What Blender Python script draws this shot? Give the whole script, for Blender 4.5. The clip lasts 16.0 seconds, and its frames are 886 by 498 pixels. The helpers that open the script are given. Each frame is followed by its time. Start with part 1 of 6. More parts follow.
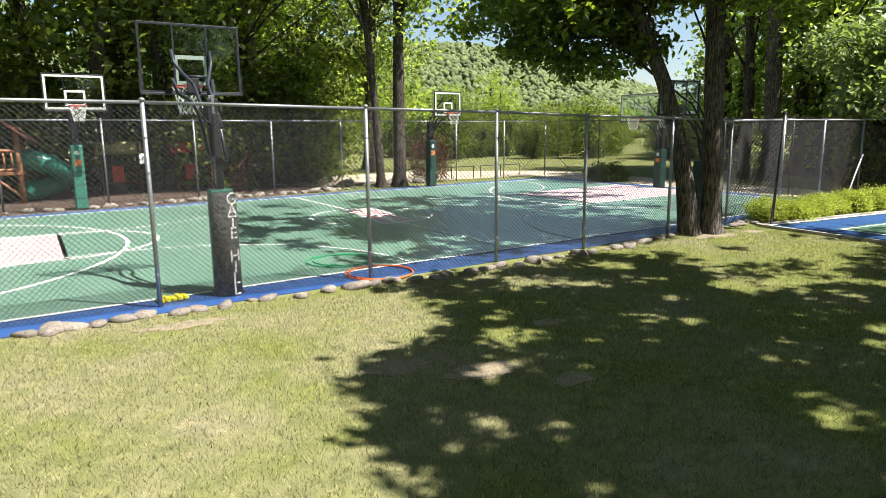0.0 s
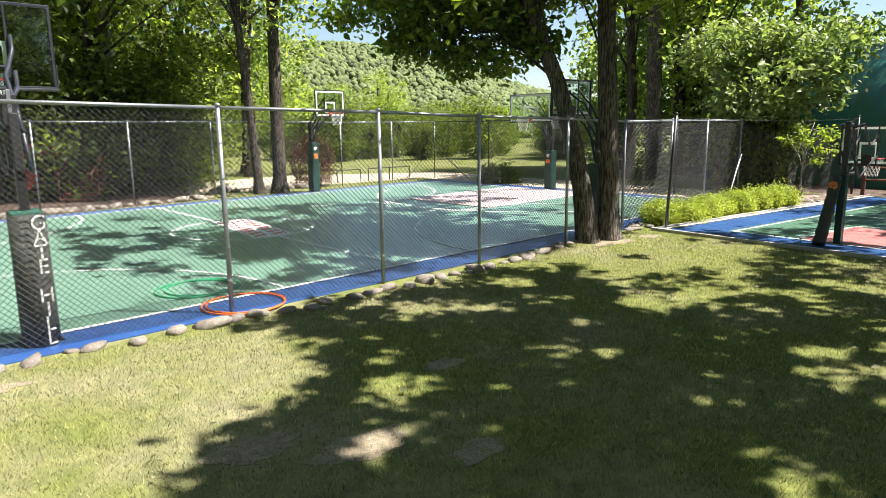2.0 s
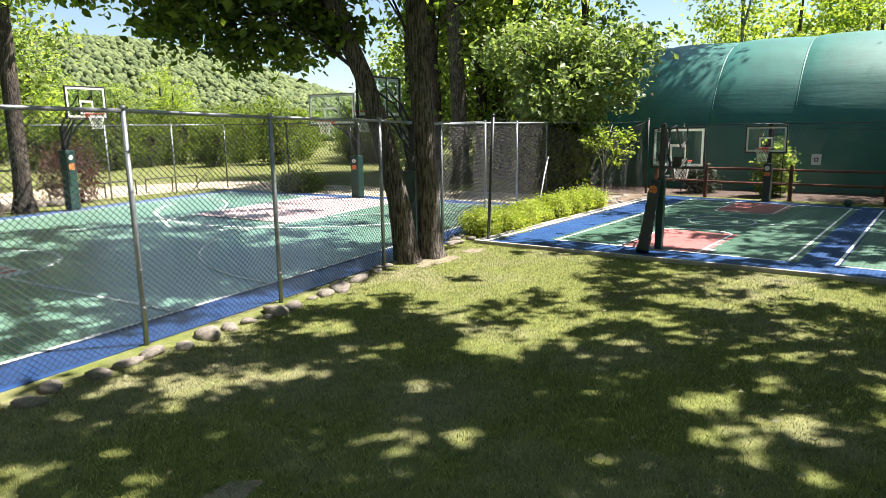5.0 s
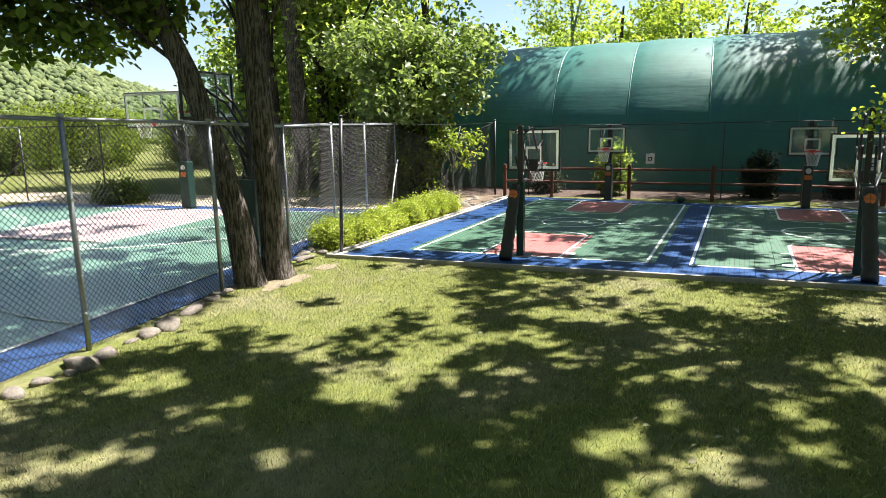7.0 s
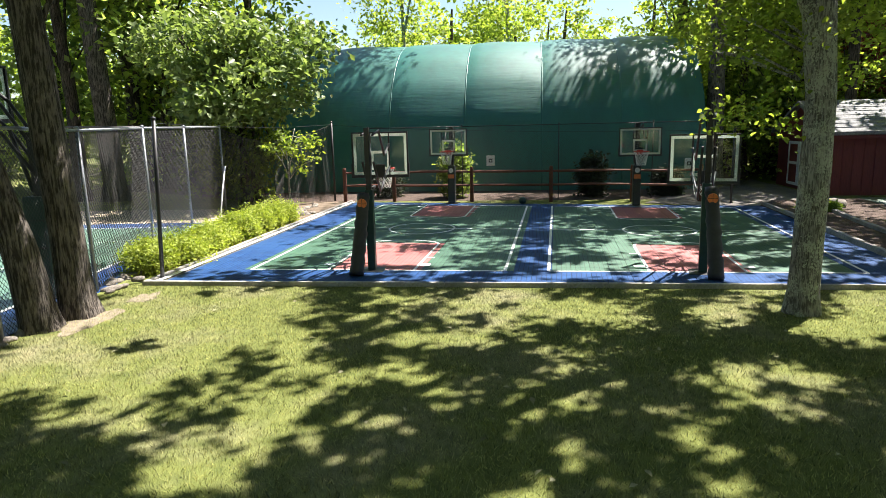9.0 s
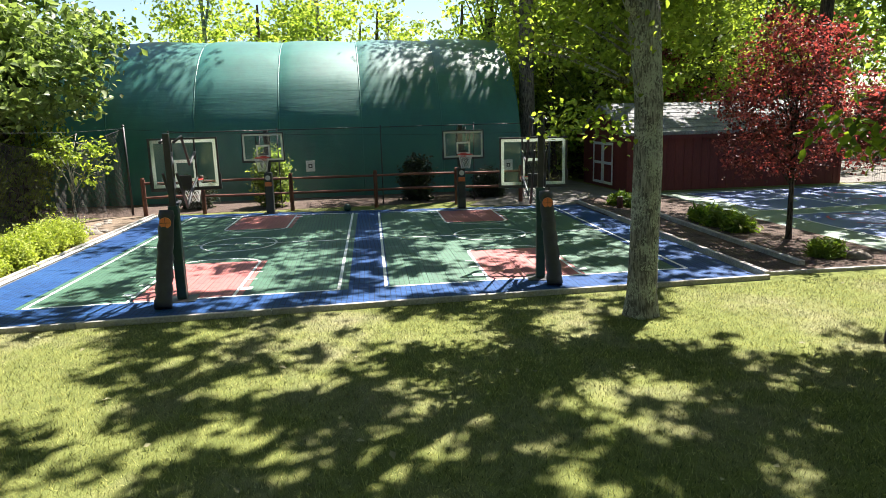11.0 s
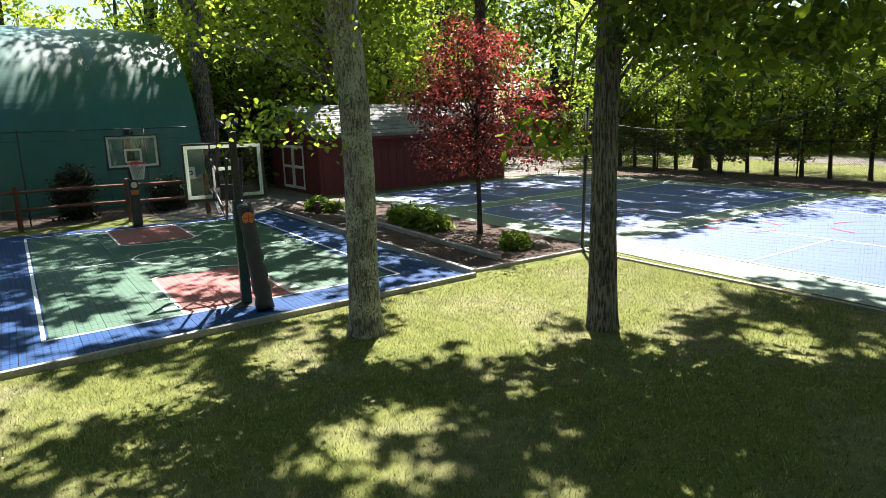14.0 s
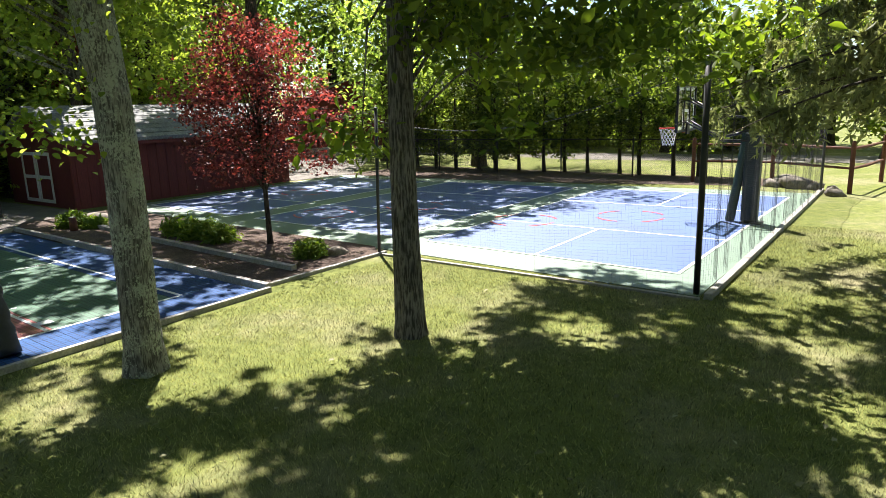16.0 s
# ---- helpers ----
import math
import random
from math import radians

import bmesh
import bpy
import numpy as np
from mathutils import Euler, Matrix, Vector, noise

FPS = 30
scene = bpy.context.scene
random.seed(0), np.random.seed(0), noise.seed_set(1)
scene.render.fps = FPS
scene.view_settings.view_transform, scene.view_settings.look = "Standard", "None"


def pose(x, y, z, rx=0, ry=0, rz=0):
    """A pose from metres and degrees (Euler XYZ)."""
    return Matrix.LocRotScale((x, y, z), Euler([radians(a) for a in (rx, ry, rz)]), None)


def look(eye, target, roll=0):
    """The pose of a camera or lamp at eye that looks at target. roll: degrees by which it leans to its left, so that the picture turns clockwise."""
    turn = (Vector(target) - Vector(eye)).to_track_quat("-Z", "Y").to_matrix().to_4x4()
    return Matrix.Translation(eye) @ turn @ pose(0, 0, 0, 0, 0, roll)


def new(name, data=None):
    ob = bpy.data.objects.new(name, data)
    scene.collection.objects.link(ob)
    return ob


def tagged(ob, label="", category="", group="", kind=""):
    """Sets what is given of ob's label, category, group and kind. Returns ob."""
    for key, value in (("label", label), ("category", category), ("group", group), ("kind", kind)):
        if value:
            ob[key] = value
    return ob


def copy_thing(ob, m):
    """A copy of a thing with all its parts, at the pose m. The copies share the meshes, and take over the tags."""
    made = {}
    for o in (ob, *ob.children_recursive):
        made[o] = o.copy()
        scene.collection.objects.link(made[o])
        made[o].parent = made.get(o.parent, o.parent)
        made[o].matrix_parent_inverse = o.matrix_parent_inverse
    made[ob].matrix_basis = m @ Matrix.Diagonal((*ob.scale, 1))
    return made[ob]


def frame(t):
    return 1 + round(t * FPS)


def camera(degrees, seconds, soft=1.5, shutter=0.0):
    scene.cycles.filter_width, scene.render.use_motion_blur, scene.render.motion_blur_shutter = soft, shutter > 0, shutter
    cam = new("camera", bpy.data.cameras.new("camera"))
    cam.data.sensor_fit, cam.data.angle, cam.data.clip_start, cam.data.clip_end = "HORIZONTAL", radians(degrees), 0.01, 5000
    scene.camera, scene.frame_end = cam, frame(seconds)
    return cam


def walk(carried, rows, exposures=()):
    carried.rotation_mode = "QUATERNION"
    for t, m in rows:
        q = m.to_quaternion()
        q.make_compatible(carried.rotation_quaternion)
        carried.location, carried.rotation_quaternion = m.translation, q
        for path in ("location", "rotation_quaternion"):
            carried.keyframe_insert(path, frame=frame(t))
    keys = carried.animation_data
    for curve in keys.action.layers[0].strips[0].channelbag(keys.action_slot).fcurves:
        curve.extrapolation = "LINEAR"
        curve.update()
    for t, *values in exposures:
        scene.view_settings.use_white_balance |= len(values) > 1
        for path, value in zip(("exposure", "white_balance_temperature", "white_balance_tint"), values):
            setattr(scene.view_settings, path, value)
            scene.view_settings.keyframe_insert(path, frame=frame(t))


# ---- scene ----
cam = camera(68.3, 16.0, 0.55)
METRES, EYE, TILT, LEAN, TURN = 8.1, 2.3, 0.0, 0.0, -27.6
ROWS = [
    (0.0, 0.0, 0.0, 0.0, -0.11, -10.42, 0.62),
    (0.5, 0.0048, 0.04, 0.0012, -2.2, -10.46, 0.65),
    (1.0, 0.0115, 0.0824, 0.0021, -4.51, -10.47, 0.68),
    (1.5, 0.0187, 0.1278, 0.0032, -6.99, -10.5, 0.71),
    (2.0, 0.0274, 0.174, 0.004, -9.64, -10.52, 0.75),
    (2.5, 0.0362, 0.22, 0.0047, -12.32, -10.52, 0.76),
    (3.0, 0.0445, 0.2639, 0.005, -15.06, -10.52, 0.79),
    (3.5, 0.0573, 0.3067, 0.0055, -17.79, -10.52, 0.83),
    (4.0, 0.071, 0.3476, 0.0047, -20.51, -10.51, 0.86),
    (6.5, 0.1358, 0.5181, 0.007, -36.97, -10.64, 1.1),
    (7.0, 0.1516, 0.5476, 0.0078, -40.38, -10.68, 1.14),
    (7.5, 0.169, 0.5766, 0.0079, -43.89, -10.71, 1.17),
    (8.0, 0.1865, 0.6044, 0.0093, -47.55, -10.76, 1.23),
    (8.5, 0.2061, 0.6314, 0.0093, -51.23, -10.8, 1.29),
    (9.0, 0.2261, 0.6563, 0.0099, -54.9, -10.84, 1.33),
    (11.5, 0.3356, 0.7425, 0.0145, -75.21, -11.18, 1.56),
    (12.0, 0.3572, 0.7527, 0.0144, -79.62, -11.28, 1.57),
    (12.5, 0.377, 0.76, 0.0142, -84.07, -11.36, 1.59),
    (13.0, 0.3957, 0.7655, 0.0146, -88.72, -11.45, 1.63),
    (13.5, 0.4124, 0.7688, 0.016, -93.35, -11.58, 1.64),
    (14.0, 0.4284, 0.7725, 0.0166, -98.03, -11.69, 1.64),
    (14.5, 0.4442, 0.7754, 0.0168, -102.73, -11.79, 1.66),
    (15.0, 0.4593, 0.7759, 0.0165, -107.4, -11.91, 1.68),
    (15.5, 0.4733, 0.7763, 0.0166, -112.17, -12.01, 1.62),
    (16.0, 0.4864, 0.7742, 0.0167, -116.91, -12.12, 1.62),
]
walk(cam, [(t, pose(0, 0, EYE, TILT, LEAN, TURN) @ pose(METRES * x, METRES * y, METRES * z, 90 + pitch, roll, yaw)) for t, x, y, z, yaw, pitch, roll in ROWS],
     exposures=[(0.0, 1.58), (1.5, 1.74), (3.5, 1.84), (9.0, 1.86), (12.0, 1.98), (15.0, 1.96), (16.0, 1.9)])


# ---- light ----
SUN_EL, SUN_AZ = radians(58.0), math.atan2(0.74, -0.67)
sun_dir = Vector((math.sin(SUN_AZ) * math.cos(SUN_EL), math.cos(SUN_AZ) * math.cos(SUN_EL), math.sin(SUN_EL)))
world = bpy.data.worlds.new("world")
scene.world = world
world.use_nodes = True
wn = world.node_tree.nodes
sky = wn.new("ShaderNodeTexSky")
sky.sky_type, sky.sun_disc = "NISHITA", False
sky.sun_elevation, sky.sun_rotation = SUN_EL, SUN_AZ
sky.air_density, sky.dust_density, sky.ozone_density = 1.0, 0.5, 1.0
wn["Background"].inputs["Strength"].default_value = 0.05
world.node_tree.links.new(sky.outputs[0], wn["Background"].inputs[0])
lamp = bpy.data.lights.new("sun", "SUN")
lamp.energy, lamp.angle, lamp.color = 5.0, radians(0.53), (1.0, 0.935, 0.88)
sun = new("sun", lamp)
sun.matrix_world = look(sun_dir * 60, (0, 0, 0))


# ---- materials ----
def nodes_of(name):
    m = bpy.data.materials.new(name)
    m.use_nodes = True
    t = m.node_tree
    return m, t.nodes, t.links, t.nodes["Principled BSDF"]


def ramp_between(n, l, fac, a, b, lo=0.3, hi=0.7):
    r = n.new("ShaderNodeValToRGB")
    r.color_ramp.elements[0].position, r.color_ramp.elements[1].position = lo, hi
    r.color_ramp.elements[0].color, r.color_ramp.elements[1].color = (*a, 1), (*b, 1)
    l.new(fac, r.inputs[0])
    return r.outputs[0]


def mixed(n, l, fac, a, b, mode="MIX"):
    m = n.new("ShaderNodeMix")
    m.data_type, m.blend_type = "RGBA", mode
    for sock, val in ((m.inputs[0], fac), (m.inputs[6], a), (m.inputs[7], b)):
        if isinstance(val, (int, float)):
            sock.default_value = val
        elif isinstance(val, tuple):
            sock.default_value = (*val, 1)
        else:
            l.new(val, sock)
    return m.outputs[2]


def noise_of(n, l, scale, detail=4, rough=0.6, stretch=None, space="Object"):
    tc = n.new("ShaderNodeTexCoord")
    out = tc.outputs[space]
    if stretch:
        mp = n.new("ShaderNodeMapping")
        mp.inputs["Scale"].default_value = stretch
        l.new(out, mp.inputs[0])
        out = mp.outputs[0]
    t = n.new("ShaderNodeTexNoise")
    t.inputs["Scale"].default_value, t.inputs["Detail"].default_value, t.inputs["Roughness"].default_value = scale, detail, rough
    l.new(out, t.inputs["Vector"])
    return t.outputs["Fac"]


def bumped(n, l, bsdf, height, strength=0.3, distance=0.01):
    b = n.new("ShaderNodeBump")
    b.inputs["Strength"].default_value, b.inputs["Distance"].default_value = strength, distance
    l.new(height, b.inputs["Height"])
    l.new(b.outputs[0], bsdf.inputs["Normal"])


def surface(name, a, b, rough=0.6, metal=0.0, big=1.5, fine=40.0, bump=0.2, depth=0.004, stretch=None, wear=0.25, rand=0.0, spec=0.5):
    """A surface whose colour wanders between a and b at a large scale, with fine grain and relief."""
    m, n, l, p = nodes_of(name)
    c = ramp_between(n, l, noise_of(n, l, big, 5, 0.65, stretch), a, b, 0.32, 0.68)
    g = noise_of(n, l, fine, 3, 0.6, stretch)
    shade = ramp_between(n, l, g, (1 - wear,) * 3, (1 + wear * 0.3,) * 3, 0.3, 0.7)
    c = mixed(n, l, 1.0, c, shade, "MULTIPLY")
    if rand:
        oi = n.new("ShaderNodeObjectInfo")
        c = mixed(n, l, 1.0, c, ramp_between(n, l, oi.outputs["Random"], (1 - rand,) * 3, (1.0,) * 3, 0, 1), "MULTIPLY")
    l.new(c, p.inputs["Base Color"])
    p.inputs["Roughness"].default_value, p.inputs["Metallic"].default_value = rough, metal
    p.inputs["Specular IOR Level"].default_value = spec
    if bump:
        bumped(n, l, p, g, bump, depth)
    return m


def leaf_material(name, dark, light, through_col, translucent=0.45, gloss=0.35):
    """Leaves that let some light through; the hue wanders from leaf to leaf."""
    m, n, l, p = nodes_of(name)
    geo = n.new("ShaderNodeNewGeometry")
    c = ramp_between(n, l, geo.outputs["Random Per Island"], dark, light, 0.0, 1.0)
    blot = noise_of(n, l, 0.6, 2, 0.5)
    c = mixed(n, l, 1.0, c, ramp_between(n, l, blot, (0.65, 0.7, 0.6), (1.15, 1.1, 1.0), 0.3, 0.7), "MULTIPLY")
    l.new(c, p.inputs["Base Color"])
    p.inputs["Roughness"].default_value = 1 - gloss
    p.inputs["Specular IOR Level"].default_value = 0.4
    tr = n.new("ShaderNodeBsdfTranslucent")
    l.new(mixed(n, l, 1.0, c, through_col, "MULTIPLY"), tr.inputs[0])
    mx = n.new("ShaderNodeMixShader")
    mx.inputs[0].default_value = translucent
    out = n["Material Output"]
    l.new(p.outputs[0], mx.inputs[1])
    l.new(tr.outputs[0], mx.inputs[2])
    l.new(mx.outputs[0], out.inputs[0])
    return m


def bark_material(name, a, b, lichen=None, fine=40, relief=1.0):
    """Furrowed bark: long upright ridges broken into plates, and patches of lichen where given."""
    m, n, l, p = nodes_of(name)
    ridge = noise_of(n, l, fine, 4, 0.55, (1, 1, 0.10))
    plate = noise_of(n, l, 22, 3, 0.6, (1, 1, 0.4))
    add = n.new("ShaderNodeMath")
    add.operation = "MULTIPLY_ADD"
    add.inputs[1].default_value = 0.45
    l.new(plate, add.inputs[0])
    l.new(ridge, add.inputs[2])
    c = ramp_between(n, l, add.outputs[0], a, b, 0.64, 0.80)
    c = mixed(n, l, 1.0, c, ramp_between(n, l, noise_of(n, l, 2.0, 4), (0.6, 0.6, 0.6), (1.25, 1.22, 1.18)), "MULTIPLY")
    if lichen:
        spots = noise_of(n, l, 48, 5, 0.7, (1, 1, 0.7))
        area = noise_of(n, l, 2.6, 4)
        both = n.new("ShaderNodeMath")
        both.operation = "ADD"
        l.new(spots, both.inputs[0])
        l.new(area, both.inputs[1])
        edge = n.new("ShaderNodeMapRange")
        edge.inputs["From Min"].default_value, edge.inputs["From Max"].default_value = 1.0, 1.1
        l.new(both.outputs[0], edge.inputs["Value"])
        c = mixed(n, l, edge.outputs[0], c, lichen)
    l.new(c, p.inputs["Base Color"])
    p.inputs["Roughness"].default_value = 0.92
    p.inputs["Specular IOR Level"].default_value = 0.2
    bumped(n, l, p, add.outputs[0], relief, 0.05)
    return m


def grid_court(name, a, b, pitch, joint, rough=0.45, joint_dark=0.62, tile=0.0, spec=0.55, coat=0.0):
    """Moulded sport flooring: a fine grid pressed into each piece, blotchy colour, faded patches."""
    m, n, l, p = nodes_of(name)
    c = ramp_between(n, l, noise_of(n, l, 0.7, 5, 0.6), a, b, 0.35, 0.65)
    c = mixed(n, l, 1.0, c, ramp_between(n, l, noise_of(n, l, 9, 4, 0.7), (0.86,) * 3, (1.06,) * 3), "MULTIPLY")
    brick = n.new("ShaderNodeTexBrick")
    tc = n.new("ShaderNodeTexCoord")
    l.new(tc.outputs["Object"], brick.inputs["Vector"])
    brick.offset, brick.squash = 0.0, 1.0
    for key, val in (("Scale", 1.0), ("Mortar Size", joint), ("Mortar Smooth", 0.2), ("Brick Width", pitch), ("Row Height", pitch), ("Bias", 0.0)):
        brick.inputs[key].default_value = val
    brick.inputs["Color1"].default_value = brick.inputs["Color2"].default_value = (1, 1, 1, 1)
    brick.inputs["Mortar"].default_value = (joint_dark,) * 3 + (1,)
    c = mixed(n, l, 1.0, c, brick.outputs["Color"], "MULTIPLY")
    if tile:
        oi = n.new("ShaderNodeObjectInfo")
        c = mixed(n, l, 1.0, c, ramp_between(n, l, oi.outputs["Random"], (1 - tile,) * 3, (1.0,) * 3, 0, 1), "MULTIPLY")
    l.new(c, p.inputs["Base Color"])
    p.inputs["Roughness"].default_value = rough
    p.inputs["Specular IOR Level"].default_value = spec
    p.inputs["Coat Weight"].default_value, p.inputs["Coat Roughness"].default_value = coat, 0.55
    bumped(n, l, p, noise_of(n, l, 160, 2), 0.15, 0.002)
    return m


def clear_glass(name, tint=(0.9, 0.95, 0.95)):
    m, n, l, p = nodes_of(name)
    tb = n.new("ShaderNodeBsdfTransparent")
    tb.inputs[0].default_value = (*tint, 1)
    gl = n.new("ShaderNodeBsdfGlossy")
    gl.inputs["Roughness"].default_value = 0.05
    lw = n.new("ShaderNodeLayerWeight")
    lw.inputs["Blend"].default_value = 0.25
    fr = n.new("ShaderNodeMapRange")
    fr.inputs["From Min"].default_value, fr.inputs["From Max"].default_value = 0.0, 1.0
    fr.inputs["To Min"].default_value, fr.inputs["To Max"].default_value = 0.045, 0.45
    l.new(lw.outputs["Facing"], fr.inputs["Value"])
    mx = n.new("ShaderNodeMixShader")
    l.new(fr.outputs[0], mx.inputs[0])
    l.new(tb.outputs[0], mx.inputs[1])
    l.new(gl.outputs[0], mx.inputs[2])
    l.new(mx.outputs[0], n["Material Output"].inputs[0])
    return m


def dryness(n, l):
    """How straw-coloured the turf is: large uneven patches, more of them at the sunny end of the lawn."""
    tc = n.new("ShaderNodeTexCoord")
    sep = n.new("ShaderNodeSeparateXYZ")
    l.new(tc.outputs["Object"], sep.inputs[0])
    mr = n.new("ShaderNodeMapRange")
    for key, val in (("From Min", 1.0), ("From Max", 9.0), ("To Min", 0.05), ("To Max", -0.06)):
        mr.inputs[key].default_value = val
    l.new(sep.outputs["X"], mr.inputs["Value"])
    add = n.new("ShaderNodeMath")
    add.operation = "ADD"
    l.new(mr.outputs[0], add.inputs[0])
    l.new(noise_of(n, l, 0.55, 5, 0.65), add.inputs[1])
    return add.outputs[0]


def lawn_material():
    m, n, l, p = nodes_of("lawn")
    c = ramp_between(n, l, dryness(n, l), (0.17, 0.186, 0.066), (0.30, 0.262, 0.20), 0.42, 0.74)
    mid = noise_of(n, l, 5.0, 5, 0.7)
    c = mixed(n, l, 1.0, c, ramp_between(n, l, mid, (0.6, 0.66, 0.58), (1.25, 1.2, 1.1), 0.3, 0.7), "MULTIPLY")
    fine = noise_of(n, l, 120, 3, 0.7)
    c = mixed(n, l, 1.0, c, ramp_between(n, l, fine, (0.3, 0.36, 0.28), (1.35, 1.35, 1.25), 0.32, 0.68), "MULTIPLY")
    l.new(c, p.inputs["Base Color"])
    p.inputs["Roughness"].default_value = 0.95
    p.inputs["Specular IOR Level"].default_value = 0.1
    bumped(n, l, p, fine, 0.6, 0.015)
    return m


def blade_material():
    m, n, l, p = nodes_of("grass_blade")
    geo = n.new("ShaderNodeNewGeometry")
    green = ramp_between(n, l, geo.outputs["Random Per Island"], (0.026, 0.045, 0.016), (0.56, 0.555, 0.20), 0.0, 1.0)
    straw = ramp_between(n, l, geo.outputs["Random Per Island"], (0.12, 0.118, 0.07), (0.45, 0.40, 0.29), 0.0, 1.0)
    c = mixed(n, l, ramp_between(n, l, dryness(n, l), (0, 0, 0), (1, 1, 1), 0.40, 0.70), green, straw)
    c = mixed(n, l, 1.0, c, ramp_between(n, l, noise_of(n, l, 3.0, 4, 0.7), (0.62, 0.66, 0.6), (1.15, 1.12, 1.05), 0.32, 0.68), "MULTIPLY")
    l.new(c, p.inputs["Base Color"])
    p.inputs["Roughness"].default_value = 0.6
    p.inputs["Specular IOR Level"].default_value = 0.35
    tr = n.new("ShaderNodeBsdfTranslucent")
    l.new(c, tr.inputs[0])
    mx = n.new("ShaderNodeMixShader")
    mx.inputs[0].default_value = 0.4
    l.new(p.outputs[0], mx.inputs[1])
    l.new(tr.outputs[0], mx.inputs[2])
    l.new(mx.outputs[0], n["Material Output"].inputs[0])
    return m


M_lawn = lawn_material()
M_blade = blade_material()
M_green = grid_court("court_green", (0.115, 0.225, 0.165), (0.145, 0.265, 0.195), 0.305, 0.003, 0.3, 0.8, 0, 0.7, 0.25)
M_blue = grid_court("court_blue", (0.02, 0.062, 0.2), (0.03, 0.085, 0.25), 0.305, 0.003, 0.42, 0.8)
M_pink = grid_court("court_faded_red", (0.50, 0.36, 0.36), (0.58, 0.44, 0.43), 0.305, 0.003, 0.45, 0.85)
T_green = grid_court("tile_green", (0.036, 0.115, 0.066), (0.048, 0.14, 0.08), 0.0762, 0.006, 0.62, 0.38, 0.15)
T_blue = grid_court("tile_blue", (0.010, 0.054, 0.18), (0.016, 0.074, 0.22), 0.0762, 0.006, 0.68, 0.38, 0.15, 0.22)
T_red = grid_court("tile_red", (0.38, 0.11, 0.10), (0.44, 0.14, 0.125), 0.0762, 0.006, 0.62, 0.5, 0.12)
P_blue = grid_court("paddle_court_blue", (0.007, 0.05, 0.20), (0.012, 0.068, 0.25), 0.305, 0.003, 0.62, 0.85, 0, 0.55, 0.44)
P_green = grid_court("paddle_court_green", (0.05, 0.115, 0.065), (0.065, 0.14, 0.08), 0.305, 0.003, 0.62, 0.85, 0, 0.9, 0.52)
M_white = surface("white_line_paint", (0.76, 0.77, 0.76), (0.84, 0.85, 0.83), 0.5, big=3, fine=60, bump=0.05, wear=0.2)
M_redline = surface("red_line_paint", (0.55, 0.04, 0.04), (0.65, 0.06, 0.05), 0.5, big=3, fine=60, bump=0.05)
M_timber = surface("grey_weathered_timber", (0.30, 0.28, 0.255), (0.45, 0.43, 0.40), 0.85, big=3, fine=30, bump=0.4, depth=0.006, stretch=(1, 1, 1), wear=0.35, rand=0.2)
M_galv = surface("galvanised_steel", (0.24, 0.255, 0.275), (0.35, 0.37, 0.39), 0.42, 0.7, big=5, fine=60, bump=0.05)
M_wire = surface("dull_fence_wire", (0.035, 0.037, 0.04), (0.065, 0.068, 0.072), 0.65, 0.1, big=3, fine=30, bump=0)
M_blackwire = surface("black_netting", (0.012, 0.012, 0.013), (0.03, 0.03, 0.032), 0.7, big=3, fine=30, bump=0)
M_netting = surface("weathered_dark_netting", (0.05, 0.047, 0.045), (0.085, 0.08, 0.076), 0.8, big=3, fine=30, bump=0)
M_black = surface("black_powder_coat", (0.012, 0.012, 0.014), (0.025, 0.025, 0.028), 0.45, big=6, fine=80, bump=0.05)
M_blackpad = surface("black_vinyl_pad", (0.014, 0.015, 0.018), (0.028, 0.03, 0.034), 0.5, big=4, fine=25, bump=0.2, depth=0.01)
M_greenpad = surface("green_vinyl_pad", (0.011, 0.042, 0.034), (0.018, 0.06, 0.048), 0.45, big=4, fine=25, bump=0.2, depth=0.01)
M_darkpad = surface("dark_vinyl_pad", (0.016, 0.026, 0.024), (0.03, 0.042, 0.038), 0.5, big=4, fine=25, bump=0.15, depth=0.01)
M_tealpad = surface("pole_pad_green", (0.025, 0.14, 0.10), (0.04, 0.19, 0.13), 0.5, big=4, fine=25, bump=0.15, depth=0.01)
M_camo = surface("mottled_pad_cover", (0.025, 0.03, 0.024), (0.12, 0.12, 0.105), 0.7, big=10, fine=22, bump=0.3, depth=0.01, wear=0.6)
M_frame = surface("silver_black_frame", (0.02, 0.02, 0.022), (0.035, 0.035, 0.04), 0.4, 0.2, big=4, fine=40, bump=0)
M_whiteframe = leaf_material("white_board_marking", (0.82, 0.84, 0.87), (0.86, 0.88, 0.91), (1.0, 1.0, 1.0), 0.5, 0.4)
M_strut = surface("dark_grey_steel", (0.028, 0.032, 0.042), (0.05, 0.055, 0.07), 0.36, 0.4, big=5, fine=60, bump=0)
M_rim = surface("red_rim_paint", (0.55, 0.035, 0.02), (0.66, 0.06, 0.03), 0.4, big=5, fine=50, bump=0)
M_net = surface("white_net_cord", (0.7, 0.7, 0.68), (0.8, 0.8, 0.78), 0.8, big=5, fine=50, bump=0)
M_orange = surface("orange_badge", (0.62, 0.16, 0.04), (0.7, 0.2, 0.06), 0.5, big=20, fine=60, bump=0)
M_glass = clear_glass("clear_acrylic")
M_rock = surface("pale_fieldstone", (0.17, 0.145, 0.118), (0.38, 0.335, 0.28), 0.88, big=4, fine=22, bump=0.6, depth=0.02, wear=0.35, rand=0.35)
M_soil = surface("bare_soil", (0.14, 0.10, 0.07), (0.24, 0.18, 0.12), 0.95, big=3, fine=35, bump=0.8, depth=0.03, wear=0.5)
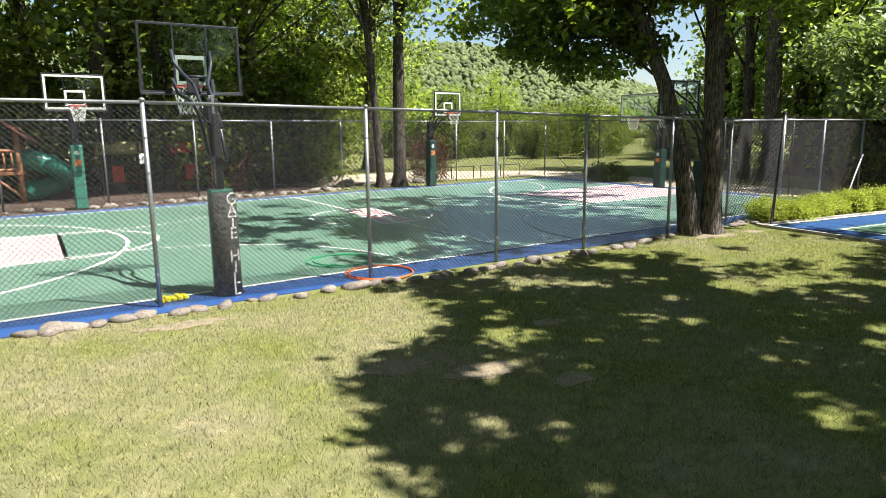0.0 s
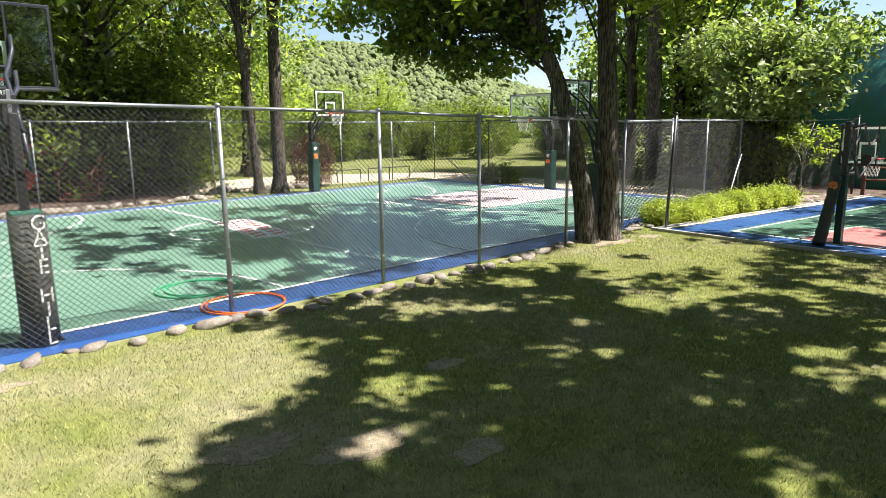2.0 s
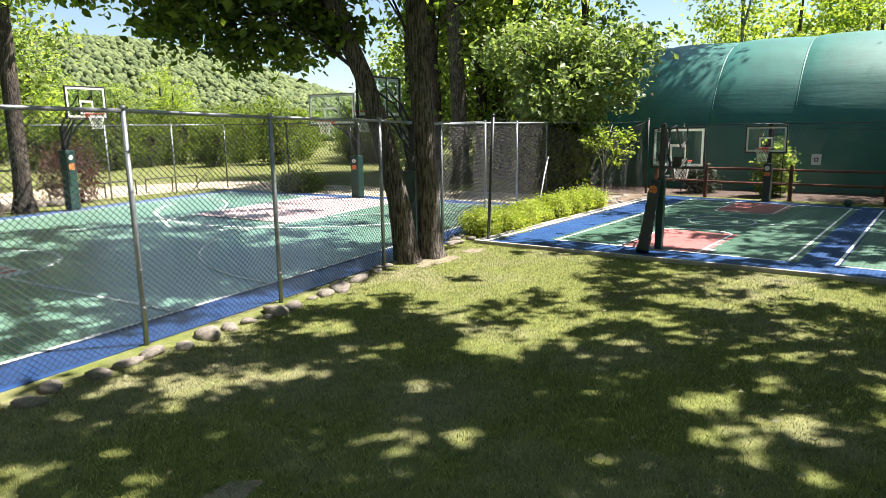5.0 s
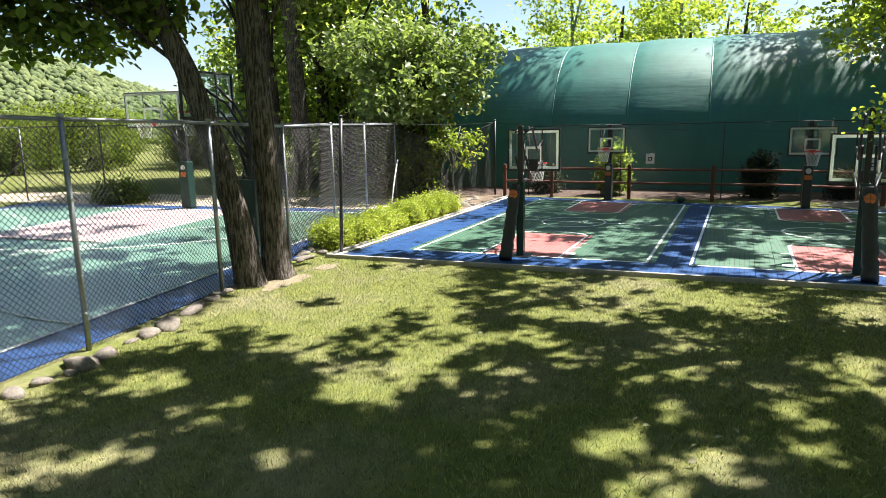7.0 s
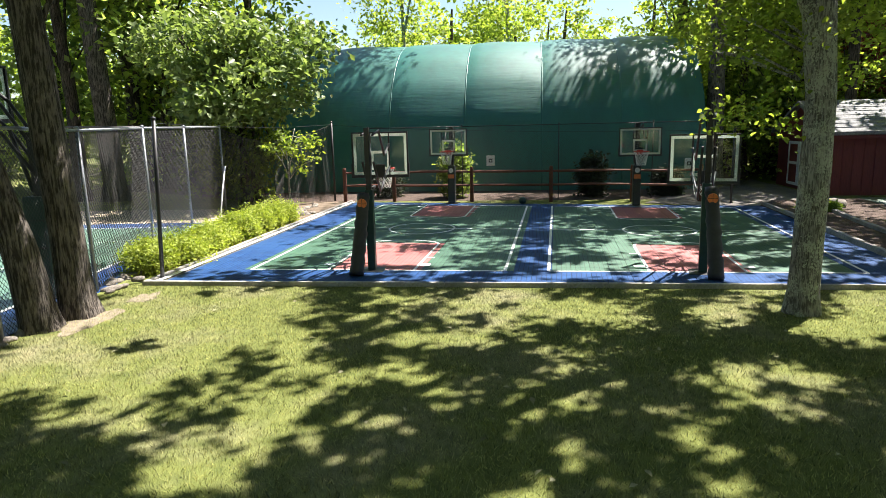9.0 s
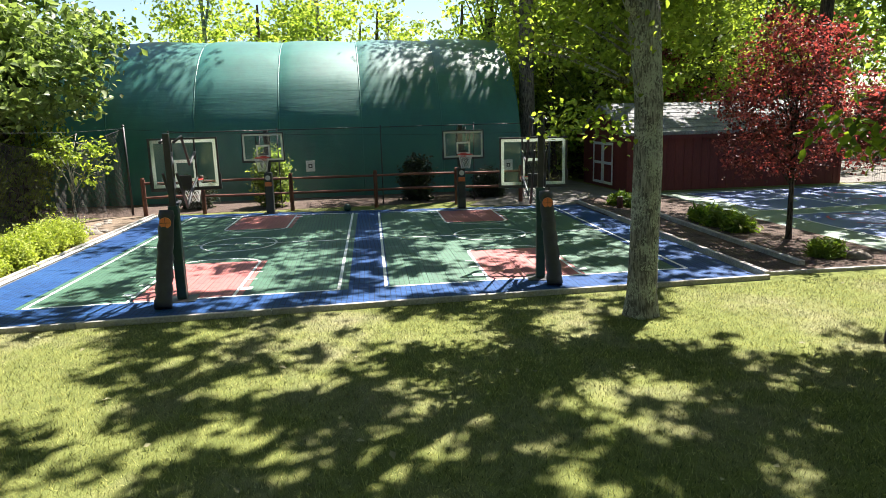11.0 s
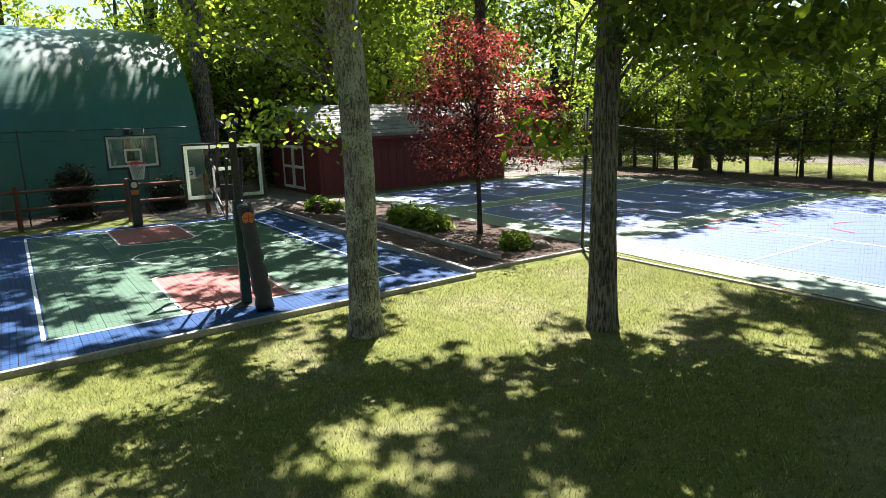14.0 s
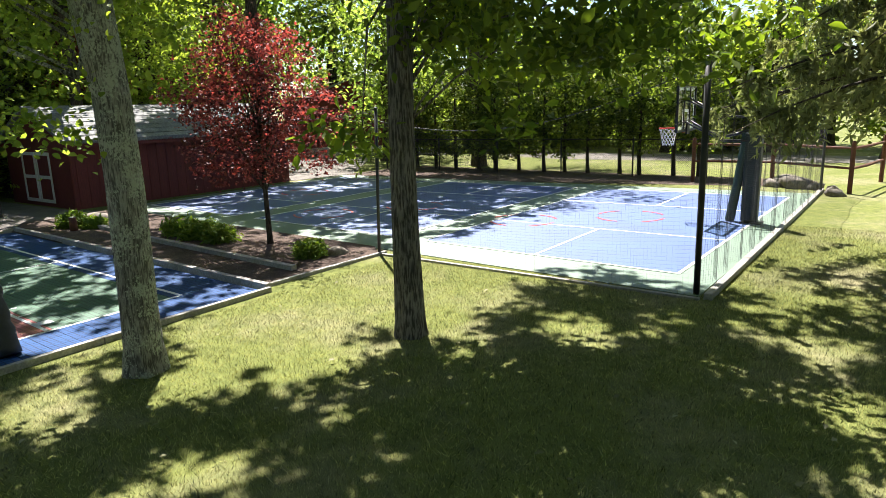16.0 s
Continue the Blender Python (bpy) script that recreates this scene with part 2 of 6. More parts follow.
M_mulch = surface("bark_mulch", (0.055, 0.032, 0.022), (0.15, 0.10, 0.075), 0.95, big=5, fine=26, bump=1.0, depth=0.05, wear=0.6)
M_gravel = surface("gravel_path", (0.13, 0.115, 0.10), (0.22, 0.20, 0.18), 0.95, big=2, fine=40, bump=0.8, depth=0.03, wear=0.45)
M_sand = surface("pale_sand", (0.46, 0.38, 0.27), (0.58, 0.49, 0.36), 0.95, big=1.2, fine=30, bump=0.5, depth=0.02)
M_bark = bark_material("dark_ridged_bark", (0.04, 0.035, 0.031), (0.165, 0.145, 0.128))
M_greybark = bark_material("grey_bark_with_lichen", (0.125, 0.122, 0.118), (0.38, 0.375, 0.36), (0.50, 0.53, 0.46), 70, 1.0)
M_furrow = bark_material("grey_brown_furrowed_bark", (0.07, 0.064, 0.06), (0.27, 0.252, 0.235), None, 54)
M_darkbark = bark_material("shaded_bark", (0.03, 0.025, 0.02), (0.11, 0.09, 0.075))
M_redwood = surface("red_stained_wood", (0.10, 0.036, 0.022), (0.17, 0.06, 0.035), 0.8, big=3, fine=30, bump=0.4, depth=0.006, wear=0.35)
M_cedar = surface("warm_cedar_log", (0.33, 0.14, 0.06), (0.45, 0.21, 0.10), 0.7, big=3, fine=30, bump=0.3, depth=0.006, wear=0.3)
M_barn = surface("barn_red_siding", (0.115, 0.018, 0.017), (0.16, 0.027, 0.024), 0.75, big=2, fine=40, bump=0.25, depth=0.004, stretch=(1, 1, 0.1), wear=0.3)
M_barnwhite = surface("white_trim_paint", (0.66, 0.66, 0.64), (0.78, 0.78, 0.76), 0.55, big=4, fine=40, bump=0.1)
M_shingle = surface("grey_shingles", (0.16, 0.165, 0.17), (0.29, 0.29, 0.29), 0.9, big=2, fine=18, bump=0.7, depth=0.02, wear=0.45)
M_plasticgreen = surface("green_slide_plastic", (0.03, 0.22, 0.16), (0.045, 0.27, 0.20), 0.35, big=3, fine=60, bump=0)
M_canopy = surface("faded_yellow_canvas", (0.28, 0.25, 0.10), (0.36, 0.32, 0.14), 0.7, big=3, fine=60, bump=0.1)
M_yellow = surface("yellow_plastic", (0.75, 0.68, 0.02), (0.82, 0.75, 0.05), 0.4, big=3, fine=60, bump=0)
M_redplastic = surface("red_plastic", (0.55, 0.06, 0.03), (0.65, 0.09, 0.05), 0.4, big=3, fine=60, bump=0)
M_signwhite = surface("white_sign_board", (0.68, 0.68, 0.66), (0.76, 0.76, 0.74), 0.5, big=6, fine=40, bump=0)
L_oak = leaf_material("oak_leaves", (0.04, 0.07, 0.018), (0.17, 0.215, 0.05), (2.4, 2.6, 0.6), 0.46)
# Darker, less translucent copy of oak_leaves for unseen crowns; deepens the shade below.
L_crown = leaf_material("shading_crown_leaves", (0.03, 0.052, 0.014), (0.12, 0.16, 0.04), (1.2, 1.3, 0.5), 0.2)
# Brighter than oak_leaves; also stands in for sunlight on low leaves.
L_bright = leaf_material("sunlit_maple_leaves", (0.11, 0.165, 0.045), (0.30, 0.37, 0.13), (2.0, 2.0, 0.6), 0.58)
L_pale = leaf_material("pale_sunlit_leaves", (0.10, 0.15, 0.055), (0.30, 0.37, 0.17), (1.4, 1.5, 0.7), 0.38, 0.55)
L_wood = leaf_material("woodland_leaves", (0.042, 0.07, 0.028), (0.25, 0.30, 0.11), (2.6, 2.8, 1.1), 0.58)
# Darker leaf colour; the deep shade of the woods is put into it.
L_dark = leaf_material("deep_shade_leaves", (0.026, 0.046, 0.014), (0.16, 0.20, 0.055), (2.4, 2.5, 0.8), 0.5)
L_red = leaf_material("purple_leaf_foliage", (0.045, 0.02, 0.026), (0.36, 0.13, 0.125), (1.8, 0.75, 0.65), 0.42, 0.4)
L_box = leaf_material("bright_shrub_leaves", (0.21, 0.27, 0.045), (0.50, 0.55, 0.14), (1.2, 1.3, 0.4), 0.4)
# Very dark leaves, with the shade beside the dome put into the colour.
L_fir = leaf_material("shade_dark_needles", (0.012, 0.022, 0.010), (0.045, 0.065, 0.03), (1.2, 1.3, 0.8), 0.25)
L_fern = leaf_material("fern_leaves", (0.12, 0.2, 0.03), (0.26, 0.34, 0.07), (1.2, 1.3, 0.5), 0.45)
L_spruce = leaf_material("spruce_needles", (0.12, 0.135, 0.075), (0.34, 0.36, 0.21), (1.4, 1.45, 0.8), 0.45)
L_canopy = leaf_material("hillside_canopy", (0.06, 0.088, 0.034), (0.165, 0.205, 0.08), (1.0, 1.0, 1.0), 0.1, 0.1)


def fabric_material():
    m, n, l, p = nodes_of("green_dome_fabric")
    c = ramp_between(n, l, noise_of(n, l, 0.5, 4), (0.006, 0.105, 0.085), (0.010, 0.135, 0.108), 0.3, 0.7)
    folds = noise_of(n, l, 2.2, 4, 0.6, (0.6, 0.25, 3.0))
    c = mixed(n, l, 1.0, c, ramp_between(n, l, noise_of(n, l, 3.0, 5, 0.7, (1, 1, 0.3)), (0.85,) * 3, (1.1,) * 3), "MULTIPLY")
    l.new(c, p.inputs["Base Color"])
    p.inputs["Roughness"].default_value = 0.5
    p.inputs["Specular IOR Level"].default_value = 0.65
    p.inputs["Coat Weight"].default_value, p.inputs["Coat Roughness"].default_value = 0.22, 0.35
    bumped(n, l, p, folds, 0.22, 0.04)
    return m


M_dome = fabric_material()


# ---- building helpers ----
class Geo:
    """Collects vertices and faces for one mesh."""

    def __init__(self):
        self.v, self.f, self.count = [], [], 0

    def add(self, verts, faces, m=None):
        if m is not None:
            verts = [m @ Vector(p) for p in verts]
        k = self.count
        self.v.extend([tuple(p) for p in verts])
        self.f.extend([tuple(i + k for i in q) for q in faces])
        self.count += len(verts)
        return self

    def box(self, lo, hi, bevel=0.0, m=None):
        (x0, y0, z0), (x1, y1, z1) = lo, hi
        if bevel <= 0:
            v = [(x, y, z) for z in (z0, z1) for y in (y0, y1) for x in (x0, x1)]
            return self.add(v, [(0, 2, 3, 1), (4, 5, 7, 6), (0, 1, 5, 4), (2, 6, 7, 3), (0, 4, 6, 2), (1, 3, 7, 5)], m)
        bm = bmesh.new()
        bmesh.ops.create_cube(bm, size=1.0)
        for w in bm.verts:
            w.co = Vector(((x0 + x1) / 2 + w.co.x * (x1 - x0), (y0 + y1) / 2 + w.co.y * (y1 - y0), (z0 + z1) / 2 + w.co.z * (z1 - z0)))
        bmesh.ops.bevel(bm, geom=bm.edges[:], offset=bevel, segments=2, affect="EDGES", profile=0.6)
        return self.take(bm, m)

    def take(self, bm, m=None):
        bm.verts.index_update()
        self.add([w.co.copy() for w in bm.verts], [tuple(w.index for w in q.verts) for q in bm.faces], m)
        bm.free()
        return self

    def tube(self, path, radii, n=8, caps=True, m=None, squash=1.0):
        path = [Vector(p) for p in path]
        if isinstance(radii, (int, float)):
            radii = [radii] * len(path)
        verts, faces = [], []
        side = None
        for i, p in enumerate(path):
            d = (path[min(i + 1, len(path) - 1)] - path[max(i - 1, 0)]).normalized()
            if side is None:
                side = d.orthogonal().normalized()
            side = (side - d * side.dot(d)).normalized()
            up = d.cross(side)
            for j in range(n):
                a = 2 * math.pi * (j + 0.5) / n
                verts.append(p + (side * math.cos(a) + up * math.sin(a) * squash) * radii[i])
        for i in range(len(path) - 1):
            for j in range(n):
                faces.append((i * n + j, i * n + (j + 1) % n, (i + 1) * n + (j + 1) % n, (i + 1) * n + j))
        if caps:
            faces.append(tuple(reversed(range(n))))
            faces.append(tuple(range((len(path) - 1) * n, len(path) * n)))
        return self.add(verts, faces, m)

    def ring(self, centre, r, thick, n=32, k=6, m=None):
        verts, faces = [], []
        for i in range(n):
            a = 2 * math.pi * i / n
            for j in range(k):
                b = 2 * math.pi * j / k
                q = r + thick * math.cos(b)
                verts.append((centre[0] + q * math.cos(a), centre[1] + q * math.sin(a), centre[2] + thick * math.sin(b)))
        for i in range(n):
            for j in range(k):
                faces.append((i * k + j, ((i + 1) % n) * k + j, ((i + 1) % n) * k + (j + 1) % k, i * k + (j + 1) % k))
        return self.add(verts, faces, m)

    def slab(self, outline, z0, z1):
        """A flat plate with the outline given anticlockwise."""
        n = len(outline)
        v = [(x, y, z0) for x, y in outline] + [(x, y, z1) for x, y in outline]
        return self.add(v, [tuple(range(n, 2 * n))] + [(i, (i + 1) % n, n + (i + 1) % n, n + i) for i in range(n)])

    def mesh(self, name, smooth=False):
        me = bpy.data.meshes.new(name)
        me.from_pydata(self.v, [], self.f)
        if smooth:
            me.shade_smooth()
        me.update()
        return me


def part(name, geo, material, parent=None, label="", smooth=False):
    """One mesh object under a thing or under a part."""
    ob = new(name, geo.mesh(name, smooth) if isinstance(geo, Geo) else geo)
    if material is not None and not ob.data.materials:
        ob.data.materials.append(material)
    ob.parent = parent
    return tagged(ob, label)


def thing(name, m, label, category, group="", kind=""):
    ob = new(name)
    ob.empty_display_size = 0.2
    ob.matrix_basis = m
    return tagged(ob, label, category, group, kind)


def cards(name, centres, normals, length, width, fold=0.25):
    """Leaf blades, each of two triangles folded along the midrib, from arrays of centres and directions."""
    n = len(centres)
    rng = np.random.default_rng(n + int(abs(centres[0, 0]) * 10))
    a = rng.normal(size=(n, 3))
    a -= normals * np.sum(a * normals, axis=1, keepdims=True)
    a /= np.linalg.norm(a, axis=1, keepdims=True) + 1e-9
    b = np.cross(normals, a)
    size = (rng.uniform(0.65, 1.25, n))[:, None]
    tip, side = a * length * size * 0.5, b * width * size * 0.5
    lift = normals * width * size * fold
    v = np.empty((n, 4, 3), np.float32)
    v[:, 0], v[:, 2] = centres - tip, centres + tip
    v[:, 1], v[:, 3] = centres - side + lift - tip * 0.15, centres + side + lift - tip * 0.15
    tri = np.array([[0, 1, 2], [0, 2, 3]])
    idx = (np.arange(n)[:, None, None] * 4 + tri[None]).reshape(-1)
    return tri_mesh(name, v.reshape(-1, 3), idx)


def pointed_leaves(name, centres, normals, length, width, fold=0.22):
    """Leaves with a pointed tip and rounded shoulders, folded along the midrib, for foliage close to the path."""
    n = len(centres)
    rng = np.random.default_rng(n + 3)
    a = rng.normal(size=(n, 3)) + np.array([0, 0, -0.5])
    a -= normals * np.sum(a * normals, axis=1, keepdims=True)
    a /= np.linalg.norm(a, axis=1, keepdims=True) + 1e-9
    b = np.cross(normals, a)
    size = (rng.uniform(0.6, 1.2, n))[:, None]
    tip, side = a * length * size * 0.5, b * width * size * 0.5
    lift = normals * width * size * fold
    v = np.empty((n, 6, 3), np.float32)
    v[:, 0], v[:, 3] = centres - tip, centres + tip - lift * 0.6
    v[:, 1], v[:, 5] = centres - tip * 0.5 - side * 0.85 + lift, centres - tip * 0.5 + side * 0.85 + lift
    v[:, 2], v[:, 4] = centres + tip * 0.15 - side + lift, centres + tip * 0.15 + side + lift
    tri = np.array([[0, 1, 2], [0, 2, 3], [0, 3, 4], [0, 4, 5]])
    idx = (np.arange(n)[:, None, None] * 6 + tri[None]).reshape(-1)
    return tri_mesh(name, v.reshape(-1, 3), idx)


def tri_mesh(name, verts, idx):
    me = bpy.data.meshes.new(name)
    me.vertices.add(len(verts))
    me.vertices.foreach_set("co", np.asarray(verts, np.float32).ravel())
    m = len(idx) // 3
    me.loops.add(len(idx))
    me.loops.foreach_set("vertex_index", np.asarray(idx, np.int32))
    me.polygons.add(m)
    me.polygons.foreach_set("loop_start", np.arange(0, 3 * m, 3, dtype=np.int32))
    me.update(calc_edges=True)
    me.validate()
    return me


def clustered(blobs, n_clusters, per, spread, seed, hollow=0.55, flat=0.6):
    """Leaf places and directions: clusters within ellipsoids (cx, cy, cz, rx, ry, rz), most of them near the outside."""
    rng = np.random.default_rng(seed)
    vol = np.array([b[3] * b[4] * b[5] for b in blobs], float)
    pick = rng.choice(len(blobs), n_clusters, p=vol / vol.sum())
    bl = np.array(blobs, float)[pick]
    d = rng.normal(size=(n_clusters, 3))
    d /= np.linalg.norm(d, axis=1, keepdims=True)
    r = hollow + (1 - hollow) * rng.uniform(0, 1, n_clusters) ** 0.6
    c = bl[:, :3] + d * r[:, None] * bl[:, 3:]
    spr = spread * rng.uniform(0.6, 1.3, (n_clusters, 1, 1))
    off = rng.normal(size=(n_clusters, per, 3)) * spr * np.array([1, 1, flat])
    p = (c[:, None] + off).reshape(-1, 3)
    nrm = rng.normal(size=p.shape) * 0.75 + np.array([0, 0, 0.8])
    nrm /= np.linalg.norm(nrm, axis=1, keepdims=True)
    return p, nrm, c


def add_crown(root, blobs, clusters, per, spread, leaf, mat, seed, hollow=0.4, flat=0.6, near=False):
    p, nrm, c = clustered(blobs, clusters, per, spread, seed, hollow, flat)
    return part("crown", (pointed_leaves if near else cards)("crown", p, nrm, leaf, leaf * 0.62), mat, root)


def trunk_geo(path, radii, n=14, seed=1, flare=0.0):
    """A tapered trunk along a path, with uneven girth and a flared foot."""
    pts, rad = [], []
    path = [Vector(p) for p in path]
    steps = 5
    for i in range(len(path) - 1):
        for s in range(steps):
            k = s / steps
            pts.append(path[i].lerp(path[i + 1], k))
            rad.append(radii[i] * (1 - k) + radii[i + 1] * k)
    pts.append(path[-1])
    rad.append(radii[-1])
    g = Geo()
    verts, faces = [], []
    for i, p in enumerate(pts):
        h = p.z - path[0].z
        for j in range(n):
            a = 2 * math.pi * j / n
            w = 1 + 0.10 * noise.noise(Vector((math.cos(a) * 1.3 + seed * 7, math.sin(a) * 1.3, h * 0.8)))
            w += flare * math.exp(-max(h, 0) * 4.5) * (1 + 0.6 * math.sin(a * 5 + seed))
            verts.append((p.x + math.cos(a) * rad[i] * w, p.y + math.sin(a) * rad[i] * w, p.z))
    for i in range(len(pts) - 1):
        for j in range(n):
            faces.append((i * n + j, i * n + (j + 1) % n, (i + 1) * n + (j + 1) % n, (i + 1) * n + j))
    return g.add(verts, faces)


def tree(name, base, path, radii, blobs, clusters, per, spread, leaf, leaf_mat, bark_mat, label, category="tree", seed=1, limbs=10, flare=0.5, hollow=0.5, limb_r=0.07, flat=0.6, group="", split=True, span=(0.35, 0.98), near=False):
    """A tree: trunk, limbs that reach into the crown, and a crown of single leaves. Paths and blobs are relative to the base."""
    root = thing(name, pose(*base), label, category, group)
    stem = trunk_geo(path, radii, 14 if split else 8, seed, flare)
    p, nrm, c = clustered(blobs, clusters, per, spread, seed, hollow, flat)
    rng = random.Random(seed)
    top = [Vector(q) for q in path]
    order = list(range(len(c)))
    rng.shuffle(order)
    for i in order[:limbs]:
        end = Vector(c[i])
        k = rng.uniform(*span)
        seg = k * (len(top) - 1)
        s = top[int(seg)].lerp(top[min(int(seg) + 1, len(top) - 1)], seg - int(seg))
        if s.z > end.z + 1.2:
            s = top[max(1, len(top) // 2)]
        mid = s.lerp(end, 0.5) + Vector((rng.uniform(-0.3, 0.3), rng.uniform(-0.3, 0.3), rng.uniform(0.1, 0.5)))
        r = limb_r * rng.uniform(0.6, 1.2)
        g = Geo() if split else stem
        g.tube([s, s.lerp(mid, 0.5) + Vector((0, 0, 0.08)), mid, mid.lerp(end, 0.6), end], [r, r * 0.8, r * 0.6, r * 0.4, r * 0.15], 6 if split else 4)
        if split:
            part("limb", g, bark_mat, root, smooth=True)
    part("trunk", stem, bark_mat, root, smooth=True)
    part("crown", (pointed_leaves if near else cards)("crown", p, nrm, leaf, leaf * (0.5 if near else 0.62)), leaf_mat, root)
    return root


SUN_SLIDE = (math.sin(SUN_AZ) / math.tan(SUN_EL), math.cos(SUN_AZ) / math.tan(SUN_EL))


def canopy(root, box, z0, z1, cover, seed, gaps=(), thin=(), leaf=0.23, mat=None, fleck=0.35):
    """Upper leaves of a tall crown, out of view and placed by the shade they cast: leafy sprays over the ground that
    they shade (x0, y0, x1, y1), with gaps (x, y, rx, ry) where the sun comes through and thin places (x, y, rx, ry,
    share kept)."""
    rg = np.random.default_rng(seed)
    x0, y0, x1, y1 = box
    n = int((x1 - x0) * (y1 - y0) * -math.log(1 - cover) / 0.30)
    gx, gy = rg.uniform(x0, x1, n), rg.uniform(y0, y1, n)
    r = rg.uniform(0.14, 0.46, n)
    keep = np.ones(n, bool)
    luck = rg.uniform(0, 1, n)
    for a, b, ra, rb, share in thin:
        keep &= (((gx - a) / ra) ** 2 + ((gy - b) / rb) ** 2 > 1) | (luck < share)
    gx, gy, r = gx[keep], gy[keep], r[keep]
    n = len(gx)
    z = rg.uniform(z0, z1, n)
    c = np.stack([gx + z * SUN_SLIDE[0], gy + z * SUN_SLIDE[1], z], 1) - np.array(root.matrix_basis.translation)
    per = 80
    off = rg.normal(size=(n, per, 3)) * (r[:, None, None] * 0.62) * np.array([1, 1, 0.5])
    size = np.repeat((r / 0.42) ** 1.6, per)
    p = (c[:, None] + off).reshape(-1, 3)
    nrm = rg.normal(size=p.shape) * 0.6 + np.array([0.25, -0.2, 0.9])
    nrm /= np.linalg.norm(nrm, axis=1, keepdims=True)
    keep2 = rg.uniform(0, 1, len(p)) < size
    world_p = p + np.array(root.matrix_basis.translation)
    sx, sy = world_p[:, 0] - world_p[:, 2] * SUN_SLIDE[0], world_p[:, 1] - world_p[:, 2] * SUN_SLIDE[1]
    sx, sy = sx + 0.16 * np.sin(3.1 * sy + seed) + 0.07 * np.sin(9.0 * sy + 4.0 * sx), sy + 0.13 * np.sin(3.7 * sx + 2.0) + 0.06 * np.sin(11.0 * sx)
    rag = rg.normal(0.85, 0.35, len(p))
    flecks = int((x1 - x0) * (y1 - y0) * fleck)
    holes = list(gaps) + [(u, v, q, q * 0.8) for u, v, q in zip(rg.uniform(x0, x1, flecks), rg.uniform(y0, y1, flecks), rg.uniform(0.07, 0.30, flecks))]
    for a, b, ra, rb in holes:
        keep2 &= ((sx - a) / ra) ** 2 + ((sy - b) / rb) ** 2 > rag
    return part("crown", cards("crown", p[keep2], nrm[keep2], leaf, leaf * 0.62), mat or L_crown, root)


# ---- ground ----
def ground_sheet():
    g = Geo()
    rings = [0, 6, 12, 20, 30, 45, 70, 110, 180, 320, 700]
    n = 48
    verts, faces = [(8, 4, 0)], []
    for r in rings[1:]:
        for j in range(n):
            a = 2 * math.pi * j / n
            verts.append((8 + r * math.cos(a), 4 + r * math.sin(a), 0.0))
    for j in range(n):
        faces.append((0, 1 + j, 1 + (j + 1) % n))
    for i in range(len(rings) - 2):
        for j in range(n):
            a, b = 1 + i * n + j, 1 + i * n + (j + 1) % n
            faces.append((a, a + n, b + n, b))
    g.add(verts, faces)
    return g


tagged(part("ground", ground_sheet(), M_lawn), "mown lawn, green with dry straw-coloured patches", "lawn", kind="structure")


def small_court(u, v):
    """Plan of the paired small courts: u metres away from the lawn, v metres across."""
    return (14.43 + u + u * 0.0155 * (v - 3.9), v - 0.038 * u)


BIG = ((-6.5, 8.05), (20.0, 11.15), (18.7, 25.2), (-7.5, 21.1))


def quad_map(q, u, v):
    (ax, ay), (bx, by), (cx, cy), (dx, dy) = q
    return ((ax * (1 - u) + bx * u) * (1 - v) + (dx * (1 - u) + cx * u) * v, (ay * (1 - u) + by * u) * (1 - v) + (dy * (1 - u) + cy * u) * v)


def big_court(u, v):
    """Plan of the big court in metres from its middle: u along, v across."""
    return quad_map(BIG, 0.5 + u / 26.4, 0.5 + v / 13.4)


PADDLE = ((8.45, -4.62), (24.3, -5.5), (24.5, -14.9), (8.25, -15.6))


def paddle_court(u, v):
    return quad_map(PADDLE, u, v)


def patch(fn, u0, u1, v0, v1, z0, z1, steps=8):
    out = [fn(u0 + (u1 - u0) * i / steps, v0) for i in range(steps)] + [fn(u1, v0 + (v1 - v0) * i / steps) for i in range(steps)]
    out += [fn(u1 - (u1 - u0) * i / steps, v1) for i in range(steps)] + [fn(u0, v1 - (v1 - v0) * i / steps) for i in range(steps)]
    area = sum(a[0] * b[1] - b[0] * a[1] for a, b in zip(out, out[1:] + out[:1]))
    return Geo().slab(out if area > 0 else out[::-1], z0, z1)


def stripe(geo, fn, pts, width, z, closed=False, thick=0.003):
    """A painted line along points of a plan, as a thin raised strip."""
    w = [Vector((*fn(*p), 0)) for p in pts]
    if closed:
        w.append(w[0])
    n = len(w)
    verts, faces = [], []
    for i in range(n):
        if closed:
            d = w[(i + 1) % (n - 1)] - w[(i - 1) % (n - 1)]
        else:
            d = w[min(i + 1, n - 1)] - w[max(i - 1, 0)]
        d.normalize()
        s = Vector((-d.y, d.x, 0)) * width / 2
        verts += [(*(w[i] + s).xy, z), (*(w[i] - s).xy, z), (*(w[i] + s).xy, z + thick), (*(w[i] - s).xy, z + thick)]
    for i in range(n - 1):
        a, b = 4 * i, 4 * i + 4
        faces += [(a + 3, b + 3, b + 2, a + 2), (a, a + 2, b + 2, b), (a + 1, b + 1, b + 3, a + 3)]
    geo.add(verts, faces)


def run(a, b, n=10):
    return [(a[0] + (b[0] - a[0]) * i / n, a[1] + (b[1] - a[1]) * i / n) for i in range(n + 1)]


def arc(c, r, a0, a1, n=28):
    return [(c[0] + r * math.cos(radians(a0 + (a1 - a0) * i / n)), c[1] + r * math.sin(radians(a0 + (a1 - a0) * i / n))) for i in range(n + 1)]


def outline(u0, u1, v0, v1):
    return run((u0, v0), (u1, v0)) + run((u1, v0), (u1, v1)) + run((u1, v1), (u0, v1)) + run((u0, v1), (u0, v0))


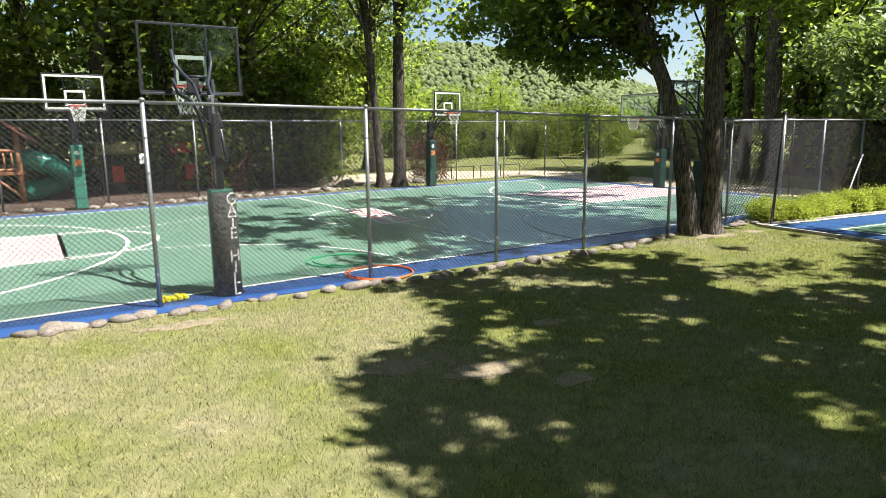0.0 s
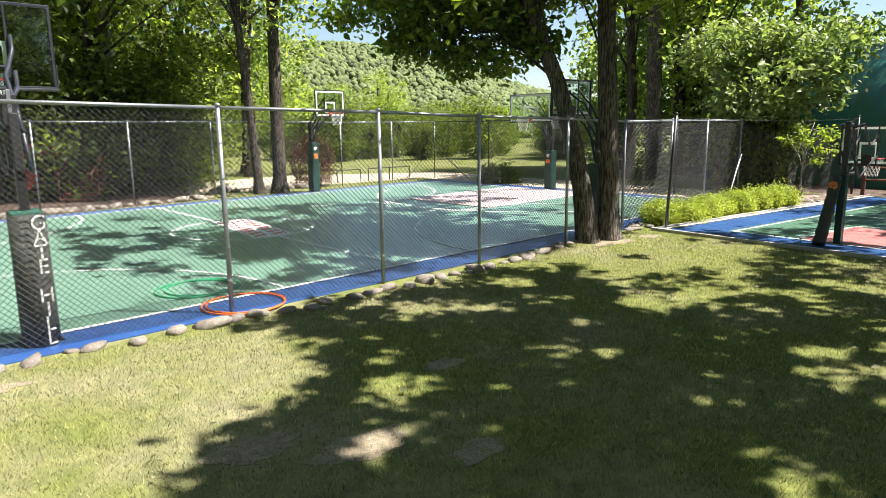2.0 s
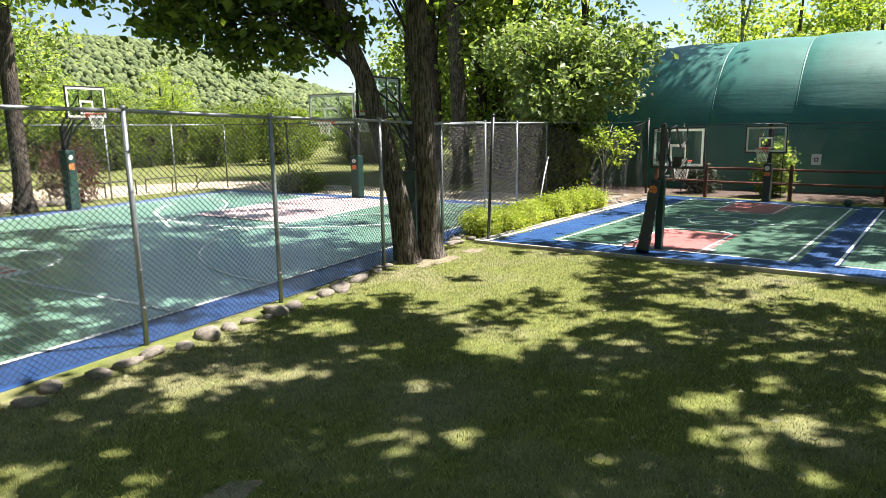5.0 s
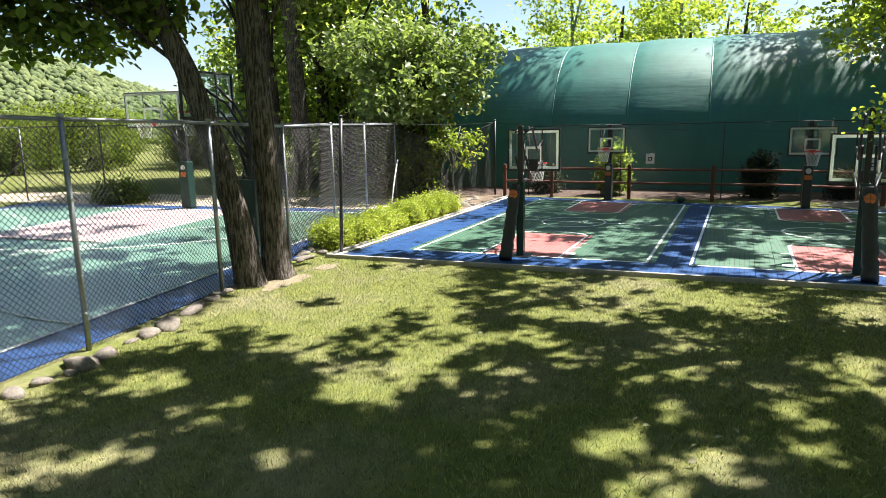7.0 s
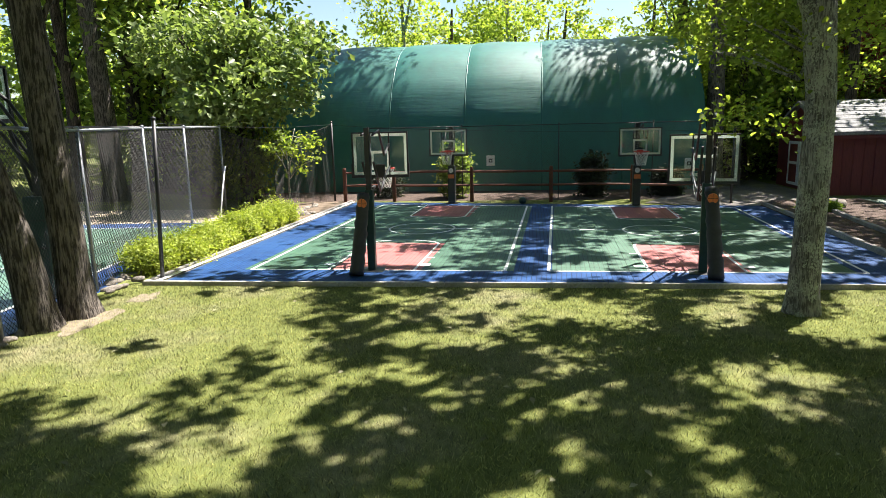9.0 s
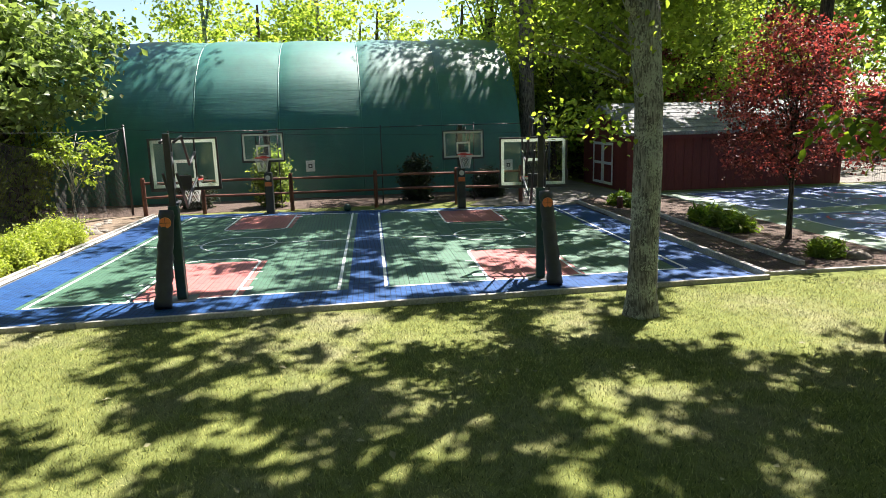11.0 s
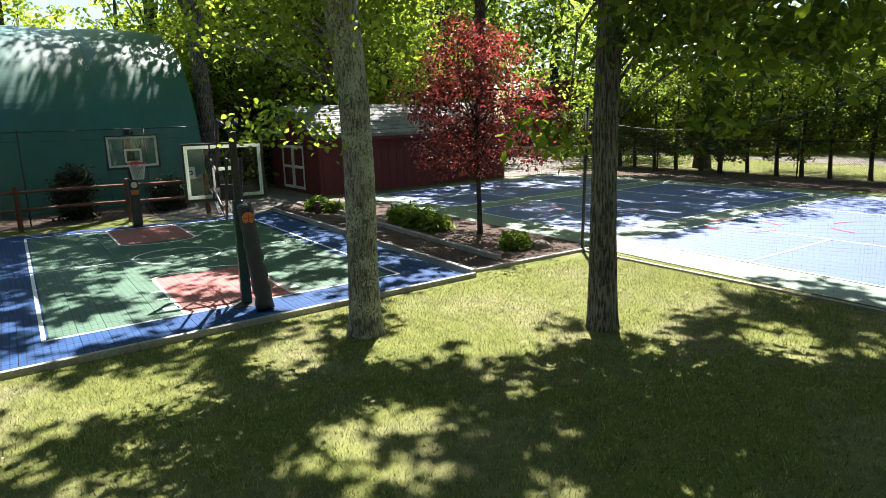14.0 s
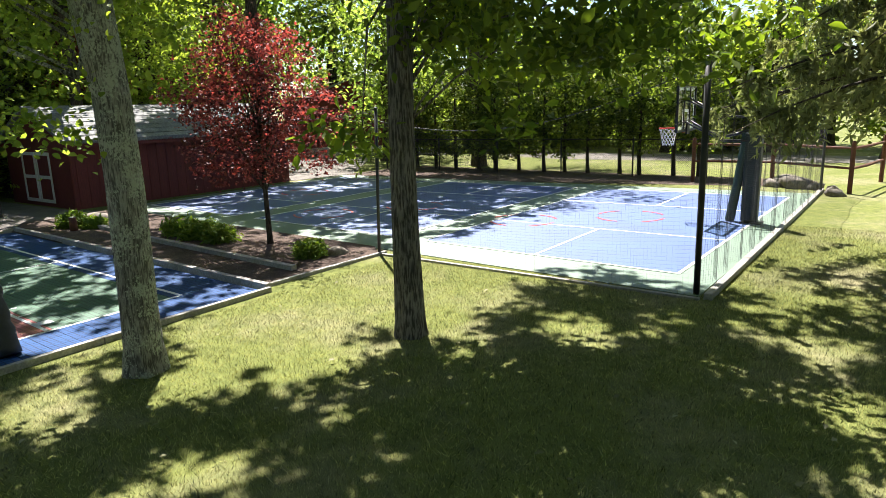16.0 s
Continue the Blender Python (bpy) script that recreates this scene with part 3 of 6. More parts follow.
# big court
court = thing("sport_court", pose(0, 0, 0), "green sport court with blue border and white lines", "court", kind="structure")
part("border", patch(big_court, -13.2, 13.2, -6.7, 6.7, -0.05, 0.012), M_blue, court, "blue border flooring")
part("playing_field", patch(big_court, -12.4, 12.4, -5.95, 5.95, 0.0, 0.017), M_green, court, "green flooring")
for s in (-1, 1):
    part("key", patch(big_court, *sorted((s * 7.0, s * 12.4)), -1.83, 1.83, 0.0, 0.022), M_pink, court, "faded pale red key")
lines = Geo()
stripe(lines, big_court, outline(-12.4, 12.4, -5.95, 5.95), 0.075, 0.023, True)
stripe(lines, big_court, run((0.25, -5.95), (0.25, 5.95)), 0.075, 0.023)
stripe(lines, big_court, arc((0.25, 0), 1.65, 0, 360, 48)[:-1], 0.075, 0.023, True)
for s in (-1, 1):
    stripe(lines, big_court, run((s * 12.4, -1.83), (s * 7.0, -1.83)) + run((s * 7.0, 1.83), (s * 12.4, 1.83)), 0.075, 0.024)
    stripe(lines, big_court, run((s * 7.0, -1.83), (s * 7.0, 1.83)), 0.075, 0.024)
    stripe(lines, big_court, arc((s * 7.0, 0), 1.83, 90, 270) if s > 0 else arc((s * 7.0, 0), 1.83, -90, 90), 0.075, 0.024)
    stripe(lines, big_court, arc((s * 11.0, 0), 5.2, 115, 245) if s > 0 else arc((s * 11.0, 0), 5.2, -65, 65), 0.075, 0.024)
    # crosswise play from the side hoops
    stripe(lines, big_court, arc((s * 6.3, -5.9), 4.3, 0, 180), 0.05, 0.026)
    stripe(lines, big_court, arc((s * 6.3, 5.9), 4.3, 180, 360), 0.05, 0.026)
part("court_lines", lines, M_white, court, "white painted lines")

# emblem: a slanted white plate across the half-way line, with two rows of red bars
def emblem_at(u, v):
    return big_court(0.4 + u + 0.12 * v, v)


emblem = part("court_emblem", Geo().slab([emblem_at(*p) for p in ((-0.48, -1.5), (0.48, -1.62), (0.48, 1.4), (-0.48, 1.52))], 0.018, 0.0275), M_white, court, "white painted emblem plate")
for row in (-0.24, 0.22):
    for i in range(8):
        v = -1.38 + i * 0.35
        part("emblem_bar", Geo().slab([emblem_at(row + a, v + b) for a, b in ((-0.17, 0.0), (0.17, 0.07), (0.17, 0.2), (-0.17, 0.13))], 0.02, 0.031), M_redline, emblem, "red painted bar")

# paddle courts
paddle = thing("paddle_courts", pose(0, 0, 0), "blue paddle courts with green surround and thin white lines", "court", kind="structure")
part("surround", patch(paddle_court, 0, 1, 0, 1, -0.05, 0.012), P_green, paddle, "green flooring")
pl = Geo()
for u0, u1 in ((0.035, 0.335), (0.385, 0.665), (0.715, 0.965)):
    part("playing_field", patch(paddle_court, u0, u1, 0.09, 0.91, 0.0, 0.017), P_blue, paddle, "dark blue flooring")
    stripe(pl, paddle_court, outline(u0, u1, 0.09, 0.91), 0.05, 0.019, True)
    um = (u0 + u1) / 2
    stripe(pl, paddle_court, run((u0, 0.34), (u1, 0.34)), 0.05, 0.02)
    stripe(pl, paddle_court, run((u0, 0.66), (u1, 0.66)), 0.05, 0.02)
    stripe(pl, paddle_court, run((um, 0.09), (um, 0.34)), 0.05, 0.02)
    stripe(pl, paddle_court, run((um, 0.66), (um, 0.91)), 0.05, 0.02)
part("court_lines", pl, M_white, paddle, "thin white lines")
rl = Geo()
for u, v in ((0.185, 0.5), (0.30, 0.36), (0.52, 0.42), (0.60, 0.22), (0.83, 0.5)):
    for k in range(4):
        a = 90 * k
        stripe(rl, paddle_court, [(u + 0.045 * math.cos(radians(a + d)), v + 0.07 * math.sin(radians(a + d))) for d in range(0, 60, 10)], 0.05, 0.021)
part("game_marking", rl, M_redline, paddle, "red curved game markings")

# ---- small courts: curb and lines (their tiles come last in the file) ----
mini = thing("tile_courts", pose(0, 0, 0), "pair of small green tile courts with blue border and red keys", "court", kind="structure")
part("slab", patch(small_court, -0.92, 8.95, -1.98, 9.78, -0.05, 0.004), M_gravel, mini, "slab under the tiles")
ml = Geo()
ZL = 0.0225
for v0, v1, kv in ((4.27, 8.57, 6.5), (-1.19, 3.57, 1.27)):
    stripe(ml, small_court, outline(0, 8.35, v0, v1), 0.05, ZL, True)
    stripe(ml, small_court, run((4.2, v0), (4.2, v1)), 0.04, ZL)
    stripe(ml, small_court, arc((4.2, kv), 0.75, 0, 360, 40)[:-1], 0.045, ZL, True)
    for s, u0, u1 in ((1, 0.0, 2.3), (-1, 8.35, 6.2)):
        for d in (-0.73, 0.73):
            stripe(ml, small_court, run((u0, kv + d), (u1, kv + d)), 0.045, ZL)
            for k in (1.0, 1.5):
                e = d + math.copysign(0.17, d)
                stripe(ml, small_court, run((u0 + s * k, kv + d), (u0 + s * k, kv + e), 2), 0.03, ZL)
            e = d + math.copysign(0.2, d)
            stripe(ml, small_court, run((u0 + s * 0.42, kv + d), (u0 + s * 0.42, kv + e), 2), 0.16, ZL)
        n = 28
        stripe(ml, small_court, [(u1 + s * 0.42 * math.sin(math.pi * i / n), kv + 0.73 * math.cos(math.pi * i / n)) for i in range(n + 1)], 0.045, ZL)
part("court_lines", ml, M_white, mini, "white lines on the tiles")


def board_run(p0, p1, z0, h, w, n, parent, name="edging_board", mat=M_timber):
    """Edging timbers laid end to end."""
    a, b = Vector((*p0, 0)), Vector((*p1, 0))
    d = (b - a).normalized()
    ln = (b - a).length / n
    ang = math.degrees(math.atan2(d.y, d.x))
    g = Geo().box((-ln / 2 + 0.004, -w / 2, 0), (ln / 2 - 0.004, w / 2, h), 0.008)
    me = g.mesh(name)
    me.materials.append(mat)
    for i in range(n):
        c = a + d * ln * (i + 0.5)
        ob = part(name, me, mat, parent)
        ob.matrix_basis = pose(c.x, c.y, z0 + 0.004 * math.sin(i * 7.1), 0, 0, ang)


curb = thing("timber_curb", pose(0, 0, 0), "grey weathered timber curb round the tile courts", "curb", kind="structure")
board_run(small_court(-0.97, -2.05), small_court(-0.97, 9.85), -0.03, 0.1, 0.07, 5, curb)
board_run(small_court(-0.97, 9.85), small_court(9.0, 9.85), -0.03, 0.09, 0.07, 4, curb)
board_run(small_court(-0.93, -2.05), small_court(9.0, -2.05), -0.03, 0.14, 0.09, 4, curb)
cw = Geo()
stripe(cw, small_court, run((-0.90, -1.95), (-0.90, 9.78)), 0.06, 0.024)
stripe(cw, small_court, run((-0.90, 9.74), (8.9, 9.74)), 0.10, 0.024)
part("white_edge", cw, M_white, curb, "white painted edge")

pcurb = thing("timber_curb", pose(0, 0, 0), "low grey timber curb round the paddle courts", "curb", kind="structure")
board_run((8.4, -4.5), (13.7, -4.56), -0.04, 0.07, 0.07, 3, pcurb)
board_run((8.3, -16.2), (8.32, -4.55), -0.04, 0.12, 0.1, 5, pcurb)

# planted bed and gravel path
bed = thing("planting_bed", pose(0, 0, 0), "mulched planting bed edged with grey timbers", "planting bed", kind="structure")
part("mulch", Geo().slab([(13.75, -4.55), (13.85, -2.1), (22.6, -2.3), (23.6, -2.9), (23.9, -5.4), (14.2, -4.95)], -0.02, 0.035), M_mulch, bed)
board_run((14.1, -2.95), (18.9, -3.25), 0.02, 0.09, 0.11, 3, bed)
board_run((13.72, -4.7), (13.78, -2.15), -0.02, 0.07, 0.07, 2, bed)
board_run((18.9, -3.25), (22.6, -3.7), 0.02, 0.09, 0.11, 2, bed)
tagged(part("shrub_bed", Geo().slab([(14.05, 9.85), (24.3, 9.5), (24.4, 10.9), (21.8, 12.3), (14.3, 10.75)], -0.02, 0.007), M_soil), "brown soil bed under the shrub row", "planting bed", kind="structure")
tagged(part("gravel_path", Geo().slab([(22.4, -2.2), (23.4, 0.6), (27.4, -1.6), (31, -4.6), (24.9, -4.7), (23.8, -5.2), (23.5, -2.9)], -0.02, 0.012), M_gravel), "grey gravel path beside the dome", "path", kind="structure")
tagged(part("sand_strip", Geo().slab([(19.6, 11.5), (22.6, 13.0), (22.0, 29.0), (15, 33), (9, 31.5), (6.5, 28.5), (8.5, 26.2), (18.8, 26.6)], -0.02, 0.008), M_sand), "pale sandy strip beyond the court", "sand", kind="structure")
tagged(part("woodland_floor", Geo().slab([(-30, 17.9), (-7.6, 21.3), (3.0, 22.95), (8.4, 24.2), (7.5, 27), (6.5, 29), (9, 33), (9, 48), (-30, 48)], -0.02, 0.006), M_mulch), "brown leaf-littered woodland floor", "ground", kind="structure")
tagged(part("woodland_floor", Geo().slab([(24.4, 12.5), (24.4, -0.6), (31, -4.6), (46, -4), (46, 14), (30, 22)], -0.02, 0.005), M_mulch), "dark leaf-littered ground round the dome", "ground", kind="structure")
tagged(part("woodland_floor", Geo().slab([(9.5, -16.9), (24.6, -13.6), (24.6, -19.2), (9, -18.8)], -0.02, 0.006), M_mulch), "dark mulch under the clipped hedge", "ground", kind="structure")
tagged(part("drive", Geo().slab([(24.8, -12.6), (31.5, -13), (52, -27), (48, -36), (20, -24.2), (-6, -26.5), (-6, -30), (20, -28), (31, -24), (24.6, -15.5)][::-1], -0.02, 0.009), M_gravel), "grey gravel drive behind the courts", "drive", kind="structure")


# ---- fences ----
def wires(p0, p1, z00, z01, z10, z11, pitch, r, weave=0.004):
    """Two crossing sets of slanted wires that fill the panel from p0 to p1."""
    g = Geo()
    a, b = Vector((*p0, 0)), Vector((*p1, 0))
    d = (b - a)
    ln = d.length
    d /= ln
    nrm = Vector((-d.y, d.x, 0))
    hi = max(z01, z11)
    lo = min(z00, z10)
    tri = [(math.cos(t), math.sin(t)) for t in (0.5, 2.6, 4.7)]
    verts, faces = [], []
    for sgn in (1, -1):
        s = -(hi - lo)
        while s < ln + (hi - lo):
            # slanted line: along = s + sgn * (z - lo)
            z_a, z_b = lo, hi
            if sgn > 0:
                z_a, z_b = max(lo, lo - s), min(hi, lo + ln - s)
            else:
                z_a, z_b = max(lo, lo + s - ln), min(hi, lo + s)
            if z_b - z_a > 0.02:
                ends = []
                for z in (z_a, z_b):
                    al = s + sgn * (z - lo)
                    k = min(max(al / ln, 0), 1)
                    f = (z - lo) / (hi - lo)
                    zz = (z00 * (1 - k) + z10 * k) * (1 - f) + (z01 * (1 - k) + z11 * k) * f
                    ends.append(a + d * al + nrm * weave * sgn + Vector((0, 0, zz)))
                ax = (ends[1] - ends[0]).normalized()
                q = ax.cross(nrm).normalized()
                i0 = len(verts)
                for e in ends:
                    for c, sn in tri:
                        verts.append(e + q * r * c + nrm * r * sn)
                for j in range(3):
                    faces.append((i0 + j, i0 + (j + 1) % 3, i0 + 3 + (j + 1) % 3, i0 + 3 + j))
            s += pitch
    g.add(verts, faces)
    return g


def chain_fence(name, posts, label, pitch=0.072, wire=0.003, post_r=0.03, rail=True, post_mat=None, wire_mat=None, low_rail=False):
    """posts: x, y, height of each. The mesh of each bay is a part, and so are posts and rails."""
    post_mat, wire_mat = post_mat or M_galv, wire_mat or M_wire
    root = thing(name, pose(posts[0][0], posts[0][1], 0), label, "fence")
    x0, y0 = posts[0][:2]
    for i, (x, y, h) in enumerate(posts):
        g = Geo().tube([(x - x0, y - y0, -0.1), (x - x0, y - y0, h)], post_r, 10)
        g.tube([(x - x0, y - y0, h), (x - x0, y - y0, h + 0.035), (x - x0, y - y0, h + 0.05)], [post_r * 1.25, post_r * 1.25, post_r * 0.5], 10)
        p = part("post", g, post_mat, root, smooth=True)
        for k in range(1, 6):
            z = h * k / 6
            part("tie_band", Geo().tube([(x - x0, y - y0, z - 0.008), (x - x0, y - y0, z + 0.008)], post_r * 1.2, 10), post_mat, p)
        if i + 1 < len(posts):
            x2, y2, h2 = posts[i + 1]
            a, b = (x - x0, y - y0), (x2 - x0, y2 - y0)
            if rail:
                part("top_rail", Geo().tube([(*a, h - 0.01), (*b, h2 - 0.01)], post_r * 0.8, 8), post_mat, root, smooth=True)
            part("mesh_panel", wires(a, b, 0.03, h - 0.02, 0.03, h2 - 0.02, pitch, wire), wire_mat, root)
    return root


chain_fence("chain_link_fence", [(-5.6, 8.6, 2.7), (-2.4, 8.95, 2.7), (0.56, 9.2, 2.68), (3.6, 9.33, 2.62), (6.0, 9.48, 2.58), (8.05, 9.62, 2.52), (10.6, 9.95, 2.48), (12.9, 10.36, 2.42)], "galvanised chain-link fence between lawn and sport court", 0.072, 0.0036)
chain_fence("chain_link_fence", [(12.9, 10.36, 2.42), (16.6, 11.65, 2.45), (19.3, 12.25, 2.45), (21.7, 12.5, 2.45)], "galvanised chain-link fence hung with dark netting", 0.1, 0.005, wire_mat=M_netting)
chain_fence("chain_link_fence", [(-8.5, 21.9, 2.7), (-5.5, 22.5, 2.7), (-2.6, 23.05, 2.7), (0.2, 23.6, 2.7), (3.0, 24.0, 2.68), (5.7, 24.3, 2.66), (8.5, 24.75, 2.66), (11.3, 25.2, 2.64), (14.1, 25.6, 2.62), (16.8, 25.9, 2.62), (19.3, 26.1, 2.62)], "dark chain-link fence along the far side of the court", 0.07, 0.0016, 0.028, wire_mat=M_blackwire)
chain_fence("chain_link_fence", [(19.3, 26.1, 2.62), (19.7, 22.7, 2.6), (20.0, 19.6, 2.6), (20.3, 16.6, 2.55), (20.7, 14.2, 2.5), (21.7, 12.5, 2.45)], "dark chain-link fence at the end of the court", 0.07, 0.0014, 0.028, True, M_black, M_blackwire)
chain_fence("black_mesh_fence", [(24.6, -17.6, 1.25), (22, -17.8, 1.25), (19.4, -18, 1.25), (16.8, -18.15, 1.25), (14.2, -18.3, 1.25), (11.8, -18.4, 1.25)], "low black mesh fence behind the paddle courts", 0.066, 0.003, 0.025, True, M_black, M_blackwire)
chain_fence("black_mesh_fence", [(24.7, 9.0, 2.3), (24.75, 6.0, 2.3), (24.75, 3.0, 2.3), (24.7, 0.2, 2.3), (24.6, -1.6, 2.3)], "black mesh fence in front of the green dome", 0.075, 0.0012, 0.016, True, M_black, M_blackwire)


def sag_net(name, posts, tops, label, pitch=0.055, r=0.0022, foot=0.05, mat=None):
    """Black netting hung between poles on a sagging top rope: upright and level cords, and the rope."""
    root = thing(name, pose(posts[0][0], posts[0][1], 0), label, "net")
    x0, y0 = posts[0]
    g, rope = Geo(), Geo()
    for (ax, ay), (bx, by), (ta, tb, sag) in zip(posts, posts[1:], tops):
        ln = math.hypot(bx - ax, by - ay)
        n = max(4, int(ln / pitch))
        top = []
        for i in range(n + 1):
            k = i / n
            wob = 0.03 * math.sin(k * 17 + ax)
            top.append(Vector((ax + (bx - ax) * k - x0 + wob, ay + (by - ay) * k - y0, ta + (tb - ta) * k - sag * 4 * k * (1 - k))))
        for i in range(n + 1):
            x, y, z = top[i]
            x += 0.06 * math.sin(i * 0.31)
            g.tube([(x, y, foot), (x, y, z * 0.5), (*top[i],)], r, 3, False)
        for j in range(int(max(ta, tb) / pitch)):
            z = foot + j * pitch
            row = [(p.x + 0.06 * math.sin(i * 0.31) * (1 - z / p.z), p.y, z * p.z / max(ta, tb)) for i, p in enumerate(top)][::4]
            g.tube(row, r, 3, False)
        rope.tube(top[::3] + [top[-1]], 0.006, 5)
    part("netting", g, mat or M_blackwire, root)
    part("top_rope", rope, M_black, root)
    return root


def black_pole(x, y, h, lean=(0, 0), r=0.032, label="black steel net pole on the edge of the lawn"):
    root = thing("net_pole", pose(x, y, 0), label, "pole", "net poles")
    part("shaft", Geo().tube([(0, 0, -0.1), (lean[0], lean[1], h)], r, 12), M_black, root, smooth=True)
    part("cap", Geo().tube([(lean[0], lean[1], h), (lean[0], lean[1], h + 0.03), (lean[0], lean[1], h + 0.05)], [r * 1.25, r * 1.25, r * 0.4], 12), M_black, root)
    part("eye_bolt", Geo().ring((lean[0] * 0.97 + r + 0.02, lean[1] * 0.97, h * 0.97), 0.02, 0.005, 10, 5), M_galv, root)
    return root


black_pole(13.78, 9.82, 2.55, (0.02, -0.12))
black_pole(24.6, 10.15, 2.5)
black_pole(13.8, -4.62, 2.45, (-0.06, -0.02), 0.028)
black_pole(8.5, -4.72, 3.05, (0, 0), 0.04)
black_pole(8.3, -15.9, 2.2)
black_pole(23.2, -1.7, 2.1)
sag_net("ball_net", [(21.7, 12.5), (22.8, 11.4), (24.6, 10.15)], [(2.42, 2.0, 0.12), (2.0, 2.45, 0.1)], "dark ball netting hung between fence and pole", 0.034, 0.0038, mat=M_netting)
sag_net("ball_net", [(13.8, -4.62), (8.5, -4.72)], [(2.3, 2.9, 0.45)], "fine black ball netting in front of the paddle courts", 0.055, 0.0005)
sag_net("ball_net", [(8.5, -4.72), (8.35, -9.6), (8.3, -15.9)], [(2.85, 2.4, 0.35), (2.4, 2.1, 0.25)], "black ball netting sagging along the paddle courts", 0.036, 0.0011)


sag_net("ball_net", [(24.2, -13.0), (17.5, -14.9)], [(2.5, 1.3, 0.1)], "black netting hung behind the paddle courts", 0.09, 0.0028)


def rope_line(name, a, b, sag, label, r=0.004):
    g = Geo()
    a, b = Vector(a), Vector(b)
    g.tube([a.lerp(b, k / 14) - Vector((0, 0, sag * 4 * (k / 14) * (1 - k / 14))) for k in range(15)], r, 5)
    ob = part(name, g, M_black)
    return tagged(ob, label, "cable")


rope_line("net_cable", (13.78, 9.72, 2.5), (24.6, 10.15, 2.45), 0.08, "thin black cable between the net poles")
rope_line("net_cable", (24.6, 10.15, 2.42), (23.2, -1.7, 2.05), 0.12, "thin black cable across the dome front")
rope_line("net_cable", (23.2, -1.7, 2.08), (13.8, -4.62, 2.4), 0.1, "thin black cable over the planting bed")
rope_line("net_cable", (13.75, -4.62, 2.44), (24.2, -13.2, 2.5), 0.12, "thin black cable over the paddle courts")


def split_rail(name, posts, label, h=1.08, mat=None, seed=1):
    mat = mat or M_redwood
    rng = random.Random(seed)
    root = thing(name, pose(posts[0][0], posts[0][1], 0), label, "fence")
    x0, y0 = posts[0]
    for i, (x, y) in enumerate(posts):
        w = 0.06
        part("post", Geo().tube([(x - x0, y - y0, -0.1), (x - x0, y - y0, h * 0.95), (x - x0, y - y0, h)], [w, w, w * 0.75], 8), mat, root)
        if i + 1 < len(posts):
            x2, y2 = posts[i + 1]
            for z in (h * 0.86, h * 0.48):
                dz = rng.uniform(-0.03, 0.03)
                part("rail", Geo().tube([(x - x0, y - y0, z), ((x + x2) / 2 - x0, (y + y2) / 2 - y0, z + dz), (x2 - x0, y2 - y0, z)], [0.035, 0.045, 0.035], 7, squash=0.8), mat, root)
    return root


split_rail("split_rail_fence", [(24.25, 9.7), (24.2, 8.1), (24.1, 5.65), (23.95, 3.25), (23.85, 0.9), (23.75, -1.0)], "red-brown split-rail fence behind the tile courts")
split_rail("split_rail_fence", [(11.9, -17.2), (9.7, -17.3), (7.65, -15.9)], "red-brown split-rail fence at the corner of the paddle courts", 1.35, seed=3)
split_rail("split_rail_fence", [(7.65, -15.9), (7.1, -19.0), (6.3, -22.0)], "red-brown split-rail fence along the lawn path", 1.35, seed=4)


# ---- hoops ----
def letter_text(body, size, mat, parent, m, label):
    cu = bpy.data.curves.new("lettering", "FONT")
    cu.body, cu.size, cu.extrude = body, size, 0.002
    cu.align_x, cu.align_y = "CENTER", "CENTER"
    tmp = bpy.data.objects.new("lettering_source", cu)
    me = bpy.data.meshes.new_from_object(tmp)
    bpy.data.objects.remove(tmp)
    me.materials.clear()
    ob = part("lettering", me, mat, parent, label)
    ob.matrix_basis = m
    return ob


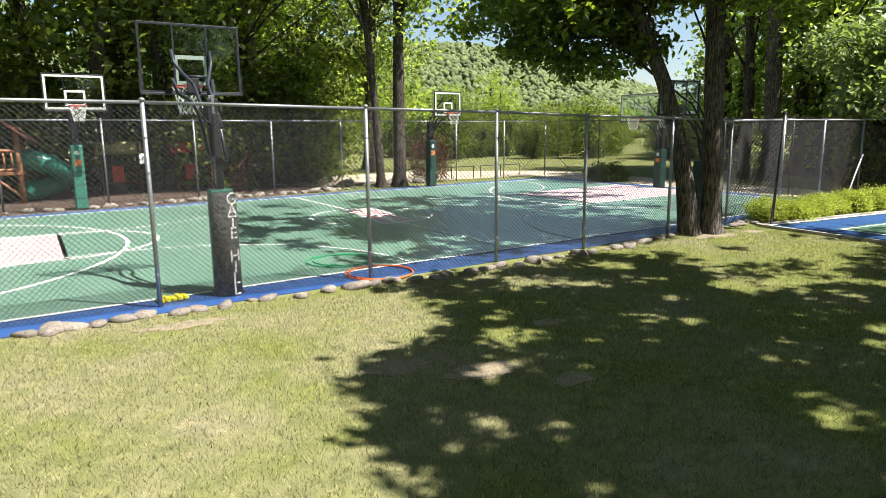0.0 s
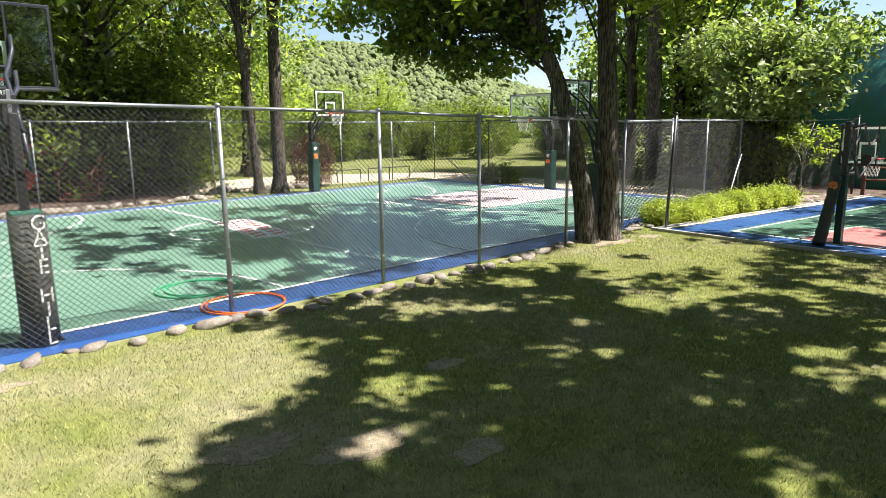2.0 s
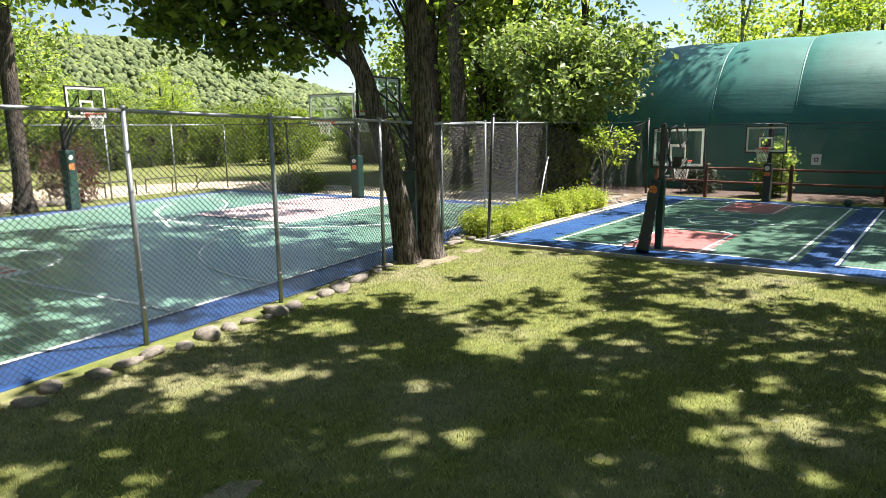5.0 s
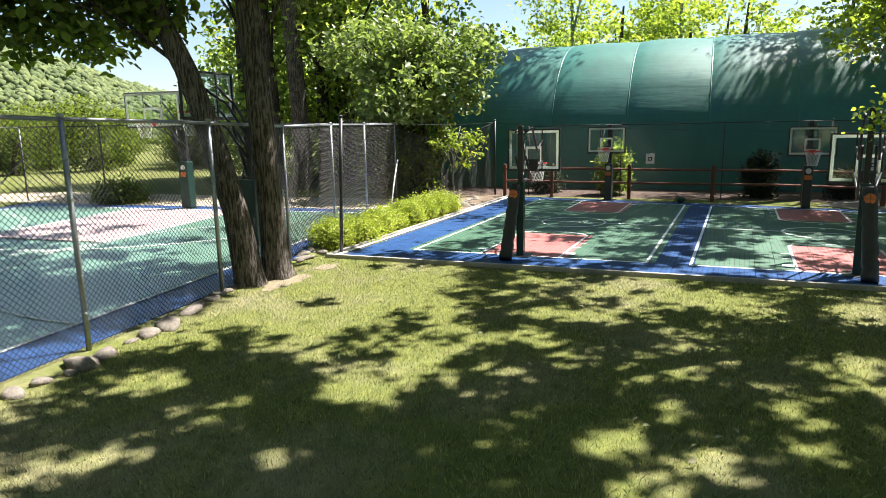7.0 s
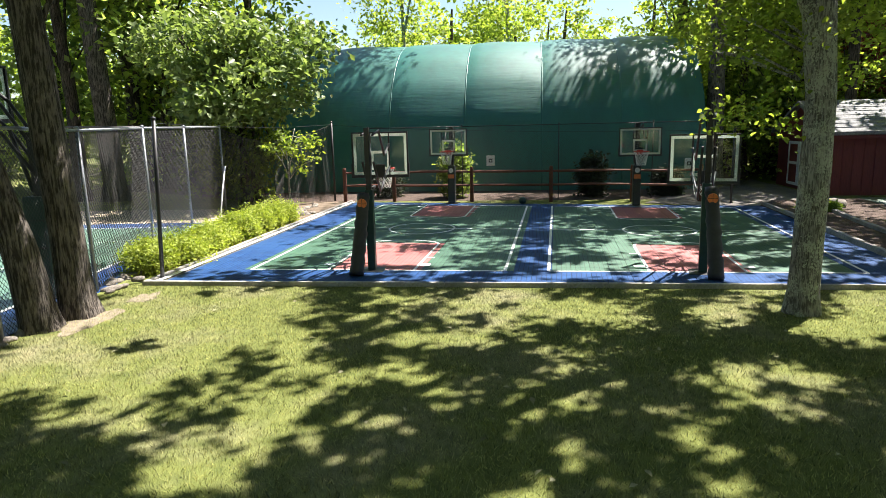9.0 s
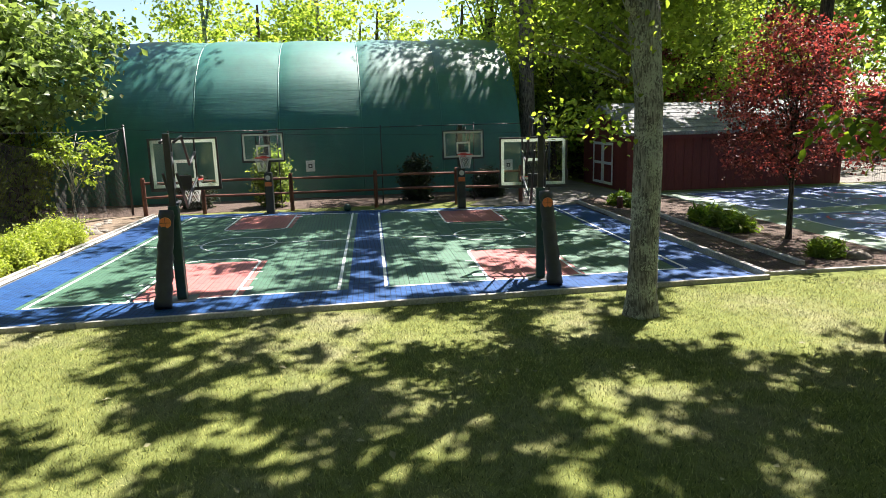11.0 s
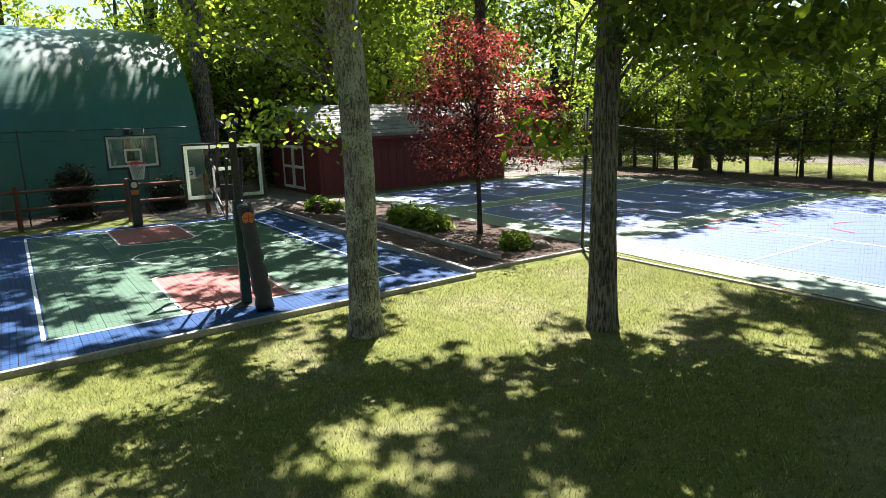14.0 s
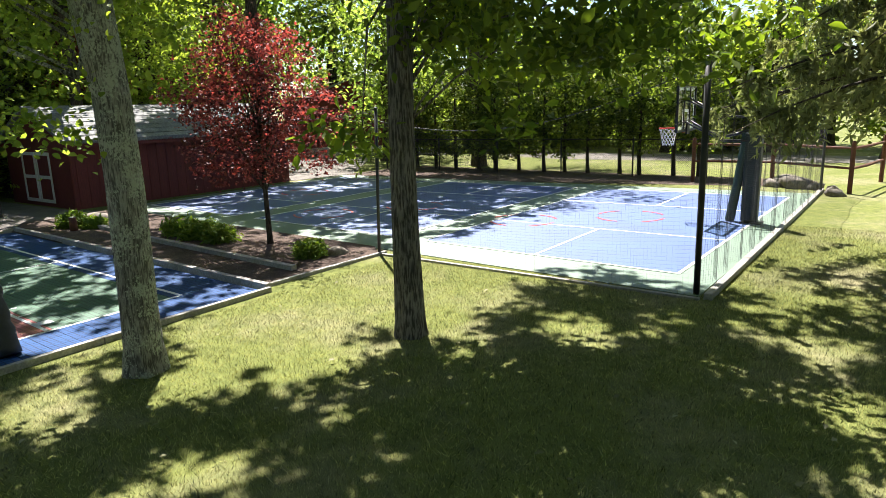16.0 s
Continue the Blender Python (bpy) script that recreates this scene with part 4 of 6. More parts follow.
def hoop(m, label, rim=3.05, board_w=1.83, board_h=1.07, reach=1.3, pole_top=2.6, pad_h=1.75, pad=None, pad_round=False, pole=0.075, gap=0.13, frame_mat=None, badge=True, tall_mast=0.0, strut_mat=None, white_edge=True, group="basketball hoops", pad_side=0.0, gooseneck=False):
    """A basketball hoop that faces +x from its foot. rim: height of the ring; reach: from pole to board."""
    pad = pad or M_tealpad
    strut_mat = strut_mat or M_strut
    frame_mat = frame_mat or M_frame
    root = thing("basketball_hoop", m, label, "basketball hoop", group)
    zb = rim - gap
    zt = zb + board_h
    top = max(pole_top, tall_mast)
    part("pole", Geo().box((-pole, -pole, -0.1), (pole, pole, top), 0.012), M_black, root)
    base = Geo().box((-0.2, -0.2, 0.0), (0.2, 0.2, 0.03), 0.006)
    part("base_plate", base, M_black, root)
    if pad_round:
        part("column", Geo().box((-0.05, -0.065, 0.03), (0.10, 0.065, pad_h + 0.06), 0.012), M_greenpad, root, "dark green steel column")
        part("spine", Geo().box((0.101, -0.03, 0.05), (0.12, 0.03, pad_h), 0.004), M_black, root)
        g = Geo()
        segs = 16
        path = [(-0.47 + 0.29 * (i / segs) ** 0.8 + 0.008 * math.sin(i * 1.9), pad_side * (1 - 0.7 * i / segs) + 0.006 * math.sin(i * 2.1), 0.03 + pad_h * i / segs) for i in range(segs + 1)]
        g.tube(path, [0.115 - 0.02 * i / segs + 0.008 * math.sin(i * 2.6) for i in range(segs + 1)], 16)
        pd = part("pole_pad", g, pad, root, smooth=True)
        ball = Geo()
        tip = Vector(path[-3])
        ball.tube([(tip.x - 0.10, tip.y, tip.z), (tip.x - 0.122, tip.y, tip.z)], 0.075, 20)
        bd = part("ball_badge", ball, M_orange, pd, "orange ball badge")
        seam = Geo()
        seam.box((tip.x - 0.126, tip.y - 0.07, tip.z - 0.003), (tip.x - 0.1225, tip.y + 0.07, tip.z + 0.003)).box((tip.x - 0.126, tip.y - 0.003, tip.z - 0.07), (tip.x - 0.1225, tip.y + 0.003, tip.z + 0.07))
        part("ball_seam", seam, M_black, bd)
    else:
        hp = 0.16 if board_w > 1.3 else 0.105
        g = Geo().box((-pole - 0.03, -hp, 0.04), (pole + 0.13, hp, pad_h), 0.03)
        pd = part("pole_pad", g, pad, root)
        for z in (0.35, 0.75, 1.15):
            if z < pad_h - 0.1:
                part("strap", Geo().box((-pole - 0.034, -hp - 0.004, z), (pole + 0.134, hp + 0.004, z + 0.02), 0.004), M_blackpad, pd)
    if badge:
        part("badge", Geo().tube([(pole + 0.13, 0, pad_h * 0.88), (pole + 0.137, 0, pad_h * 0.88)], 0.07, 18), M_signwhite, pd, "round white badge")
        part("badge_panel", Geo().box((pole + 0.13, -0.09, pad_h * 0.68), (pole + 0.137, 0.09, pad_h * 0.78), 0.003), M_orange, pd, "orange label panel")
    # board
    xb = reach
    hw = board_w / 2
    fw = 0.035 if board_w > 1.3 else 0.028
    fr = Geo()
    fr.box((xb - 0.03, -hw, zb), (xb + 0.012, hw, zb + fw), 0.006).box((xb - 0.03, -hw, zt - fw), (xb + 0.012, hw, zt), 0.006)
    fr.box((xb - 0.03, -hw, zb + fw), (xb + 0.012, -hw + fw, zt - fw), 0.006).box((xb - 0.03, hw - fw, zb + fw), (xb + 0.012, hw, zt - fw), 0.006)
    for y in (-0.3 * board_w / 1.83, 0.3 * board_w / 1.83):
        fr.box((xb - 0.03, y - 0.012, zb + fw), (xb - 0.008, y + 0.012, zt - fw))
    board = part("backboard", fr, frame_mat, root, "dark metal board frame")
    glass = part("glass_panel", Geo().box((xb - 0.004, -hw + fw, zb + fw), (xb + 0.004, hw - fw, zt - fw)), M_glass, board, "clear acrylic panel")
    mk = Geo()
    b = 0.058 if board_w > 1.25 else 0.048
    e = fw + 0.002
    if white_edge:
        y0, z0, z1 = hw - e, zb + e, zt - e
        mk.box((xb + 0.005, -y0, z0), (xb + 0.008, y0, z0 + b)).box((xb + 0.005, -y0, z1 - b), (xb + 0.008, y0, z1))
        mk.box((xb + 0.005, -y0, z0 + b), (xb + 0.008, -y0 + b, z1 - b)).box((xb + 0.005, y0 - b, z0 + b), (xb + 0.008, y0, z1 - b))
    sw, sh = 0.305 * board_w / 1.83, 0.455 * board_h / 1.07
    s0 = rim + 0.0
    mk.box((xb + 0.005, -sw, s0), (xb + 0.008, sw, s0 + b * 0.9)).box((xb + 0.005, -sw, s0 + sh - b), (xb + 0.008, sw, s0 + sh))
    mk.box((xb + 0.005, -sw, s0 + b), (xb + 0.008, -sw + b, s0 + sh - b)).box((xb + 0.005, sw - b, s0 + b), (xb + 0.008, sw, s0 + sh - b))
    part("white_marking", mk, M_whiteframe, board, "white border and aiming square")
    pads = Geo()
    pads.box((xb - 0.035, -hw - 0.012, zb - 0.02), (xb + 0.02, hw + 0.012, zb + 0.012), 0.008)
    for s in (-1, 1):
        pads.box((xb - 0.035, min(s * hw, s * (hw + 0.014)), zb), (xb + 0.02, max(s * hw, s * (hw + 0.014)), zb + 0.3 * board_h), 0.005)
    part("edge_padding", pads, M_blackpad, board, "black rubber edge padding")
    # ring, bracket and net
    rr = 0.228 if board_w > 1.3 else 0.19
    cx = xb + 0.15 + rr
    ring = part("rim", Geo().ring((cx, 0, rim), rr, 0.011, 32, 6).box((xb + 0.01, -0.08, rim - 0.09), (xb + 0.03, 0.08, rim + 0.03), 0.004).box((xb + 0.02, -0.06, rim - 0.02), (xb + 0.16, 0.06, rim + 0.006), 0.004), M_rim, root, "red steel ring")
    part("bracket", Geo().box((xb - 0.07, -0.09, rim - 0.12), (xb - 0.03, 0.09, rim + 0.1), 0.006), M_black, root)
    net = Geo()
    n, rows, depth = 12, 6, 0.42 * rr / 0.228
    def at(i, j):
        k = j / rows
        r = rr * (1 - 0.42 * k ** 0.7)
        a = 2 * math.pi * (i + 0.5 * (j % 2)) / n
        return (cx + r * math.cos(a), r * math.sin(a), rim - 0.01 - depth * k)
    for i in range(n):
        for j in range(rows):
            net.tube([at(i, j), at(i, j + 1)], 0.0045, 4, False)
            net.tube([at(i, j), at(i - 1 if j % 2 == 0 else i + 1, j + 1)], 0.0045, 4, False)
    part("net", net, M_net, ring, "white cord net")
    # carrying arms
    zc = (zb + zt) / 2
    thick = 0.026 if board_w > 1.3 else 0.02
    for s in (-1, 1):
        y = s * sw
        if gooseneck:
            up = [(0.05, s * 0.09, 2.35), (0.42, s * 0.095, 2.72), (0.72, s * 0.10, 2.98), (0.98, s * 0.20, 3.16), (1.14, s * 0.27, 3.32), (xb - 0.03, s * 0.28, 3.5)]
            low = [(0.02, s * 0.12, 1.9), (0.22, s * 0.12, 2.28), (0.46, s * 0.13, 2.58), (0.76, s * 0.15, 2.74), (1.04, s * 0.26, 2.86), (xb - 0.03, s * 0.29, 3.08)]
        else:
            up = [(0.02, s * 0.09, top - 0.12), (xb * 0.45, s * 0.1, max(top - 0.05, zc - 0.15)), (xb * 0.72, y * 0.75, zc), (xb - 0.03, y, zt - board_h * 0.28)]
            low = [(0.02, s * 0.09, top - 0.55), (xb * 0.45, s * 0.1, zb - 0.2), (xb * 0.75, y * 0.75, zb + 0.02), (xb - 0.03, y, zb + board_h * 0.22)]
        part("upper_arm", Geo().tube(up, thick, 8), strut_mat, root, smooth=True)
        part("lower_arm", Geo().tube(low, thick, 8), strut_mat, root, smooth=True)
    if gooseneck:
        part("cross_bar", Geo().tube([(0.9, -0.17, 3.1), (0.9, 0.17, 3.1)], 0.02, 8), strut_mat, root, smooth=True)
        part("piston", Geo().tube([(0.16, 0, 1.55), (0.16, 0, 1.97)], 0.028, 10), M_galv, root, "bright steel piston", True)
    if not gooseneck:
        part("adjuster", Geo().tube([(0.12, 0, pad_h + 0.05), (xb * 0.42, 0, zb - 0.12)], 0.03, 8), strut_mat, root, smooth=True)
    return root, pd


gate, gate_pad = hoop(pose(1.5, 9.62, 0, 0, 0, 95), "tall basketball hoop with mottled black lettered pole pad", 3.0, 1.47, 1.02, 1.25, 2.55, 1.5, M_tealpad, pole=0.045, badge=False, frame_mat=M_strut, white_edge=False, gooseneck=True)
box = part("actuator_box", Geo().box((0.10, -0.075, 1.95), (0.24, 0.075, 2.75), 0.012), M_black, gate, "black boxed actuator")
for s in (-1, 1):
    part("actuator_rail", Geo().box((0.17 + s * 0.075, -0.02, 1.9), (0.19 + s * 0.075, 0.02, 2.8), 0.004), M_galv, box)
cover = part("lettered_cover", Geo().tube([(-0.14, 0.02, 0.02), (-0.145, 0.02, 0.7), (-0.15, 0.02, 1.46)], [0.19, 0.185, 0.18], 16), M_camo, gate_pad, "mottled black cover", True)
for i, ch in enumerate("GATE HILL"):
    if ch != " ":
        letter_text(ch, 0.235, M_signwhite, gate_pad, pose(-0.315, -0.055, 1.38 - i * 0.16, 90, 0, -70), "white letters reading gate hill")
hoop(pose(-0.55, 22.7, 0, 0, 0, -82), "basketball hoop with green padded pole across the sport court", 3.05, 1.58, 1.02, 1.1, 2.7, 1.95, M_tealpad)
hoop(pose(11.95, 23.9, 0, 0, 0, -80), "basketball hoop with dark green padded pole beside the trees", 2.9, 1.31, 0.94, 1.2, 2.6, 1.85, M_greenpad)
hoop(pose(18.9, 18.25, 0, 0, 0, 187), "basketball hoop with green padded pole at the court end", 2.62, 1.83, 0.98, 1.3, 2.4, 1.45, M_greenpad, frame_mat=M_galv)
hoop(pose(12.65, 10.85, 0, 0, 0, 92), "basketball hoop with green padded pole behind the twin trees", 2.7, 1.4, 0.82, 0.85, 2.4, 1.5, M_greenpad, strut_mat=M_black)
hoop(pose(14.46, 6.47, 0, 0, 0, 3), "low basketball hoop with black padded pole beside the lawn", 1.6, 1.02, 0.79, 1.18, 2.35, 1.3, M_blackpad, True, 0.042, 0.12, badge=False, tall_mast=2.35, strut_mat=M_black, group="low basketball hoops", pad_side=0.17)
hoop(pose(14.42, 1.21, 0, 0, 0, -11), "low basketball hoop with black padded pole and orange ball badge", 1.42, 1.12, 0.82, 1.2, 2.5, 1.35, M_blackpad, True, 0.042, 0.12, badge=False, tall_mast=2.48, strut_mat=M_black, group="low basketball hoops", pad_side=-0.17)
hoop(pose(23.65, 6.2, 0, 0, 0, 178), "low basketball hoop with dark green padded pole by the rail fence", 1.6, 1.1, 0.76, 0.6, 2.1, 1.15, M_darkpad, False, 0.06, 0.12, strut_mat=M_black, tall_mast=2.3, group="low basketball hoops")
hoop(pose(22.8, 0.95, 0, 0, 0, 178), "low basketball hoop with dark padded pole by the rail fence", 1.55, 1.1, 0.74, 0.6, 2.1, 1.15, M_darkpad, False, 0.06, 0.12, strut_mat=M_black, tall_mast=2.3, group="low basketball hoops")
side_hoop, _ = hoop(pose(8.93, -10.45, 0, 0, 0, 0), "basketball hoop with green padded pole at the paddle courts", 1.9, 1.29, 0.9, 1.4, 2.2, 1.8, M_darkpad, gap=0.05, badge=False, strut_mat=M_black)
part("brace_pad", Geo().tube([(0.42, 0, 0.03), (0.3, 0, 0.9), (0.2, 0, 1.8)], [0.095, 0.09, 0.085], 10), M_greenpad, side_hoop, "slanted green brace pad")


# ---- dome ----
def dome():
    root = thing("air_dome", pose(33.2, -2.02, 0), "dark green ribbed fabric sports dome", "dome")
    a, h, p = 5.8, 5.6, 2.35
    panels, pw = 6, 2.74

    def prof(t, puff):
        c, s = math.cos(t), math.sin(t)
        x = -math.copysign(abs(c) ** (2 / p), c) * (a + puff)
        return x, abs(s) ** (2 / p) * (h + puff)

    nt, ny = 40, 12
    for k in range(panels):
        g = Geo()
        verts, faces = [], []
        for i in range(ny + 1):
            f = i / ny
            puff = 0.02 + 0.065 * math.sin(math.pi * min(f * 0.5 + 0.42 * f ** 2.2, 1)) ** 0.8 if 0 < i < ny else 0.02
            for j in range(nt + 1):
                x, z = prof(math.pi * j / nt, puff)
                x += 0.02 * math.sin(j * 1.7 + k) * (1 if 0 < i < ny else 0)
                verts.append((x, (k + f) * pw, z))
        for i in range(ny):
            for j in range(nt):
                q = i * (nt + 1) + j
                faces.append((q, q + nt + 1, q + nt + 2, q + 1))
        part("fabric_panel", g.add(verts, faces), M_dome, root, smooth=True)
    for k, y in ((0, -0.01), (1, panels * pw + 0.01)):
        verts = [(0, y, 0.0)] + [(prof(math.pi * j / nt, 0)[0], y, prof(math.pi * j / nt, 0)[1]) for j in range(nt + 1)]
        part("end_wall", Geo().add(verts, [(0, j + 1, j + 2) for j in range(nt)]), M_dome, root)
    for k in range(panels + 1):
        pts = [(prof(math.pi * j / nt, 0.0)[0], k * pw, prof(math.pi * j / nt, 0.0)[1]) for j in range(nt + 1)]
        part("rib", Geo().tube(pts, 0.035, 6), M_dome, root, smooth=True)
    return root


dome()


# ---- sheds ----
def barn(m, length, depth, eave, ridge, label, doors=True, skirt=0.0):
    """A red shed: long side on -x, ridge along y, white double door on the +y end."""
    root = thing("shed", m, label, "shed")
    t = 0.08
    part("wall", Geo().box((0, -length, skirt), (t, 0, eave)), M_barn, root)
    part("wall", Geo().box((depth - t, -length, skirt), (depth, 0, eave)), M_barn, root)
    for y0, y1 in ((-t, 0), (-length, -length + t)):
        v = [(t, y0, skirt), (depth - t, y0, skirt), (depth - t, y0, eave), (depth / 2, y0, ridge), (t, y0, eave), (t, y1, skirt), (depth - t, y1, skirt), (depth - t, y1, eave), (depth / 2, y1, ridge), (t, y1, eave)]
        part("gable_wall", Geo().add(v, [(0, 1, 2, 3, 4), (9, 8, 7, 6, 5), (0, 5, 6, 1), (1, 6, 7, 2), (2, 7, 8, 3), (3, 8, 9, 4), (4, 9, 5, 0)]), M_barn, root)
    for s in (0, 1):
        x0, x1 = (-0.22, depth / 2) if s == 0 else (depth + 0.22, depth / 2)
        sl = (ridge - eave) / (depth / 2)
        z0 = eave - 0.22 * sl
        roof = part("roof", Geo().add([(x0, -length - 0.2, z0), (x1, -length - 0.2, ridge), (x1, 0.2, ridge), (x0, 0.2, z0), (x0, -length - 0.2, z0 + 0.09), (x1, -length - 0.2, ridge + 0.09), (x1, 0.2, ridge + 0.09), (x0, 0.2, z0 + 0.09)],
                                      [(0, 1, 2, 3), (7, 6, 5, 4), (0, 4, 5, 1), (1, 5, 6, 2), (2, 6, 7, 3), (3, 7, 4, 0)]), M_shingle, root, "grey shingled roof")
        for r in range(8):
            f0 = r / 8
            xa, za = x0 + (x1 - x0) * f0, z0 + (ridge - z0) * f0 + 0.095
            xb, zb = x0 + (x1 - x0) * (f0 + 0.13), z0 + (ridge - z0) * (f0 + 0.13) + 0.092
            part("shingle_course", Geo().add([(xa, -length - 0.2, za + 0.015), (xb, -length - 0.2, zb), (xb, 0.2, zb), (xa, 0.2, za + 0.015), (xa, -length - 0.2, za - 0.01), (xa, 0.2, za - 0.01)], [(0, 1, 2, 3), (4, 0, 3, 5)]), M_shingle, roof)
        part("fascia", Geo().box((min(x0, x0 + 0.02), -length - 0.2, z0 - 0.1), (max(x0, x0 + 0.02), 0.2, z0 + 0.02)), M_barn, root)
    for i in range(int(length / 0.3)):
        y = -0.15 - i * 0.3
        part("batten", Geo().box((-0.014, y - 0.02, skirt), (0, y + 0.02, eave)), M_barn, root)
    for y in (-0.05, -length + 0.05):
        part("corner_trim", Geo().box((-0.02, y - 0.05, skirt), (-0.002, y + 0.05, eave)), M_barn, root)
    if doors:
        for i in range(2):
            x = depth * 0.28 + i * depth * 0.23
            w = depth * 0.22
            d = part("door", Geo().box((x, 0.002, 0.12), (x + w, 0.03, 1.55)), M_barn, root, "red door leaf with white frame")
            f = Geo().box((x, 0.03, 0.12), (x + 0.09, 0.045, 1.55)).box((x + w - 0.09, 0.03, 0.12), (x + w, 0.045, 1.55))
            for z in (0.12, 0.8, 1.46):
                f.box((x + 0.09, 0.03, z), (x + w - 0.09, 0.045, z + 0.09))
            part("door_frame", f, M_barnwhite, d, "white cross frame")
        part("corner_trim", Geo().box((-0.002, 0.002, 0), (0.1, 0.02, eave)), M_barn, root)
    if skirt:
        g = wires((0, -length), (0, 0), 0.02, skirt, 0.02, skirt, 0.12, 0.022)
        part("lattice_skirt", g, M_barnwhite, root, "white lattice skirt")
        part("lattice_skirt", wires((0, -0.03), (depth, -0.03), 0.02, skirt, 0.02, skirt, 0.12, 0.022), M_barnwhite, root, "white lattice skirt")
    return root


barn(pose(24.95, -4.85, 0), 7.6, 3.9, 1.88, 2.75, "dark red wooden shed with white double door and grey roof")
barn(pose(29.3, -26.3, 0, 0, 0, 43), 9, 7.6, 2.75, 4.2, "dark red cabin on a white lattice skirt", False, 0.5)


# ---- rocks ----
def rock_mesh(seed, flat=0.5):
    bm = bmesh.new()
    bmesh.ops.create_icosphere(bm, subdivisions=2, radius=1.0)
    for v in bm.verts:
        d = v.co.copy()
        k = 1 + 0.42 * noise.noise(d * 1.1 + Vector((seed * 5.3, 0, 0))) + 0.10 * noise.noise(d * 2.7 + Vector((0, seed * 3.1, 0)))
        v.co = Vector((d.x * k * 1.15, d.y * k * 0.8, max(-0.3, min(d.z * k * flat, 0.42 + 0.12 * noise.noise(d * 2)))))
    g = Geo().take(bm)
    me = g.mesh("rock", True)
    me.materials.append(M_rock)
    return me


ROCKS = [rock_mesh(i) for i in range(7)]


def rock(x, y, size, rng, label="rounded pale fieldstone bordering the court", group="border stones", sink=0.25, tall=1.0):
    ob = new("rock", ROCKS[rng.randrange(7)])
    s = size * rng.choice((0.6, 0.85, 1.0, 1.2, 1.55))
    ob.matrix_basis = pose(x, y, s * (0.36 - sink), rng.uniform(-12, 12), rng.uniform(-12, 12), rng.uniform(0, 360)) @ Matrix.Diagonal((s, s, s * tall, 1))
    return tagged(ob, label, "rock", group)


rng = random.Random(5)
x = -3.2
while x < 11.2:
    y = float(np.interp(x, (-3.2, 3.4, 4.5, 7.1, 9.0, 11.2), (8.6, 8.98, 8.92, 9.2, 9.5, 10.1)))
    rock(x, y + rng.uniform(-0.1, 0.08), 0.125, rng, "flat tan fieldstone bordering the court")
    x += rng.uniform(0.2, 0.46)
x = -6.0
while x < 9.5:
    y = 22.55 + (x + 2) * 0.168
    rock(x, y + rng.uniform(-0.1, 0.15), 0.2, rng, "pale fieldstone along the far court edge")
    x += rng.uniform(0.3, 0.55)
for i in range(16):
    rock(8.6 + i * 0.24 + rng.uniform(-0.1, 0.1), 25.9 + rng.uniform(-0.3, 0.9), 0.3, rng, "large pale boulder in the bank by the trees")
for i in range(9):
    rock(12.9 + i * 0.13, 10.15 + rng.uniform(-0.2, 0.3) + i * 0.03, 0.11, rng, "small stone at the foot of the fence")
for x, y, s in ((14.35, -4.15, 0.12), (22.2, -4.0, 0.34), (9.0, -16.7, 0.24), (8.5, -16.5, 0.22), (9.6, -16.8, 0.23), (10.3, -16.9, 0.2), (8.05, -16.2, 0.2), (9.3, -17.1, 0.25), (8.7, -16.95, 0.23), (7.9, -15.3, 0.18)):
    rock(x, y, s, rng, "large rounded boulder at the planting edge", "boulders", 0.1, 1.5)
for i in range(14):
    rock(21 + rng.uniform(0, 3), 10.0 + rng.uniform(-0.1, 0.5), 0.13, rng, "small stone beside the tile court")


# ---- loose things on the court ----
def hula(x, y, r, mat, label):
    tagged(part("hula_hoop", Geo().ring((0, 0, 0.014), r, 0.012, 40, 6), mat, smooth=True), label, "hoop toy", "hula hoops").matrix_basis = pose(x, y, 0.02)


M_hulagreen = surface("green_hoop_plastic", (0.02, 0.28, 0.11), (0.03, 0.34, 0.14), 0.35, bump=0)
M_hulared = surface("orange_red_hoop_plastic", (0.68, 0.10, 0.02), (0.75, 0.16, 0.04), 0.35, bump=0)
hula(3.6, 10.9, 0.55, M_hulagreen, "green plastic hula hoop lying on the court")
hula(3.72, 10.93, 0.53, M_hulagreen, "green plastic hula hoop lying on another")
hula(3.85, 9.6, 0.54, M_hulared, "orange plastic hula hoop by the fence")
hula(3.9, 9.63, 0.52, M_hulared, "red plastic hula hoop by the fence")
yb = Geo()
for i in range(5):
    yb.box((-0.28 + i * 0.11, -0.14, 0), (-0.19 + i * 0.11, 0.14, 0.10 + 0.03 * (i % 2)), 0.03)
tagged(part("yellow_bag", yb, M_yellow), "crumpled yellow plastic bag by the fence foot", "bag").matrix_basis = pose(0.75, 9.5, 0.015, 0, 0, 12) @ Matrix.Diagonal((0.75, 0.75, 0.5, 1))


def round_ball(x, y, r, mat, label):
    bm = bmesh.new()
    bmesh.ops.create_uvsphere(bm, u_segments=20, v_segments=12, radius=r)
    root = tagged(part("ball", Geo().take(bm), mat, smooth=True), label, "ball")
    root.matrix_basis = pose(x, y, r + 0.012)
    part("ball_seam", Geo().ring((0, 0, 0), r * 1.0, r * 0.02, 24, 5), M_black, root)
    return root


